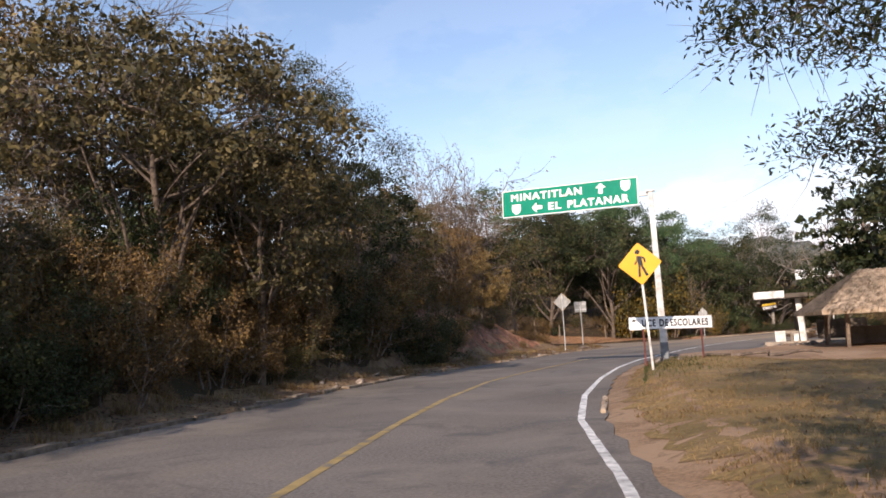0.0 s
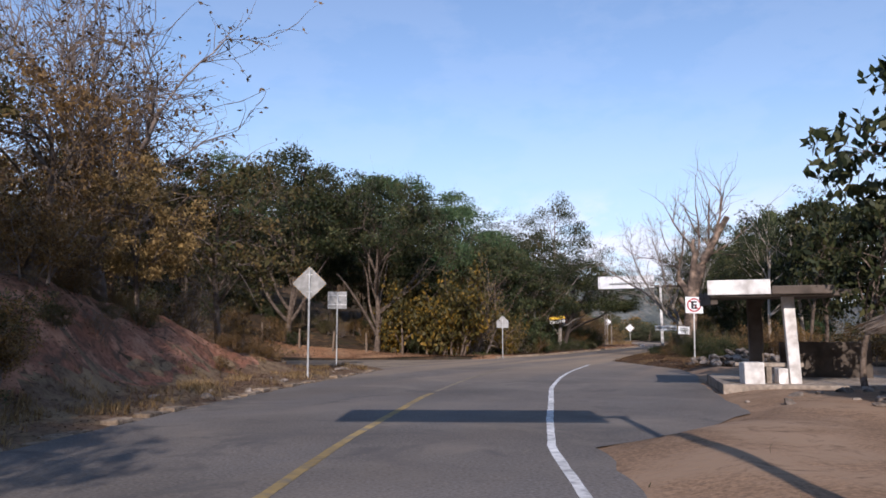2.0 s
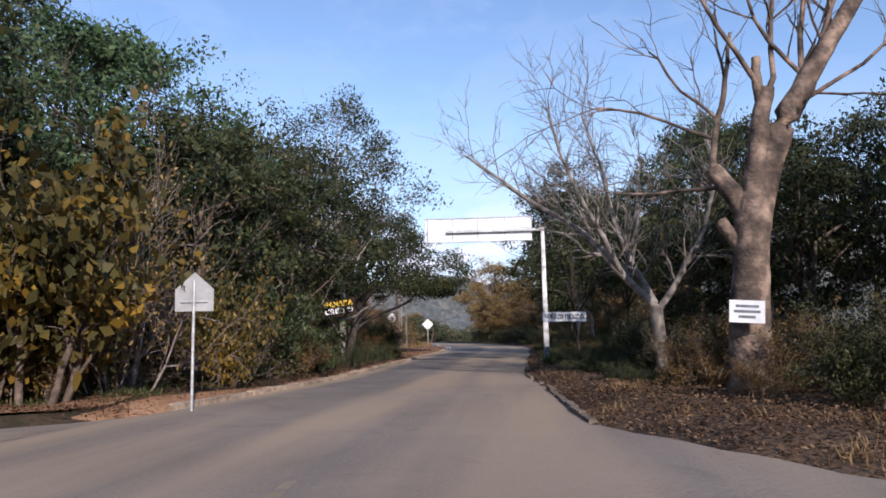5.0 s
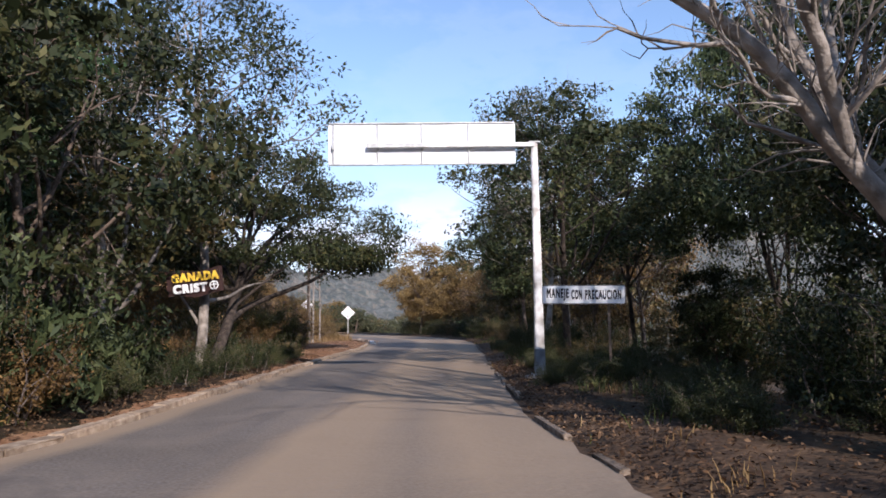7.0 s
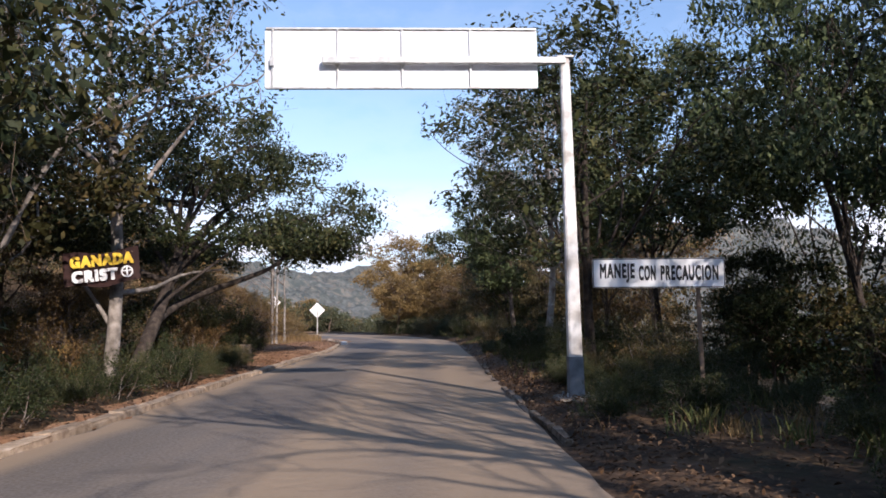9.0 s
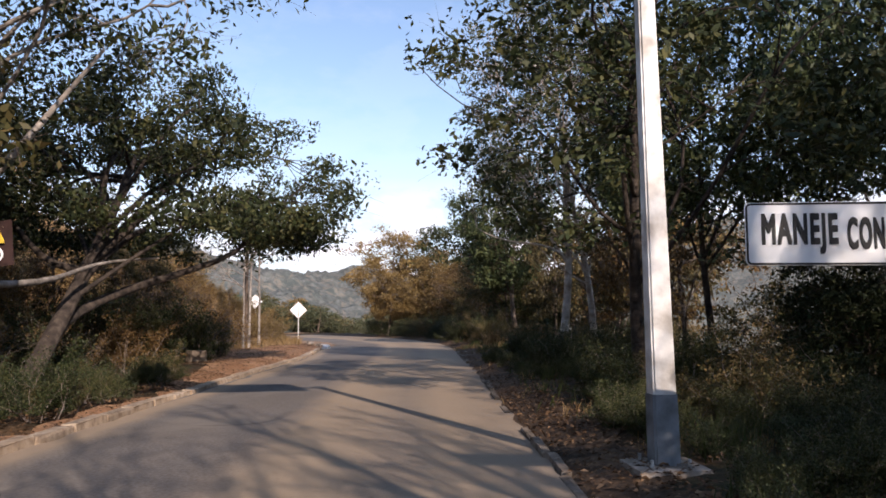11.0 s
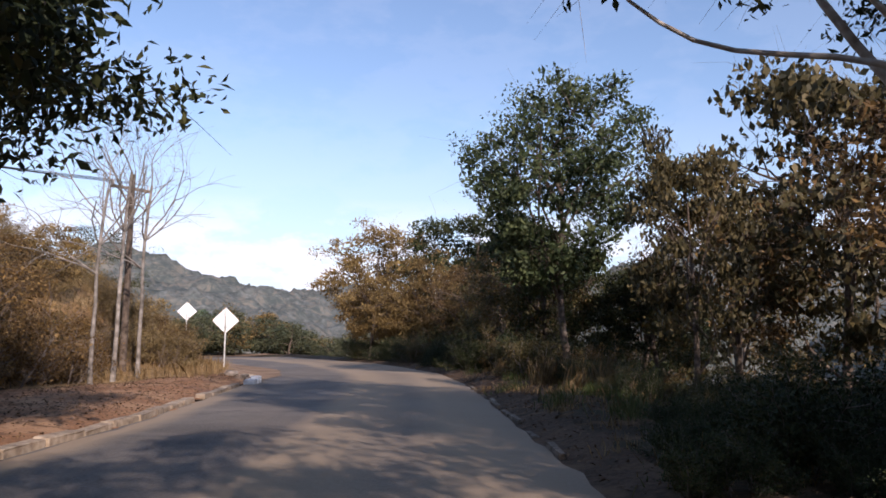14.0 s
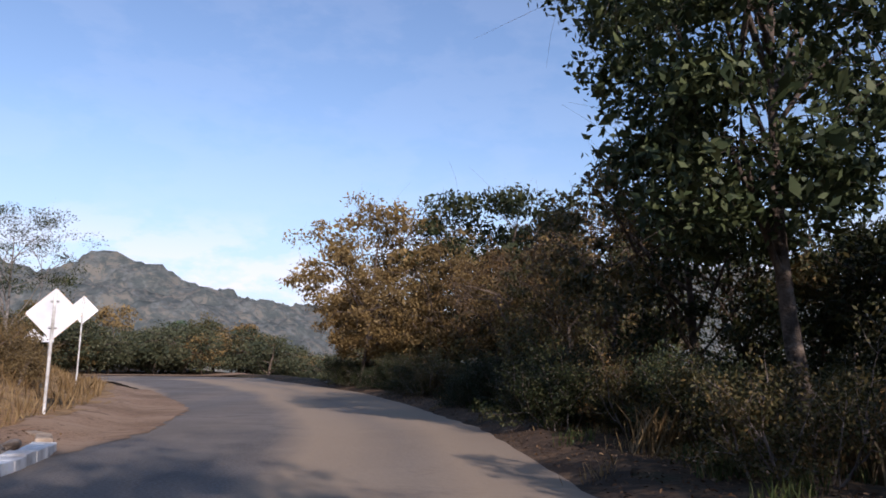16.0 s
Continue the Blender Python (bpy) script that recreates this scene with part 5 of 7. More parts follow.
# ---- the tree that carries the banner, and the spreading tree after it ----
put_plant("forked", 29.95, 79.9, 14.6, turn=0)
put_plant("crooked", 26.7, 74.9, 11.0, turn=0)
put_plant("banner_tree", 24.0, 74.6, 11.4, turn=200, variant=1)
for x, y, h in ((24.4, 67.3, 2.4), (25.0, 68.8, 2.8), (25.9, 70.3, 2.3), (26.9, 72.6, 2.0), (23.6, 66.2, 2.6)):
    put_plant("fern", x, y, h)
put_plant("umbrella", 30.35, 81.0, 9.3, turn=0, wide=0.99)
put_plant("banner_tree", 27.4, 80.6, 11.0, turn=140)
row((("brown", 30.5, 93, 4.2, 1), ("olive", 34.6, 96.5, 4.6, 0), ("brown", 27.5, 88, 6.0, 1), ("brown", 29.6, 87.4, 3.2, 1)))
row((("brown", 27, 90, 8, 0), ("olive", 23, 92, 10, 1), ("brown", 32, 97, 5.5, 1), ("olive", 29, 104, 8, 0), ("brown", 36, 105, 4.5, 0)))
for x, y, h, v in ((41.6, 103.2, 11.0, 0), (42.5, 104.3, 9.8, 1), (40.8, 101.4, 8.6, 1)):
    put_plant("bare_slender", x, y, h, variant=v)
for x, y, h in ((36.9, 93.0, 1.7), (35.6, 91.0, 2.0), (37.6, 95.2, 1.4), (34.4, 89.4, 2.2)):
    put_plant("dark_bush", x, y, h)
put_plant("twigs", 36.2, 92.2, 3.2)
row((("brown", 37.6, 106.2, 5.2, 1), ("brown", 38.4, 103.0, 3.8, 1), ("brown", 36.2, 100.6, 4.4, 0), ("rusty", 35.2, 104.0, 6.0, 1), ("gold", 36.0, 114.6, 8.4, 0)))

# ---- the valley side ----
old_tree(31.6, 55.4)
for x, y, h in ((32.3, 55.0, 1.5), (31.2, 56.2, 1.2), (33.2, 56.0, 1.8), (30.9, 54.6, 0.8)):
    put_plant("bush", x, y, h)
dead_tree(33.1, 59.7, 157)
row((("tall_dark", 36.6, 58.4, 6.4, 0), ("tall_dark", 39.4, 58.2, 7.2, 1), ("dark", 35.6, 57.4, 5.2, 0), ("dark", 35.8, 61.6, 4.4, 1), ("dark", 34.4, 52.6, 5.0, 1)))
row((("bigleaf", 34.5, 48.5, 7.4, 1, 0.8), ("slender", 35.5, 50.8, 9.5, 0), ("slender", 33.6, 50.6, 8, 1), ("bigleaf", 38.2, 53.5, 8.4, 0, 0.8), ("slender", 37.8, 47, 9, 0), ("gappy", 42.6, 64.6, 9.2, 1, 0.75), ("brown", 45.6, 79.0, 4.6, 0, 0.8), ("rustleaf", 51.0, 89.2, 6.0, 0, 0.75), ("gappy", 39.5, 73.3, 7.8, 0, 1.25), ("hugeleaf", 57.4, 89.9, 8.6, 0, 0.9), ("dark", 60.4, 103, 5.2, 0), ("dark", 60.8, 99, 4.6, 1), ("dark", 62.5, 101, 4.6, 1), ("dark", 65.5, 104, 4.8, 0), ("gappy", 38.6, 62.6, 8.0, 0, 0.9), 
     ("rtree", 57.0, 99.4, 11.3, 0), ("olive", 58.8, 103, 6.5, 0), ("brown", 61.0, 108, 6.2, 1), ("dark", 71.0, 126.0, 11.2, 0), ("olive", 60.8, 95.5, 6.5, 0), ("brown", 52, 83, 6, 1), ("brown", 55, 91, 5.2, 0)))
put_plant("airy", 45.0, 81.9, 11.6, turn=0)
put_plant("airy", 46.2, 81.6, 10.4, turn=35, variant=1)
# dense tall trees above the valley; first three mostly hidden, added to cast shade
row((("tall_dark", 46.0, 50.0, 11.0, 0), ("tall_dark", 50.5, 56.5, 12.0, 1), ("gappy", 51.5, 63.5, 11.0, 1), ("overhang", 44.9, 75.9, 9.6, 0, 0.85), ("overhang", 45.2, 69.8, 11.0, 1, 0.7), ("gappy", 48.8, 72.6, 9.0, 0, 0.8),  ("dark", 46.8, 74.4, 2.2, 0), ("olive", 49.6, 77.2, 2.4, 1), ("dark", 44.8, 72.4, 2.0, 1)))
# golden clump inside the last bend
row((("gold", 61.8, 126.6, 6.4, 1), ("gold", 63.4, 130.0, 10.9, 0, 1.05), ("gold", 66.8, 128.5, 9.4, 1), ("gold", 65.0, 122.5, 7.4, 1), ("gold", 68.5, 121, 7.6, 0), ("brown", 63.0, 116.5, 6.0, 0), ("olive", 66.5, 114, 6.6, 1), ("dark", 74.5, 125, 9.8, 0), ("gold", 73.5, 133, 9.0, 0), ("olive", 62.8, 112, 5.2, 0)))
# across the far bend
put_plant("banner_tree", 46.0, 153, 12.0, turn=100, wide=1.25)


def joined(name, made, label, category):
    """Turns many plants that nobody could count into one object."""
    verts, faces, slots, mats, n = [], [], [], [], 0
    bpy.context.view_layer.update()
    for top in made:
        for ob in top.children:
            me = ob.data
            co, fa = np.empty(len(me.vertices) * 3, np.float32), np.empty(len(me.loops), np.int32)
            me.vertices.foreach_get("co", co)
            me.loops.foreach_get("vertex_index", fa)
            m = np.array(top.matrix_basis @ ob.matrix_basis)
            verts.append(co.reshape(-1, 3) @ m[:3, :3].T + m[:3, 3])
            faces.append(fa.reshape(-1, 4) + n)
            n += len(me.vertices)
            if me.materials[0] not in mats:
                mats.append(me.materials[0])
            slots.append(np.full(len(fa) // 4, mats.index(me.materials[0]), np.int32))
    protos = [top for top, _ in PROTO.values()]
    for top in made:
        if top in protos:
            PROTO.pop([k for k, v in PROTO.items() if v[0] == top][0])
        for ob in list(top.children):
            bpy.data.objects.remove(ob)
        bpy.data.objects.remove(top)
    me = mesh_of(name, np.concatenate(verts), np.concatenate(faces), mats[0])
    for extra in mats[1:]:
        me.materials.append(extra)
    me.polygons.foreach_set("material_index", np.concatenate(slots))
    tagged(new(name, me), label, category, kind="stuff")


def thicket(kinds, edge, side, ys, near, far_, step, seed, lo, hi, merge=""):
    """Bushes along an edge line: side -1 to its left, 1 to its right; merge makes them one mass."""
    rng = random.Random(seed)
    y, made = ys[0], []
    while y < ys[1]:
        k = rng.choice(kinds)
        x = float(edge(y)) + side * rng.uniform(near, far_)
        made.append(put_plant(k, x, y + rng.uniform(-0.5, 0.5), rng.uniform(lo, hi) * 1.9, variant=rng.randint(0, 1)))
        y += 1.75 * step * rng.uniform(0.6, 1.4)
    if merge:
        joined("undergrowth", made, merge, "undergrowth")


thicket(["bush", "bush", "green_bush", "twigs", "dark_bush"], LEFT, -1, (-2, 15), 1.9, 3.2, 0.9, 1, 0.7, 1.2)
thicket(["bush", "dark_bush", "twigs", "green_bush"], LEFT, -1, (-4, 22), 3.0, 7.0, 0.7, 2, 1.0, 1.7)
thicket(["bush", "twigs", "bush", "green_bush"], LEFT, -1, (18, 45), 4.2, 9.0, 0.6, 3, 0.9, 1.5)
thicket(["bush", "dark_bush", "bush", "green_bush"], LEFT, -1, (-2, 29), 1.9, 5.5, 0.28, 13, 0.7, 1.3)
thicket(["green_bush", "bush", "dark_bush", "twigs"], lambda y: 2 + 0 * y, -1, (60.6, 68), -15, 14, 0.09, 4, 0.45, 1.0, "low dark undergrowth below the trees")
thicket(["dark_bush", "green_bush", "bush", "twigs"], LEFT, -1, (61, 70), 1.6, 5.0, 0.45, 5, 0.6, 1.2)
thicket(["dark_bush", "green_bush", "dark_bush"], LEFT, -1, (68, 84), 0.9, 5.0, 0.2, 35, 0.22, 0.48, "low undergrowth behind the kerb")
thicket(["dark_bush", "twigs", "bush"], LEFT, -1, (80, 92), 4.5, 8.0, 0.4, 15, 0.7, 1.2)
thicket(["bush", "twigs", "green_bush"], LEFT, -1, (90, 106), 6.0, 13.0, 0.5, 6, 0.8, 1.4)
thicket(["bush", "dark_bush", "green_bush", "twigs"], RIGHT, 1, (46, 62), 3.5, 8.0, 0.45, 7, 0.6, 1.1)
# dark leaves here stand in for deep shade along the valley verge
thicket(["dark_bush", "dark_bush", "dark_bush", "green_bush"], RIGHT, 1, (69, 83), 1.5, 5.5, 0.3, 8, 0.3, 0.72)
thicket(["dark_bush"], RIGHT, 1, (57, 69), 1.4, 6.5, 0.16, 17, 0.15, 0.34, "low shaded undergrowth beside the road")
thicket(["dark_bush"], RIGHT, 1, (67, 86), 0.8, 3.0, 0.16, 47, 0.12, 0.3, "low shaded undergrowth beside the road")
thicket(["dark_bush", "dark_bush", "green_bush"], RIGHT, 1, (83, 96), 3.0, 6.0, 0.3, 16, 0.3, 0.55)
thicket(["green_bush", "bush", "bush", "dark_bush", "twigs"], RIGHT, 1, (96, 130), 2.2, 7.0, 0.36, 9, 0.45, 1.0)
# dark-leaved bushes imitate the shade under the golden clump
thicket(["dark_bush", "dark_bush", "green_bush"], RIGHT, 1, (104, 132), 0.9, 4.2, 0.22, 36, 0.5, 1.0, "dark undergrowth inside the bend")
thicket(["bush", "twigs", "bush"], LEFT, -1, (97, 108), 5.4, 9.0, 0.3, 19, 0.6, 1.0)
thicket(["bush", "twigs", "bush", "green_bush"], LEFT, -1, (27, 43), 2.3, 5.5, 0.32, 18, 0.18, 0.46)
thicket(["dark_bush", "bush", "green_bush", "bush"], lambda y: np.interp(y, [20, 44], [24, 29]), 1, (26, 44), 4, 10, 0.6, 10, 0.8, 1.4)


def woods(kinds, count, xr, yr, seed, lo, hi, keep, wide=1.0):
    rng = random.Random(seed)
    made = []
    while len(made) < count:
        x, y = rng.uniform(*xr), rng.uniform(*yr)
        if keep(x, y):
            made.append(put_plant(rng.choice(kinds), x, y, rng.uniform(lo, hi), variant=rng.randint(0, 1), wide=wide))
    joined("woods", made, "mass of dry olive and tan woods behind", "woods")


woods(["far", "far_tan", "far"], 34, (-45, 0), (-10, 46), 21, 5, 7.5, lambda x, y: True)
woods(["far", "far_green", "far_tan"], 38, (-50, 26), (74, 128), 22, 7, 10, lambda x, y: x < LEFT(y) - 12)
thicket(["ochre_bush", "ochre_bush", "bush", "ochre_bush", "twigs"], LEFT, -1, (107, 121), 3.2, 12.0, 0.16, 31, 0.45, 0.95, "dry ochre scrub covering the slope")
thicket(["ochre_bush", "ochre_bush", "bush", "ochre_bush", "twigs"], LEFT, -1, (121, 139), 8.5, 15.0, 0.2, 37, 0.4, 0.8, "dry ochre scrub covering the slope")
woods(["far_tan", "far_tan", "brown"], 30, (14, 46), (104, 142), 23, 1.8, 3.6, lambda x, y: x < LEFT(y) - 7.5)
woods(["far", "far_green", "far_tan"], 34, (-20, 110), (163, 215), 24, 5, 9, lambda x, y: True)
woods(["scrub", "scrub", "scrub", "far_tan"], 120, (10, 116), (162.5, 180), 34, 3.2, 5.4, lambda x, y: True, 1.35)
woods(["far", "far_green"], 40, (60, 130), (40, 135), 25, 5, 8, lambda x, y: x > RIGHT(y) + 34)
woods(["far", "far_green"], 16, (36, 80), (-15, 48), 26, 6, 9, lambda x, y: True)
woods(["far", "far_green", "dark"], 26, (44, 62), (56, 84), 27, 3, 5, lambda x, y: x > RIGHT(y) + 9)
woods(["far", "far", "olive"], 14, (-8, 26), (67, 74), 28, 5, 7, lambda x, y: x < LEFT(y) - 5)
woods(["far", "far_tan"], 14, (62, 80), (98, 126), 29, 4, 6, lambda x, y: x > RIGHT(y) + 5)


# ---- kerbs and stones ----
def kerb_run(name, pts, w, h, length, mat, label, gap=0.02, wobble=0.015, skip=0.0, seed=3):
    """A row of kerb stones along a line of places; each stone is a piece."""
    rng = random.Random(seed)
    root = tagged(new(name), label, "kerb", kind="structure")
    shapes = []
    for k in range(3):
        bm = box(length - gap, w, h, bevel=0.025)
        for v in bm.verts:
            v.co += Vector((rng.uniform(-1, 1), rng.uniform(-1, 1), rng.uniform(-1, 0.6))) * 0.012
        me = bpy.data.meshes.new("kerb_stone")
        bm.to_mesh(me)
        bm.free()
        me.materials.append(mat)
        shapes.append(me)
    d = [0.0]
    for a, b in zip(pts, pts[1:]):
        d.append(d[-1] + math.dist(a, b))
    s = length / 2
    while s < d[-1]:
        x, y = np.interp(s, d, [p[0] for p in pts]), np.interp(s, d, [p[1] for p in pts])
        x2, y2 = np.interp(s + 0.3, d, [p[0] for p in pts]), np.interp(s + 0.3, d, [p[1] for p in pts])
        x1, y1 = np.interp(s - 0.3, d, [p[0] for p in pts]), np.interp(s - 0.3, d, [p[1] for p in pts])
        s += length
        if rng.random() < skip:
            continue
        ob = new("kerb_stone", rng.choice(shapes))
        ob.parent = root
        ob.matrix_basis = pose(x + rng.uniform(-wobble, wobble), y + rng.uniform(-wobble, wobble), h / 2 - 0.05 + rng.uniform(-wobble, wobble), rng.uniform(-2, 2), rng.uniform(-1, 1), math.degrees(math.atan2(y2 - y1, x2 - x1)) + rng.uniform(-1.5, 1.5))
    return root


def along(f, y0, y1, off, step=1.0):
    return [(float(f(y)) + off, float(y)) for y in np.arange(y0, y1, step)]


kerb_run("kerb", along(LEFT, 59.4, 102.2, -0.12), 0.22, 0.145, 1.0, KERB, "sandy concrete kerb along the road", skip=0.02, gap=0.008)
kerb_run("kerb", [(45.45, 102.0), (46.0, 103.0), (46.45, 104.4), (46.6, 105.2)], 0.34, 0.2, 0.42, WHITE_WALL, "rounded whitewashed kerb nose at the island", gap=0.004, seed=11)
kerb_run("kerb", [(46.6, 105.3), (46.65, 106.2), (46.35, 107.4), (45.4, 108.2), (44.0, 108.6), (42.0, 108.5), (39, 107.8)], 0.24, 0.2, 1.0, KERB, "sandy kerb along the back of the island", seed=12)
kerb_run("kerb", [(16.47, 6.82), (16.42, 7.93), (16.36, 9.37)], 0.09, 0.11, 0.6, KERB, "short run of pale kerb beside the turf", wobble=0.01, gap=0.006, seed=21)
# the next three runs take the kerb colour darkened for shade
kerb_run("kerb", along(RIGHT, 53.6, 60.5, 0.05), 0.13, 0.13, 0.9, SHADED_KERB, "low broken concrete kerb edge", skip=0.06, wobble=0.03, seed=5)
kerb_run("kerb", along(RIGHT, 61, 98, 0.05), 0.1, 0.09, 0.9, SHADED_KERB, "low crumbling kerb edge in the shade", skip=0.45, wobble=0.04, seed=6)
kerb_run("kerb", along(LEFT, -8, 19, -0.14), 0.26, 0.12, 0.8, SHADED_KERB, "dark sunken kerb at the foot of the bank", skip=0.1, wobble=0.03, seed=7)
kerb_run("kerb", along(LEFT, 19, 45.2, -0.14), 0.3, 0.085, 0.5, CRUMBLED, "broken dusty kerb below the cut bank", skip=0.2, wobble=0.05, seed=8)


def boulder_mesh(seed, mat):
    rng = random.Random(seed)
    bm = bmesh.new()
    bmesh.ops.create_icosphere(bm, subdivisions=2, radius=0.5)
    off = Vector((rng.uniform(0, 50), rng.uniform(0, 50), 0))
    for v in bm.verts:
        v.co *= 1 + 0.55 * noise.noise(v.co * 1.7 + off) + 0.18 * noise.noise(v.co * 4.5 + off)
        v.co.z *= 0.72
    me = bpy.data.meshes.new("stone")
    bm.to_mesh(me)
    bm.free()
    me.materials.append(mat)
    return me


BOULDERS = [boulder_mesh(k, STONE) for k in range(6)]


def stones(count, place, lo, hi, seed, label, group):
    rng = random.Random(seed)
    for _ in range(count):
        x, y, lift = place(rng)
        s = rng.uniform(lo, hi)
        ob = new("stone", rng.choice(BOULDERS))
        ob.matrix_basis = pose(x, y, ground_at(x, y) + lift + s * 0.18, rng.uniform(-25, 25), rng.uniform(-25, 25), rng.uniform(0, 360)) @ Matrix.Diagonal((s * rng.uniform(0.8, 1.4), s, s * rng.uniform(0.7, 1), 1))
        tagged(ob, label, "stone", group)


def heap(rng):
    a, r = rng.uniform(0, 6.28), rng.random() ** 0.6
    x, y = 29.4 + math.cos(a) * r * 2.4, 45.0 + math.sin(a) * r * 1.5
    return x, y, 0.55 * (1 - r) * rng.random() ** 0.5


stones(90, heap, 0.18, 0.45, 4, "pale field stone in a heap by the road", "heap of stones")
stones(26, lambda r: ((y := r.uniform(8, 45)) * 0 + float(LEFT(y)) - r.uniform(0.2, 1.2), y, 0.0), 0.1, 0.3, 5, "loose stone on the dusty verge", "stones on the verge")
stones(16, lambda r: (22.3 + r.uniform(-0.4, 2.5), r.uniform(27.5, 31), 0.0), 0.12, 0.32, 6, "broken stone at the platform edge", "stones by the platform")
stones(5, lambda r: (17.7 + r.uniform(-0.4, 0.5), 17.4 + r.uniform(-0.5, 0.3), 0.0), 0.15, 0.3, 8, "pale stone at the foot of the sign pole", "stones at the pole")
stones(4, lambda r: (46.2 + r.uniform(-0.6, 0.2), 104.6 + r.uniform(-0.6, 0.5), 0.05), 0.25, 0.5, 9, "whitened stone at the kerb end", "stones at the kerb end")


# ---- cantilever signs over the road ----
def square_pole(h, w0, w1):
    bm = bmesh.new()
    bmesh.ops.create_cone(bm, cap_ends=True, segments=4, radius1=w0 * 0.7071, radius2=w1 * 0.7071, depth=h)
    bmesh.ops.bevel(bm, geom=[e for e in bm.edges if abs(e.verts[0].co.z - e.verts[1].co.z) > 0.5], offset=0.018, segments=2, affect="EDGES")
    bmesh.ops.transform(bm, matrix=Matrix.Translation((0, 0, h / 2)) @ pose(0, 0, 0, 0, 0, 45), verts=bm.verts[:])
    return bm


def cantilever(m, height, side, gap, w, h, z0, tilt, label, face, nod=0.0):
    """A pole with an arm towards side (-1 or 1 along x) that carries a wide panel, its face towards -y."""
    top = thing("overhead_sign", m, label, "road sign")
    pole = part("pole", square_pole(height, 0.21, 0.135), POLE_WHITE, top)
    # added grey sleeve imitates shade on the lower end of the white pole
    part("collar", square_pole(0.62, 0.225, 0.216), POLE_GREY, top, "grey painted pole foot")
    part("base_plate", box(0.42, 0.42, 0.03, (0, 0, 0.015), 0.006), GALV, top)
    part("footing", box(0.62, 0.62, 0.3, (0, 0, -0.12), 0.04), CONCRETE, top, "rough concrete footing")
    for dx in (-0.16, 0.16):
        for dy in (-0.16, 0.16):
            part("bolt", rod((dx, dy, 0.03), (dx, dy, 0.09), 0.016, sides=6), GALV, pole)
    part("cap", box(0.26, 0.2, 0.03, (0, 0, height + 0.015), 0.006), GALV, top)
    za = height - 0.05
    reach = gap + w * 0.79
    part("arm", box(reach, 0.1, 0.1, (side * reach / 2, 0.06, za), 0.012), GALV, top)
    panel = new("panel")
    panel.parent = top
    panel.matrix_basis = Matrix.Translation((side * (gap + w / 2), -0.05, z0 + h / 2)) @ pose(0, 0, 0, nod, tilt, 0)
    part("sheet", plate(rounded(w, h, 0.05), 0.004), face if face else SIGN_BACK_WHITE, panel)
    part("back_sheet", plate(rounded(w - 0.01, h - 0.01, 0.05), 0.003), SIGN_BACK_WHITE, panel).matrix_basis = Matrix.Translation((0, 0.006, 0))
    for zz in (-h / 2 + 0.02, h / 2 - 0.02):
        part("rail", box(w - 0.04, 0.035, 0.03, (0, 0.025, zz), 0.004), GALV, panel)
    for f in (-0.47, -0.235, 0.0, 0.25):
        part("rib", box(0.03, 0.04, h - 0.05, (side * -f * w, 0.03, 0), 0.004), GALV, panel)
        part("clamp", box(0.07, 0.05, 0.15, (side * -f * w, 0.075, za - z0 - h / 2), 0.006), GALV, panel)
    return panel


first = cantilever(pose(17.645, 17.6, 0.2, 0, 0, -6.5), 5.22, -1, 0.34, 4.42, 0.93, 4.86, 0.9, "green overhead direction sign on a white steel pole", SIGN_GREEN, nod=-4.0)
W, HH = 4.42, 0.93


def frame_strip(parent, w, h, r, t, mat, y):
    bm = bmesh.new()
    outer, inner = rounded(w, h, r), rounded(w - 2 * t, h - 2 * t, max(0.005, r - t))
    a, b = [bm.verts.new((x, y, z)) for x, z in outer], [bm.verts.new((x, y, z)) for x, z in inner]
    for i in range(len(a)):
        bm.faces.new((a[i], b[i], b[(i + 1) % len(b)], a[(i + 1) % len(a)]))
    bmesh.ops.recalc_face_normals(bm, faces=bm.faces[:])
    return part("border", bm, mat, parent)


frame_strip(first, W - 0.02, HH - 0.02, 0.05, 0.03, SIGN_WHITE, -0.003)
lettering("MINATITLAN", 0.33, SIGN_WHITE, first, (-0.72, -0.003, 0.2), width=2.35, weight=0.012)
lettering("EL", 0.33, SIGN_WHITE, first, (-0.44, -0.003, -0.2), width=0.42, weight=0.012)
lettering("PLATANAR", 0.33, SIGN_WHITE, first, (0.94, -0.003, -0.2), width=1.92, weight=0.012)


def flat_shape(name, pts, at, mat, parent, label=""):
    bm = plate(pts, 0.002)
    bmesh.ops.translate(bm, vec=at, verts=bm.verts[:])
    return part(name, bm, mat, parent, label)


ARROW = [(-0.065, -0.17), (0.065, -0.17), (0.065, 0.02), (0.17, 0.02), (0, 0.18), (-0.17, 0.02), (-0.065, 0.02)]
SHIELD = [(-0.14, 0.17), (0.14, 0.17), (0.155, 0.02), (0.12, -0.1), (0, -0.18), (-0.12, -0.1), (-0.155, 0.02)]
flat_shape("arrow", ARROW, (1.05, -0.004, 0.2), SIGN_WHITE, first)
flat_shape("shield", SHIELD, (1.82, -0.004, 0.2), SIGN_WHITE, first, "white route shield")
flat_shape("arrow", turned(ARROW, 90), (-1.02, -0.004, -0.2), SIGN_WHITE, first)
flat_shape("shield", SHIELD, (-1.72, -0.004, -0.2), SIGN_WHITE, first, "white route shield")

second = cantilever(pose(35.34, 69.15, 0.12, 0, 0, 152), 5.3, 1, 0.42, 4.3, 1.0, 4.82, 0.0, "overhead road sign on a white pole, bare white back showing", SIGN_GREEN)
frame_strip(second, 4.28, 0.98, 0.05, 0.03, SIGN_WHITE, -0.003)


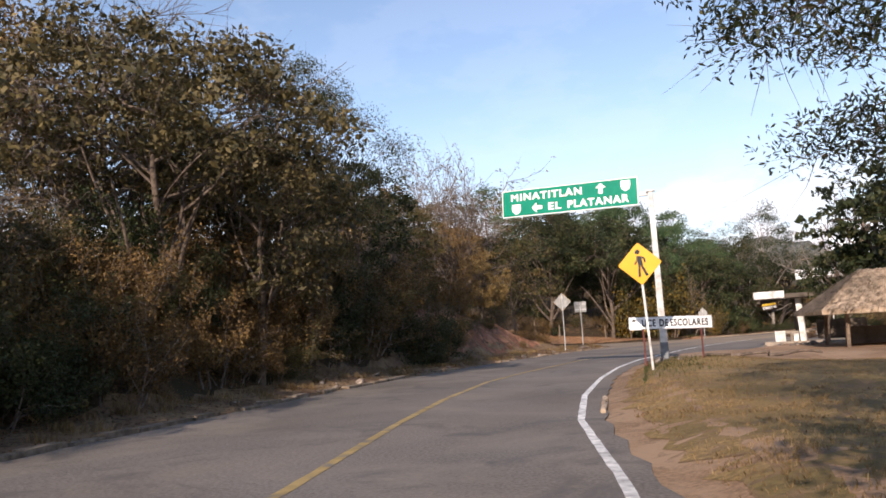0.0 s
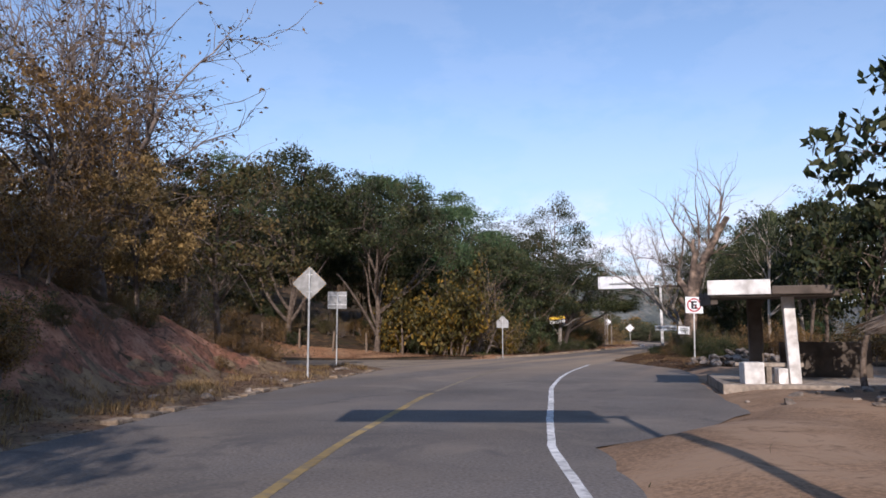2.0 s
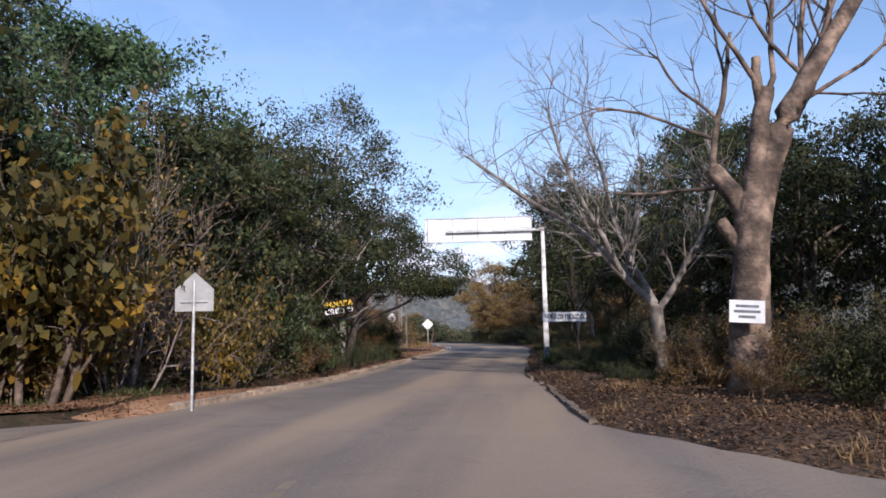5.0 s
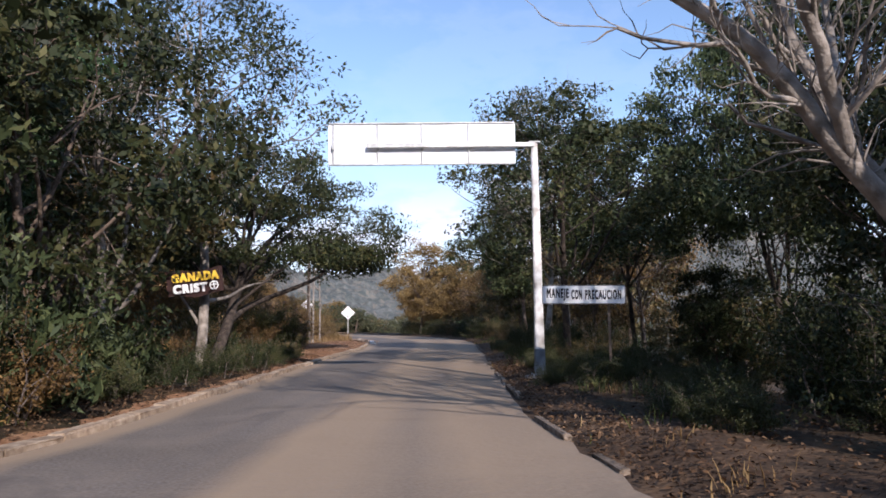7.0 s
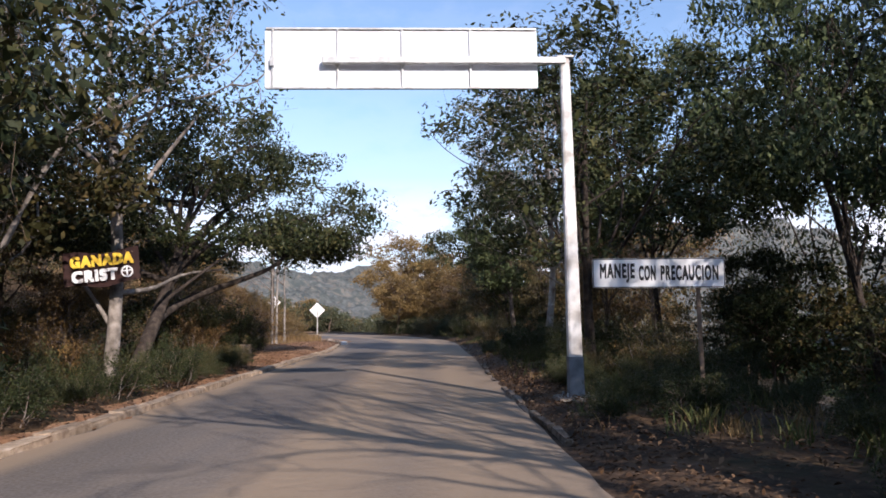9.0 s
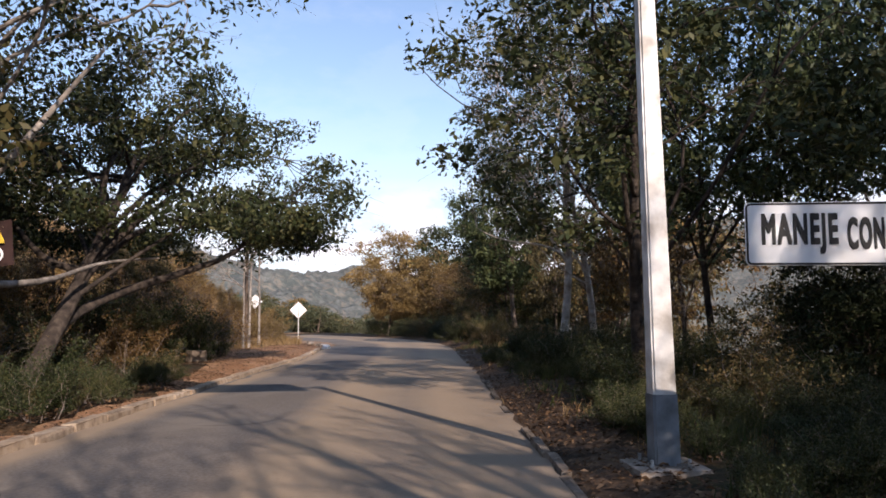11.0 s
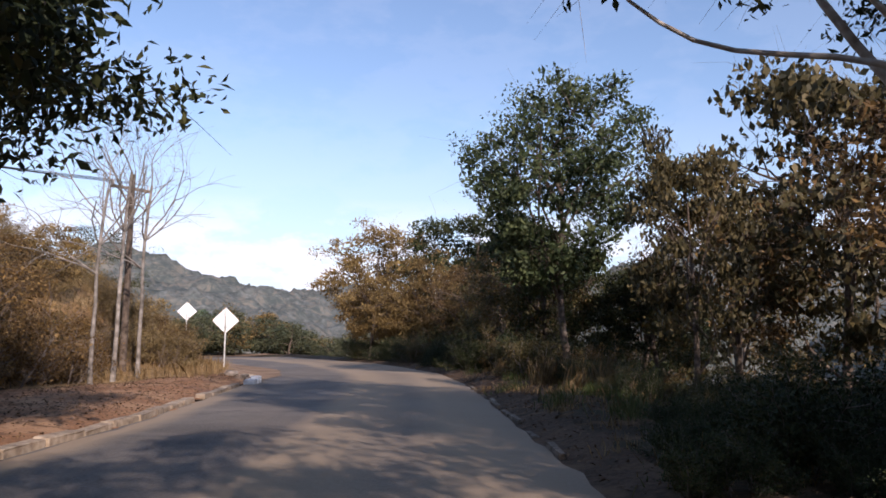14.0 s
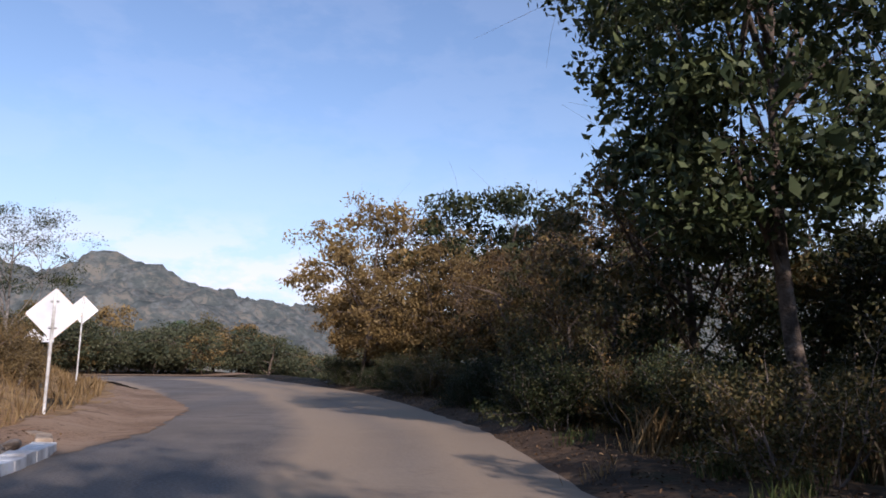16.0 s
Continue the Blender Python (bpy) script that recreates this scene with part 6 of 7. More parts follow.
# ---- post-mounted signs ----
def diamond_sign(x, y, rz, zc, half, post_h, label, face, post_mat=GALV, lean=(0, 0), rear=None):
    z0 = ground_at(x, y)
    top = thing("road_sign", pose(x, y, z0, lean[0], lean[1], rz), label, "road sign")
    part("post", rod((0, 0.03, -0.3), (0, 0.03, post_h - z0), 0.032, sides=10), post_mat, top)
    side = half * 1.414
    plate_ob = part("plate", plate(turned(rounded(side, side, 0.05), 45), 0.004), face, top)
    plate_ob.matrix_basis = Matrix.Translation((0, -0.012, zc - z0))
    back = part("plate_back", plate(turned(rounded(side - 0.006, side - 0.006, 0.05), 45), 0.003), rear or SIGN_BACK, top)
    back.matrix_basis = Matrix.Translation((0, -0.007, zc - z0))
    for dz in (-half * 0.5, half * 0.5):
        part("bracket", box(0.16, 0.05, 0.03, (0, 0.02, zc - z0 + dz), 0.004), GALV, top)
    return top, plate_ob


ped, ped_plate = diamond_sign(17.28, 13.65, -2, 2.9, 0.545, 2.6, "yellow diamond crossing sign on a thin post", SIGN_YELLOW, POLE_WHITE, lean=(0, -2.2))
# plain dark blocks for the walking symbol
flat_shape("symbol", [(0.062 * math.cos(a * math.pi / 8), 0.062 * math.sin(a * math.pi / 8)) for a in range(16)], (-0.03, -0.003, 0.3), SIGN_BLACK, ped_plate)
flat_shape("symbol", [(-0.06, 0.2), (0.06, 0.19), (0.075, -0.06), (-0.04, -0.06)], (0, -0.003, 0.0), SIGN_BLACK, ped_plate)
flat_shape("symbol", [(-0.04, -0.062), (0.01, -0.062), (-0.005, -0.33), (-0.07, -0.33)], (0, -0.003, 0.0), SIGN_BLACK, ped_plate)
flat_shape("symbol", [(0.015, -0.062), (0.075, -0.062), (0.19, -0.31), (0.12, -0.33)], (0, -0.003, 0.0), SIGN_BLACK, ped_plate)
flat_shape("symbol", [(-0.062, 0.19), (-0.075, 0.1), (-0.14, 0.0), (-0.1, -0.02), (-0.055, 0.06)], (0, -0.003, 0.0), SIGN_BLACK, ped_plate)
flat_shape("symbol", [(0.064, 0.19), (0.15, 0.13), (0.145, 0.02), (0.11, 0.02), (0.1, 0.1), (0.066, 0.12)], (0, -0.003, 0.0), SIGN_BLACK, ped_plate)

diamond_sign(12.2, 39.3, 178, 3.05, 0.55, 3.5, "grey back of a diamond road sign on a post", SIGN_YELLOW, lean=(0, 0))
diamond_sign(46.82, 110.0, 165, 2.28, 0.56, 2.75, "pale back of a diamond road sign", SIGN_YELLOW, POLE_WHITE, rear=SIGN_BACK_WHITE)
diamond_sign(48.75, 126.1, 167, 3.35, 0.6, 3.9, "pale back of a tall diamond road sign", SIGN_YELLOW, POLE_WHITE, rear=SIGN_BACK_WHITE)
diamond_sign(47.6, 143, 172, 2.6, 0.5, 3.0, "small distant diamond road sign", SIGN_YELLOW, POLE_WHITE, rear=SIGN_BACK_WHITE)


def board(x, y, rz, zc, w, h, posts, post_mat, label, words, text_h, tilt=0.0, face=SIGN_WHITE):
    z0 = ground_at(x, y)
    top = thing("notice_board", pose(x, y, z0, 0, 0, rz), label, "road sign")
    for px in posts:
        part("post", box(0.048, 0.045, zc - z0 + h / 2 + 0.3 - 0.05, (px, 0.045, (zc - z0 + h / 2 - 0.3 - 0.05) / 2), 0.008), post_mat, top)
    sheet_ob = part("sheet", plate(rounded(w, h, 0.03), 0.01), face, top)
    sheet_ob.matrix_basis = Matrix.Translation((0, 0, zc - z0)) @ pose(0, 0, 0, 0, tilt, 0)
    frame_strip(sheet_ob, w - 0.006, h - 0.006, 0.03, 0.012, SIGN_BLACK if face is SIGN_WHITE else SIGN_WHITE, -0.002)
    for word, x_, w_ in words:
        lettering(word, text_h, SIGN_BLACK, sheet_ob, (x_, -0.002, 0), width=w_, weight=0.01)
    return sheet_ob


esc = board(17.83, 16.28, -1, 1.395, 2.26, 0.36, (-0.74, 0.82), RUST_RED, "white warning board with black letters on red posts", (("UCE", -0.57, 0.38), ("DE", -0.16, 0.24), ("ESCOLARES", 0.52, 1.0)), 0.27, tilt=1.6)
flat_shape("patch", [(-1.1, -0.2), (-0.78, -0.19), (-0.76, 0.16), (-1.09, 0.17)], (0, -0.004, 0), SIGN_WHITE, esc, "plain white paint patch")
flat_shape("chip", [(-1.05, 0.03), (-0.99, 0.12), (-0.93, 0.1), (-0.95, 0.03), (-1.0, 0.05)], (0, -0.0065, 0), SIGN_BLACK, esc, "black paint scar")
board(34.73, 66.87, -37.5, 1.85, 1.58, 0.365, (0.47,), TIMBER, "white caution board with black letters beside the pole", (("MANEJE", -0.49, 0.42), ("CON", -0.13, 0.2), ("PRECAUCION", 0.37, 0.68)), 0.24, tilt=1.0)

# no-parking sign
NX, NY = 29.3, 49.6
np_sign = thing("road_sign", pose(NX, NY, ground_at(NX, NY), 0, 1.5, -13), "white square no-parking sign with red ring", "road sign")
part("post", rod((0, 0.03, -0.3), (0, 0.03, 2.75), 0.03, sides=10), POLE_WHITE, np_sign)
np_plate = part("plate", plate(rounded(0.8, 0.78, 0.04), 0.005), SIGN_WHITE, np_sign)
np_plate.matrix_basis = Matrix.Translation((0, -0.01, 2.62))
part("plate_back", plate(rounded(0.79, 0.77, 0.04), 0.003), SIGN_BACK, np_sign).matrix_basis = Matrix.Translation((0, -0.004, 2.62))
part("ring", ring(0.33, 0.265, 0.002), SIGN_RED, np_plate).matrix_basis = Matrix.Translation((0, -0.003, 0))
lettering("E", 0.5, SIGN_BLACK, np_plate, (0, -0.003, 0), width=0.27, weight=0.02)
flat_shape("slash", turned([(-0.29, -0.03), (0.29, -0.03), (0.29, 0.03), (-0.29, 0.03)], -45), (0, -0.0055, 0), SIGN_RED, np_plate)

# backs of two signs across the side road
RX, RY = 12.45, 48.3
back_sign = thing("road_sign", pose(RX, RY, ground_at(RX, RY), 0, 0, 188), "grey back of a rectangular sign on a post", "road sign")
part("post", rod((0, 0.03, -0.3), (0, 0.03, 3.35), 0.03, sides=10), GALV, back_sign)
for dx in (-0.215, 0.215):
    part("plate", plate([(-0.205 + dx, 2.62), (0.205 + dx, 2.62), (0.205 + dx, 3.38), (-0.205 + dx, 3.38)], 0.004), SIGN_BACK, back_sign)
part("crossbar", box(0.8, 0.03, 0.04, (0, 0.02, 2.8), 0.004), GALV, back_sign)
part("crossbar", box(0.8, 0.03, 0.04, (0, 0.02, 3.2), 0.004), GALV, back_sign)
SX, SY = 21.56, 58.95
sch = thing("road_sign", pose(SX, SY, ground_at(SX, SY), 0, 0, 157), "pale back of a house-shaped road sign", "road sign")
part("post", rod((0, 0.03, -0.3), (0, 0.03, 2.45), 0.028, sides=10), GALV, sch)
part("plate", plate([(-0.36, 1.87), (0.36, 1.87), (0.36, 2.28), (0, 2.6), (-0.36, 2.28)], 0.004), SIGN_BACK_PALE, sch)
part("bracket", box(0.5, 0.03, 0.035, (0, 0.02, 2.05), 0.004), GALV, sch)


# ---- banner on the tree ----
def cloth(w, h, nx, ny, sag):
    bm = bmesh.new()
    g = [[bm.verts.new(((i / nx - 0.5) * w, 0.05 * math.sin(6 * i / nx) * math.cos(3 * j / ny), (j / ny - 0.5) * h - sag * (1 - (2 * i / nx - 1) ** 2) + 0.03 * math.sin(9 * i / nx))) for i in range(nx + 1)] for j in range(ny + 1)]
    for j in range(ny):
        for i in range(nx):
            bm.faces.new((g[j][i], g[j][i + 1], g[j + 1][i + 1], g[j + 1][i]))
    ext = bmesh.ops.extrude_face_region(bm, geom=bm.faces[:])
    bmesh.ops.translate(bm, vec=(0, 0.004, 0), verts=[q for q in ext["geom"] if isinstance(q, bmesh.types.BMVert)])
    bmesh.ops.recalc_face_normals(bm, faces=bm.faces[:])
    return bm


ban = thing("banner", pose(29.72, 79.35, 2.74, 0, -6, -22) @ Matrix.Diagonal((1.2, 1.0, 1.2, 1.0)), "small black cloth banner tied to the tree trunk", "banner")
part("cloth", cloth(1.42, 0.66, 16, 6, 0.05), BANNER_BLACK, ban)
lettering("GANADA", 0.29, BANNER_YELLOW, ban, (0.03, -0.07, 0.12), width=1.18, weight=0.02)
lettering("CRIST", 0.29, SIGN_WHITE, ban, (-0.12, -0.07, -0.17), width=0.86, weight=0.02)
part("emblem", ring(0.115, 0.085, 0.002), SIGN_WHITE, ban).matrix_basis = Matrix.Translation((0.48, -0.07, -0.15))
flat_shape("emblem", [(-0.015, -0.09), (0.015, -0.09), (0.015, 0.09), (-0.015, 0.09)], (0.48, -0.07, -0.15), SIGN_WHITE, ban)
flat_shape("emblem", [(-0.08, 0.005), (0.08, 0.005), (0.08, 0.03), (-0.08, 0.03)], (0.48, -0.0705, -0.15), SIGN_WHITE, ban)
for sx in (-0.6, 0.6):
    part("cord", rod((sx, 0, 0.24), (sx * 0.35, 0.55, 0.34), 0.008, sides=6), TIMBER, ban)

bd = thing("notice_board", pose(48.2, 149.0, ground_at(48.2, 149.0), 0, 0, -8), "low white board on posts beyond the bend", "road sign")
part("sheet", plate(rounded(1.8, 0.42, 0.02), 0.01), SIGN_WHITE, bd).matrix_basis = Matrix.Translation((0, 0, 2.62 - ground_at(48.2, 149.0)))
for px_ in (-0.6, 0.6):
    part("post", box(0.07, 0.07, 2.9, (px_, 0.05, 1.2), 0.01), POLE_GREY, bd)

# small white notice nailed to the old trunk
nt_ = thing("notice", pose(31.05, 54.92, 1.62, 0, 4, -40), "small white notice nailed to the old trunk", "notice")
part("sheet", plate(rounded(0.62, 0.42, 0.01), 0.006), SIGN_WHITE, nt_)
for k, (w_, z_) in enumerate(((0.4, 0.1), (0.46, 0.0), (0.3, -0.1))):
    flat_shape("bar", [(-w_ / 2, z_ - 0.025), (w_ / 2, z_ - 0.025), (w_ / 2, z_ + 0.025), (-w_ / 2, z_ + 0.025)], (0, -0.003, 0), POLE_GREY, nt_)


# ---- bus shelter on its platform ----
def shelter():
    top = thing("bus_shelter", pose(22.55, 32.65, 0, 0, 0, -20), "open concrete shelter with white fascia and pillar", "shelter")
    part("platform", box(5.2, 4.6, 0.36, (2.6, 2.0, 0.06), 0.03), CONCRETE, top, "raised concrete platform with broken edge")
    part("step", box(3.2, 0.5, 0.16, (2.9, -0.55, 0.03), 0.03), CONCRETE, top, "worn concrete step")
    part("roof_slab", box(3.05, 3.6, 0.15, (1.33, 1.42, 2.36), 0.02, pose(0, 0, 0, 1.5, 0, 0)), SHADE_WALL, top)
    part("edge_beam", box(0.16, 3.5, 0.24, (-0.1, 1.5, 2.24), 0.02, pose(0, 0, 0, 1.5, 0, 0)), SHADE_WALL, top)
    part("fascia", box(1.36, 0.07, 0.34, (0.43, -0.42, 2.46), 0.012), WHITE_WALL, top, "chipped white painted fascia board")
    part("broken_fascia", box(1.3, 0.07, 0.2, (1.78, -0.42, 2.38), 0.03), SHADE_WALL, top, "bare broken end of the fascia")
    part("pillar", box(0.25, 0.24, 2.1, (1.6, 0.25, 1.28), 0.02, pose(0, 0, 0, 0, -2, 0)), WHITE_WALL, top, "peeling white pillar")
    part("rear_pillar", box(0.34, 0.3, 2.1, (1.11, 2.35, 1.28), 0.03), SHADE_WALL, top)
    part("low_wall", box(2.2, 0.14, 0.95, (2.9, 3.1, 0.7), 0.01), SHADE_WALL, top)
    part("bench", box(1.5, 0.42, 0.09, (1.1, 0.55, 0.66), 0.015), CONCRETE, top)
    for px in (0.55, 1.1, 1.65):
        part("bench_leg", box(0.12, 0.36, 0.4, (px, 0.55, 0.42), 0.01), CONCRETE, top)
    return top


shelter()
for x, y, sx, sy, h in ((23.18, 32.42, 0.45, 0.42, 0.5), (23.86, 32.36, 0.22, 0.3, 0.36)):
    blk = thing("concrete_block", pose(x, y, 0.235, 0, 0, -10), "whitewashed concrete block on the platform", "block")
    part("block", box(sx, sy, h, (0, 0, h / 2), 0.025), WHITE_WALL, blk)


# ---- thatched hut ----
def hut():
    m = pose(27.15, 26.0, ground_at(27.15, 26.0), 0, 0, 0)
    top = thing("thatched_hut", m, "open hut with a thick grey-brown palm thatch roof", "hut")
    lx, ly, ze, zr = 3.9, 2.4, 1.4, 2.9
    for px in (-3.0, 0.0, 3.0):
        for py in (-1.7, 1.7):
            part("post", rod((px, py, -0.3), (px * 0.97, py * 0.97, 1.65), 0.075, 0.06, 8), TIMBER, top)
    part("ridge_beam", rod((-1.5, 0, zr - 0.12), (1.5, 0, zr - 0.12), 0.06, sides=8), TIMBER, top)
    bm = bmesh.new()
    c = [bm.verts.new(p) for p in ((-lx, -ly, ze), (lx, -ly, ze), (lx, ly, ze), (-lx, ly, ze), (-1.9, 0, zr), (1.9, 0, zr))]
    for f in ((0, 1, 5, 4), (2, 3, 4, 5), (1, 2, 5), (3, 0, 4)):
        bm.faces.new([c[i] for i in f])
    ext = bmesh.ops.extrude_face_region(bm, geom=bm.faces[:])
    bmesh.ops.translate(bm, vec=(0, 0, -0.16), verts=[q for q in ext["geom"] if isinstance(q, bmesh.types.BMVert)])
    bmesh.ops.recalc_face_normals(bm, faces=bm.faces[:])
    part("roof", bm, THATCH, top)
    # rows of palm straw, shaggy at the eaves
    rng = np.random.default_rng(5)
    vs = []
    for a, b, ra, rb in (((-lx, -ly), (lx, -ly), (-1.9, 0), (1.9, 0)), ((lx, ly), (-lx, ly), (1.9, 0), (-1.9, 0)), ((lx, -ly), (lx, ly), (1.9, 0), (1.9, 0)), ((-lx, ly), (-lx, -ly), (-1.9, 0), (-1.9, 0))):
        n = 2600
        s, t = rng.random(n), rng.random(n) ** 0.8
        A, B, RA, RB = (np.array(q, float) for q in (a, b, ra, rb))
        base = (A + (B - A) * s[:, None]) * (1 - t[:, None]) + (RA + (RB - RA) * s[:, None]) * t[:, None]
        down = (A + (B - A) * s[:, None]) - (RA + (RB - RA) * s[:, None])
        slope = np.concatenate([down, np.full((n, 1), -(zr - ze))], 1)
        slope /= np.linalg.norm(slope, axis=1, keepdims=True)
        p = np.concatenate([base, (ze + (zr - ze) * t)[:, None] + 0.03], 1)
        e = np.concatenate([B - A, [0]])
        e = e / np.linalg.norm(e)
        ln, wd = rng.uniform(0.25, 0.55, (n, 1)), rng.uniform(0.012, 0.04, (n, 1))
        tip = p + slope * ln + rng.normal(size=(n, 3)) * 0.035 + np.array([0, 0, 0.03])
        vs.append(np.stack([p - e * wd, p + e * wd, tip + e * wd * 0.4, tip - e * wd * 0.4], 1).reshape(-1, 3))
    v = np.concatenate(vs)
    data_part("straw", mesh_of("straw", v, np.arange(len(v)).reshape(-1, 4), THATCH), top)["kind"] = "stuff"
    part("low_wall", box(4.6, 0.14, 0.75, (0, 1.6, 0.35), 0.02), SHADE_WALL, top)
    part("counter", box(1.8, 0.5, 0.06, (0.6, -1.5, 0.92), 0.01), TIMBER, top)


hut()

# ---- fence posts, utility pole ----
for k, (x, y, h) in enumerate(((11.4, 59.9, 1.25), (13.4, 60.1, 1.2), (15.6, 59.8, 1.6), (17.05, 60.1, 1.55), (9.4, 60.0, 1.2), (7.2, 60.1, 1.3))):
    fp = thing("fence_post", pose(x, y, ground_at(x, y), 2 * math.sin(k), 3 * math.cos(k * 2), 0), "weathered timber fence post under the trees", "fence post", "fence posts")
    part("post", rod((0, 0, -0.3), (0, 0, h), 0.065, 0.055, 9), TIMBER, fp)


def utility_pole(x, y, h, ends):
    z = ground_at(x, y)
    top = thing("utility_pole", pose(x, y, z, 0, 0, 20), "slim utility pole with crossarm and cables", "utility pole")
    part("pole", rod((0, 0, -0.4), (0, 0, h), 0.13, 0.09, 12), BARK, top)
    part("crossarm", box(1.5, 0.09, 0.1, (0, 0.1, h - 0.5), 0.01), TIMBER, top)
    inv = pose(x, y, z, 0, 0, 20).inverted()
    for i, dx in enumerate((-0.65, 0.0, 0.65)):
        part("insulator", rod((dx, 0.1, h - 0.45), (dx, 0.1, h - 0.28), 0.04, 0.03, 8), WHITE_WALL, top)
        for ex, ey, ez in ends:
            e = inv @ Vector((ex + dx, ey, ez))
            w = Wood()
            a = Vector((dx, 0.1, h - 0.28))
            w.tube([tuple(a.lerp(e, t) - Vector((0, 0, 1.1 * 4 * t * (1 - t)))) for t in np.linspace(0, 1, 13)], [0.014] * 13, 5)
            data_part("cable", w.mesh("cable", WIRE), top)


utility_pole(42.3, 106.2, 7.0, [(6, 97, 9.4)])

mb = thing("concrete_block", pose(36.0, 90.0, ground_at(36.0, 90.0), 0, 2, 24), "small weathered concrete block behind the kerb", "block")
part("block", box(0.62, 0.34, 0.52, (0, 0, 0.16), 0.035), SHADED_KERB, mb)
for x, y, rz, ln, r in ((19.9, 19.4, 12, 1.9, 0.06), (19.2, 18.9, -38, 0.9, 0.05), (21.6, 19.9, 6, 1.6, 0.055)):
    lg = thing("log", pose(x, y, ground_at(x, y) + 0.06, 0, 0, rz), "dry dead branch lying on the dirt", "log", "logs on the dirt")
    w = Wood()
    w.tube(curve((-ln / 2, 0, r * 0.6), (ln / 2, 0.04, r), 0.02, 9, np.random.default_rng(int(x * 10)), 0.05), r * np.linspace(1.1, 0.7, 9), 8)
    data_part("wood", w.mesh("wood", BARK), lg)


# ---- ground cover ----
def scatter(name, count, place, size, mat, seed, label, category, flat, narrow=0.5, tall=False):
    rng = np.random.default_rng(seed)
    xy = place(rng, count)
    z = land(xy[:, 0], xy[:, 1])
    if tall:
        ang = rng.uniform(0, 2 * math.pi, count)
        s = size * rng.uniform(0.5, 1.5, count)
        b = np.stack([xy[:, 0], xy[:, 1], z - 0.01], 1)
        e = np.stack([np.cos(ang), np.sin(ang), 0 * ang], 1)
        tip = b + np.stack([rng.normal(size=count) * 0.3 * s, rng.normal(size=count) * 0.3 * s, s], 1)
        mid = (b + tip) / 2 + np.stack([rng.normal(size=count) * 0.05 * s, rng.normal(size=count) * 0.05 * s, 0.1 * s], 1)
        w = (0.004 + 0.02 * size) * rng.uniform(0.6, 1.3, (count, 1))
        v = np.stack([b - e * w, b + e * w, mid + e * w * 0.8, tip, mid - e * w * 0.8], 1).reshape(-1, 3)
        me = mesh_of(name, v, np.arange(5 * count).reshape(-1, 5), mat)
    else:
        c = np.stack([xy[:, 0], xy[:, 1], z + 0.03 + flat * rng.random(count)], 1)
        d = rng.normal(size=(count, 3)) * np.array([1, 1, 0.25])
        d /= np.linalg.norm(d, axis=1, keepdims=True)
        sd = np.cross(d, np.array([0, 0, 1.0]) + rng.normal(size=(count, 3)) * 0.35)
        sd /= np.linalg.norm(sd, axis=1, keepdims=True)
        s = size * rng.uniform(0.5, 1.5, (count, 1))
        up = np.array([0, 0, 1.0])
        v = np.stack([c - d * s * 0.5, c + sd * s * narrow * 0.5 + up * s * 0.12, c + d * s * 0.5, c - sd * s * narrow * 0.5 + up * s * 0.12], 1).reshape(-1, 3)
        me = mesh_of(name, v, np.arange(4 * count).reshape(-1, 4), mat)
    tagged(new(name, me), label, category, kind="stuff")


def strip(edge, side, y0, y1, near, far_, clump=0.0, power=1.0):
    def place(rng, n):
        y = rng.uniform(y0, y1, n)
        if clump:
            c = rng.uniform(y0, y1, max(1, n // 30))
            y = rng.choice(c, n) + rng.normal(size=n) * clump
            return np.stack([edge(y) + side * (near + (far_ - near) * np.abs(np.sin(np.round(y / (2.2 * clump)) * 12.9898) * 43758.5 % 1) + rng.normal(size=n) * clump), y], 1)
        return np.stack([edge(y) + side * (near + (far_ - near) * rng.random(n) ** power), y], 1)
    return place


def tufts(count, y0, y1):
    """Places in tufts over the dry turf, thin on the bare patches."""
    def place(rng, n):
        y = rng.uniform(y0, y1, count)
        x = RIGHT(y) + 0.5 + rng.random(count) ** 1.2 * 9
        k = rng.integers(0, count, n)
        p = np.stack([x[k], y[k]], 1) + rng.normal(size=(n, 2)) * 0.09
        p[:, 0] = np.maximum(p[:, 0], RIGHT(p[:, 1]) + 0.4)
        bare = lumps(p[:, 0], p[:, 1], 1.3, 4.0) > 0.35
        p[bare] = p[rng.permutation(n)[:int(bare.sum())]]
        return p
    return place


scatter("fallen_leaves", 21600, strip(LEFT, -1, -4, 46, 0.15, 4.5), 0.055, LITTER, 1, "fallen brown leaves on the verge and bank", "leaves", 0.06)
scatter("fallen_leaves", 21600, strip(RIGHT, 1, 43.5, 74, 0.1, 6.0), 0.055, LITTER, 2, "fallen brown leaves on the verge", "leaves", 0.08)
scatter("fallen_leaves", 16800, strip(LEFT, -1, 58.5, 107, 0.2, 4.5), 0.055, LITTER, 3, "fallen brown leaves behind the kerb", "leaves", 0.05)
scatter("fallen_leaves", 9600, strip(RIGHT, 1, 74, 120, 0.05, 3), 0.055, LITTER, 4, "fallen brown leaves along the shaded verge", "leaves", 0.08)
scatter("dry_grass", 70000, tufts(4200, -6, 18), 0.065, GRASS_DRY, 5, "short dry yellow grass blades", "grass", 0, tall=True)
scatter("dry_grass", 9000, strip(LEFT, -1, -4, 46, 0.4, 2.6, clump=0.18), 0.17, GRASS_DRY, 6, "dry grass tufts below the bank", "grass", 0, tall=True)
scatter("dry_grass", 5000, strip(RIGHT, 1, 44, 118, 0.3, 4.0, clump=0.2), 0.16, GRASS_DRY, 7, "dry grass tufts on the verge", "grass", 0, tall=True)
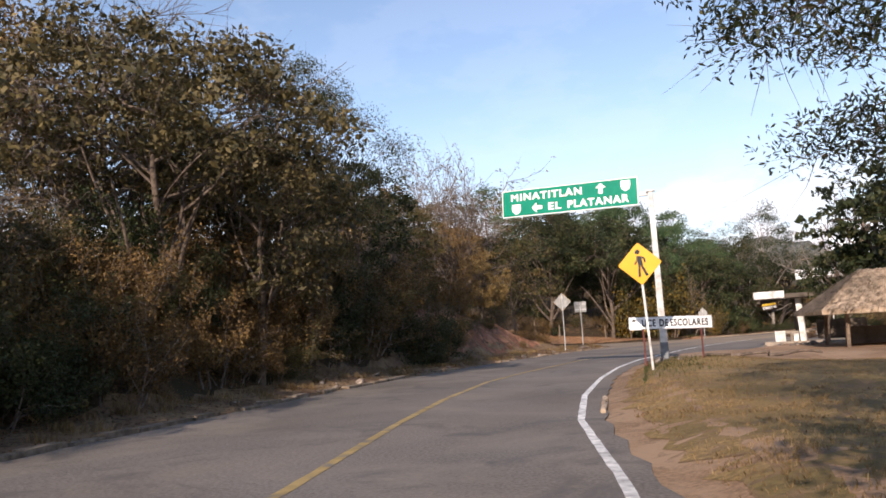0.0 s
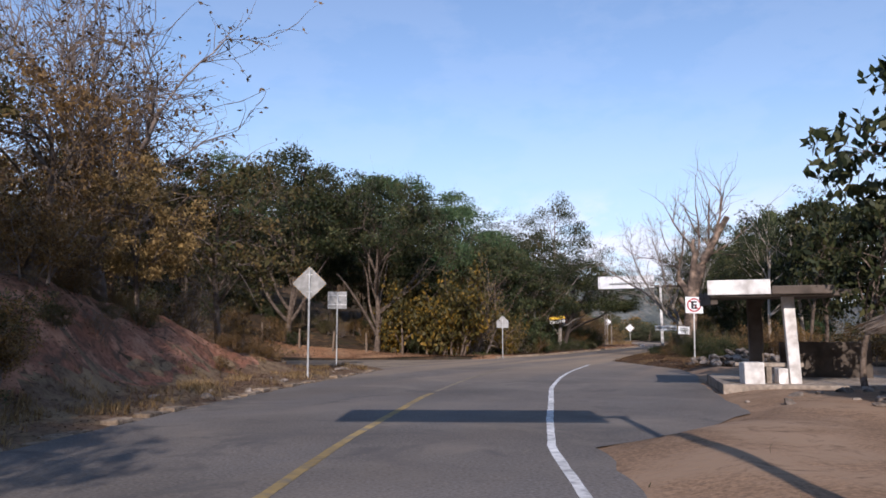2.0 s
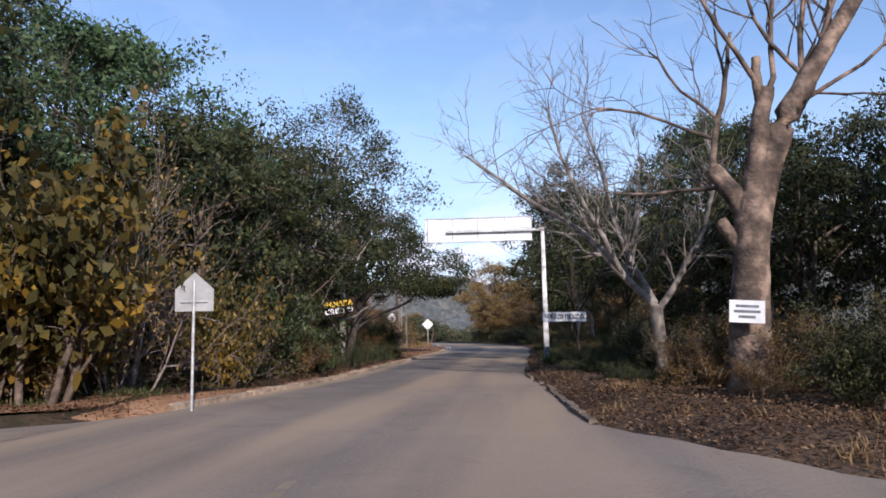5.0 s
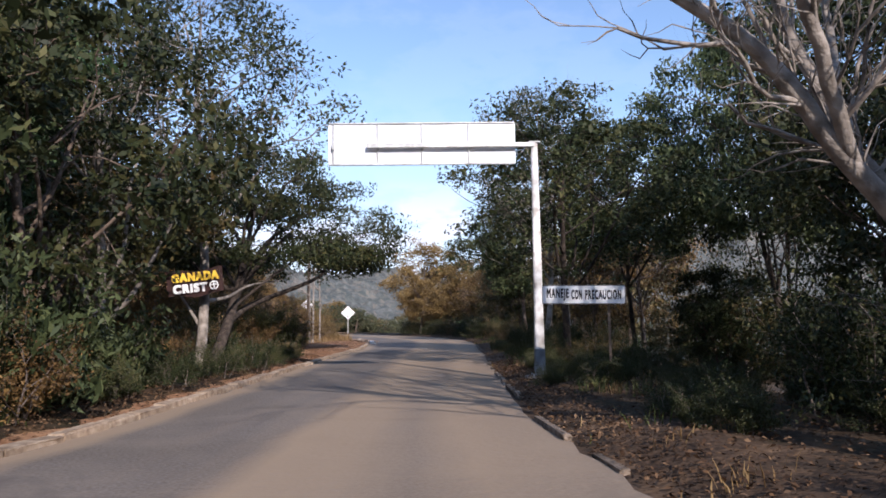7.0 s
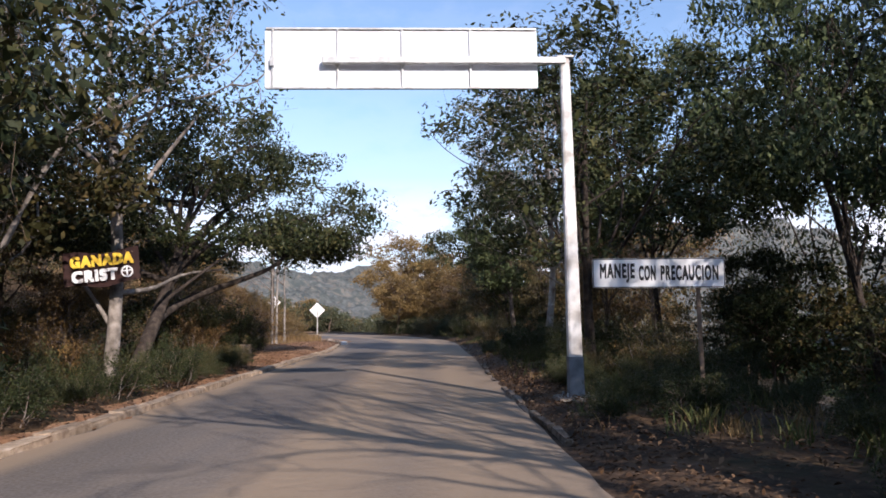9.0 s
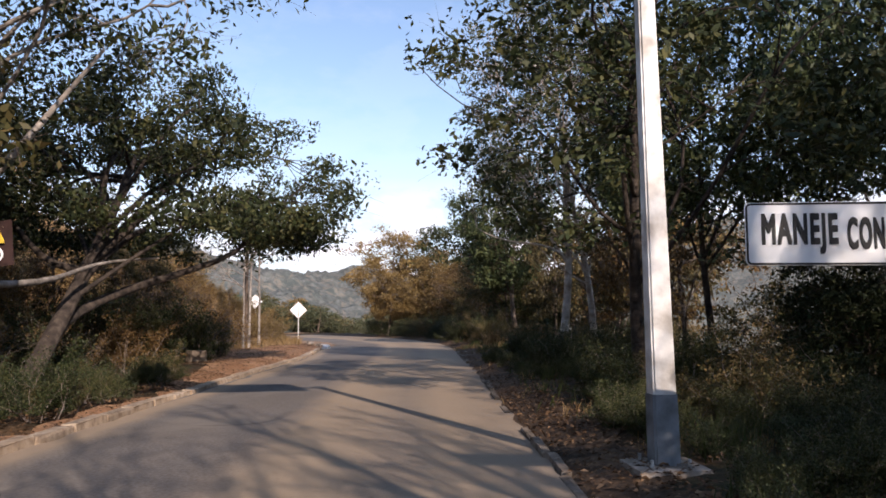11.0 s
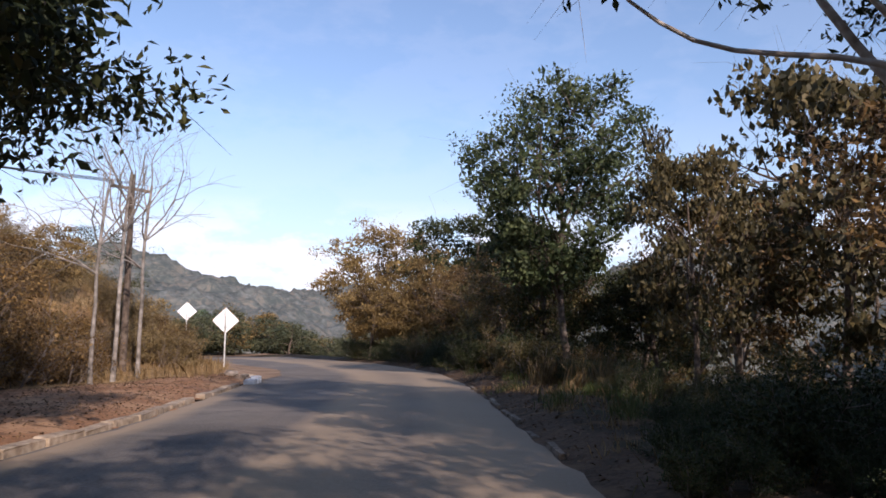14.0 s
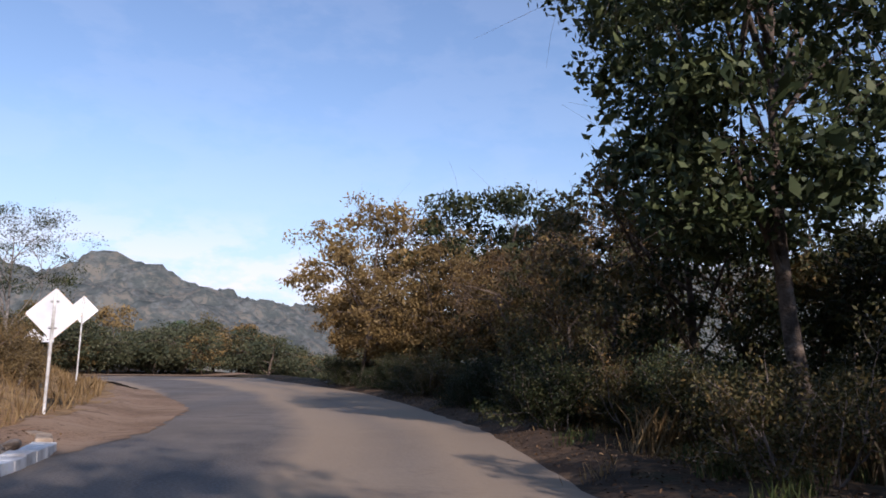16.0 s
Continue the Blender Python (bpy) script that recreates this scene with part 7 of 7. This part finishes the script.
scatter("weeds", 4000, strip(LEFT, -1, 60, 80, 1.4, 4.0, clump=0.2), 0.16, GRASS_GREEN, 8, "green weeds behind the kerb", "weeds", 0, tall=True)
scatter("weeds", 8000, strip(RIGHT, 1, 62, 112, 0.8, 4.5, clump=0.25), 0.22, GRASS_GREEN, 9, "dark weeds on the shaded verge", "weeds", 0, tall=True)
scatter("weeds", 2200, lambda rng, n: np.stack([np.maximum(17.1, 17.7 + rng.normal(size=n) * 0.8), 15.0 + rng.normal(size=n) * 2.2], 1), 0.1, GRASS_GREEN, 10, "greenish weeds round the sign posts", "weeds", 0, tall=True)
scatter("weeds", 5000, strip(RIGHT, 1, 92, 108, 2.0, 6.5, clump=0.3), 0.55, GRASS_DRY, 17, "tall dry weeds on the bank", "weeds", 0, tall=True)
scatter("fallen_leaves", 1500, lambda rng, n: np.stack([rng.uniform(9, 16, n), rng.uniform(0, 46, n)], 1)[:1500], 0.05, LITTER, 11, "few bits of leaf blown on the road", "leaves", 0.0)


scatter("fallen_leaves", 9000, lambda rng, n: np.stack([rng.uniform(4, 20.5, n), 58.3 + rng.random(n) ** 1.3 * 4], 1), 0.06, LITTER, 16, "fallen leaves along the far side of the junction", "leaves", 0.06)
scatter("fallen_leaves", 15500, strip(RIGHT, 1, 44, 58, 0.05, 3.5), 0.055, LITTER, 14, "brown leaf litter covering the verge", "leaves", 0.08)
scatter("fallen_leaves", 3400, strip(RIGHT, 1, 58, 76, 0.05, 1.0), 0.055, LITTER, 15, "brown leaf litter along the shaded road edge", "leaves", 0.08)
scatter("fallen_leaves", 2600, strip(LEFT, -1, 62, 84, 0.3, 1.1), 0.055, LITTER, 16, "brown leaf litter behind the kerb", "leaves", 0.08)
scatter("dry_grass", 14000, lambda rng, n: (lambda y: np.stack([LEFT(y) - 1.4 - rng.random(n) * 16, y], 1))(rng.uniform(103, 135, n)), 0.4, GRASS_DRY, 15, "dry grass on the ochre slope", "grass", 0, tall=True)


# ---- distant hills ----
def hill(x, y, rx, ry, h, seed, label):
    n = 150
    a = np.linspace(-1, 1, n)
    gx, gy = np.meshgrid(a, a)
    r = np.hypot(gx, gy)
    z = h * np.clip(1 - r, 0, 1) ** 1.1 * (1 + 0.28 * lumps(gx * 3, gy * 3, 0.45, seed)) + 2.6 * np.abs(lumps(gx * rx, gy * ry, 4.5, seed)) * (r < 0.97)
    rough = np.random.default_rng(int(seed * 10)).random((n, n))
    rough = (rough + np.roll(rough, 1, 0) + np.roll(rough, 1, 1)) / 3
    z = z + 5.0 * np.clip(rough - 0.35, 0, 1) * (r < 0.95)
    v = np.stack([x + gx * rx, y + gy * ry, z - 14 * (r > 0.98)], -1).reshape(-1, 3)
    idx = np.arange(n * n).reshape(n, n)
    q = np.stack([idx[:-1, :-1], idx[:-1, 1:], idx[1:, 1:], idx[1:, :-1]], -1).reshape(-1, 4)
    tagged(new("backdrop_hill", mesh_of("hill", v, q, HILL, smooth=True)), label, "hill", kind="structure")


# aerial haze is painted in: flat greyed colours instead of woodland green
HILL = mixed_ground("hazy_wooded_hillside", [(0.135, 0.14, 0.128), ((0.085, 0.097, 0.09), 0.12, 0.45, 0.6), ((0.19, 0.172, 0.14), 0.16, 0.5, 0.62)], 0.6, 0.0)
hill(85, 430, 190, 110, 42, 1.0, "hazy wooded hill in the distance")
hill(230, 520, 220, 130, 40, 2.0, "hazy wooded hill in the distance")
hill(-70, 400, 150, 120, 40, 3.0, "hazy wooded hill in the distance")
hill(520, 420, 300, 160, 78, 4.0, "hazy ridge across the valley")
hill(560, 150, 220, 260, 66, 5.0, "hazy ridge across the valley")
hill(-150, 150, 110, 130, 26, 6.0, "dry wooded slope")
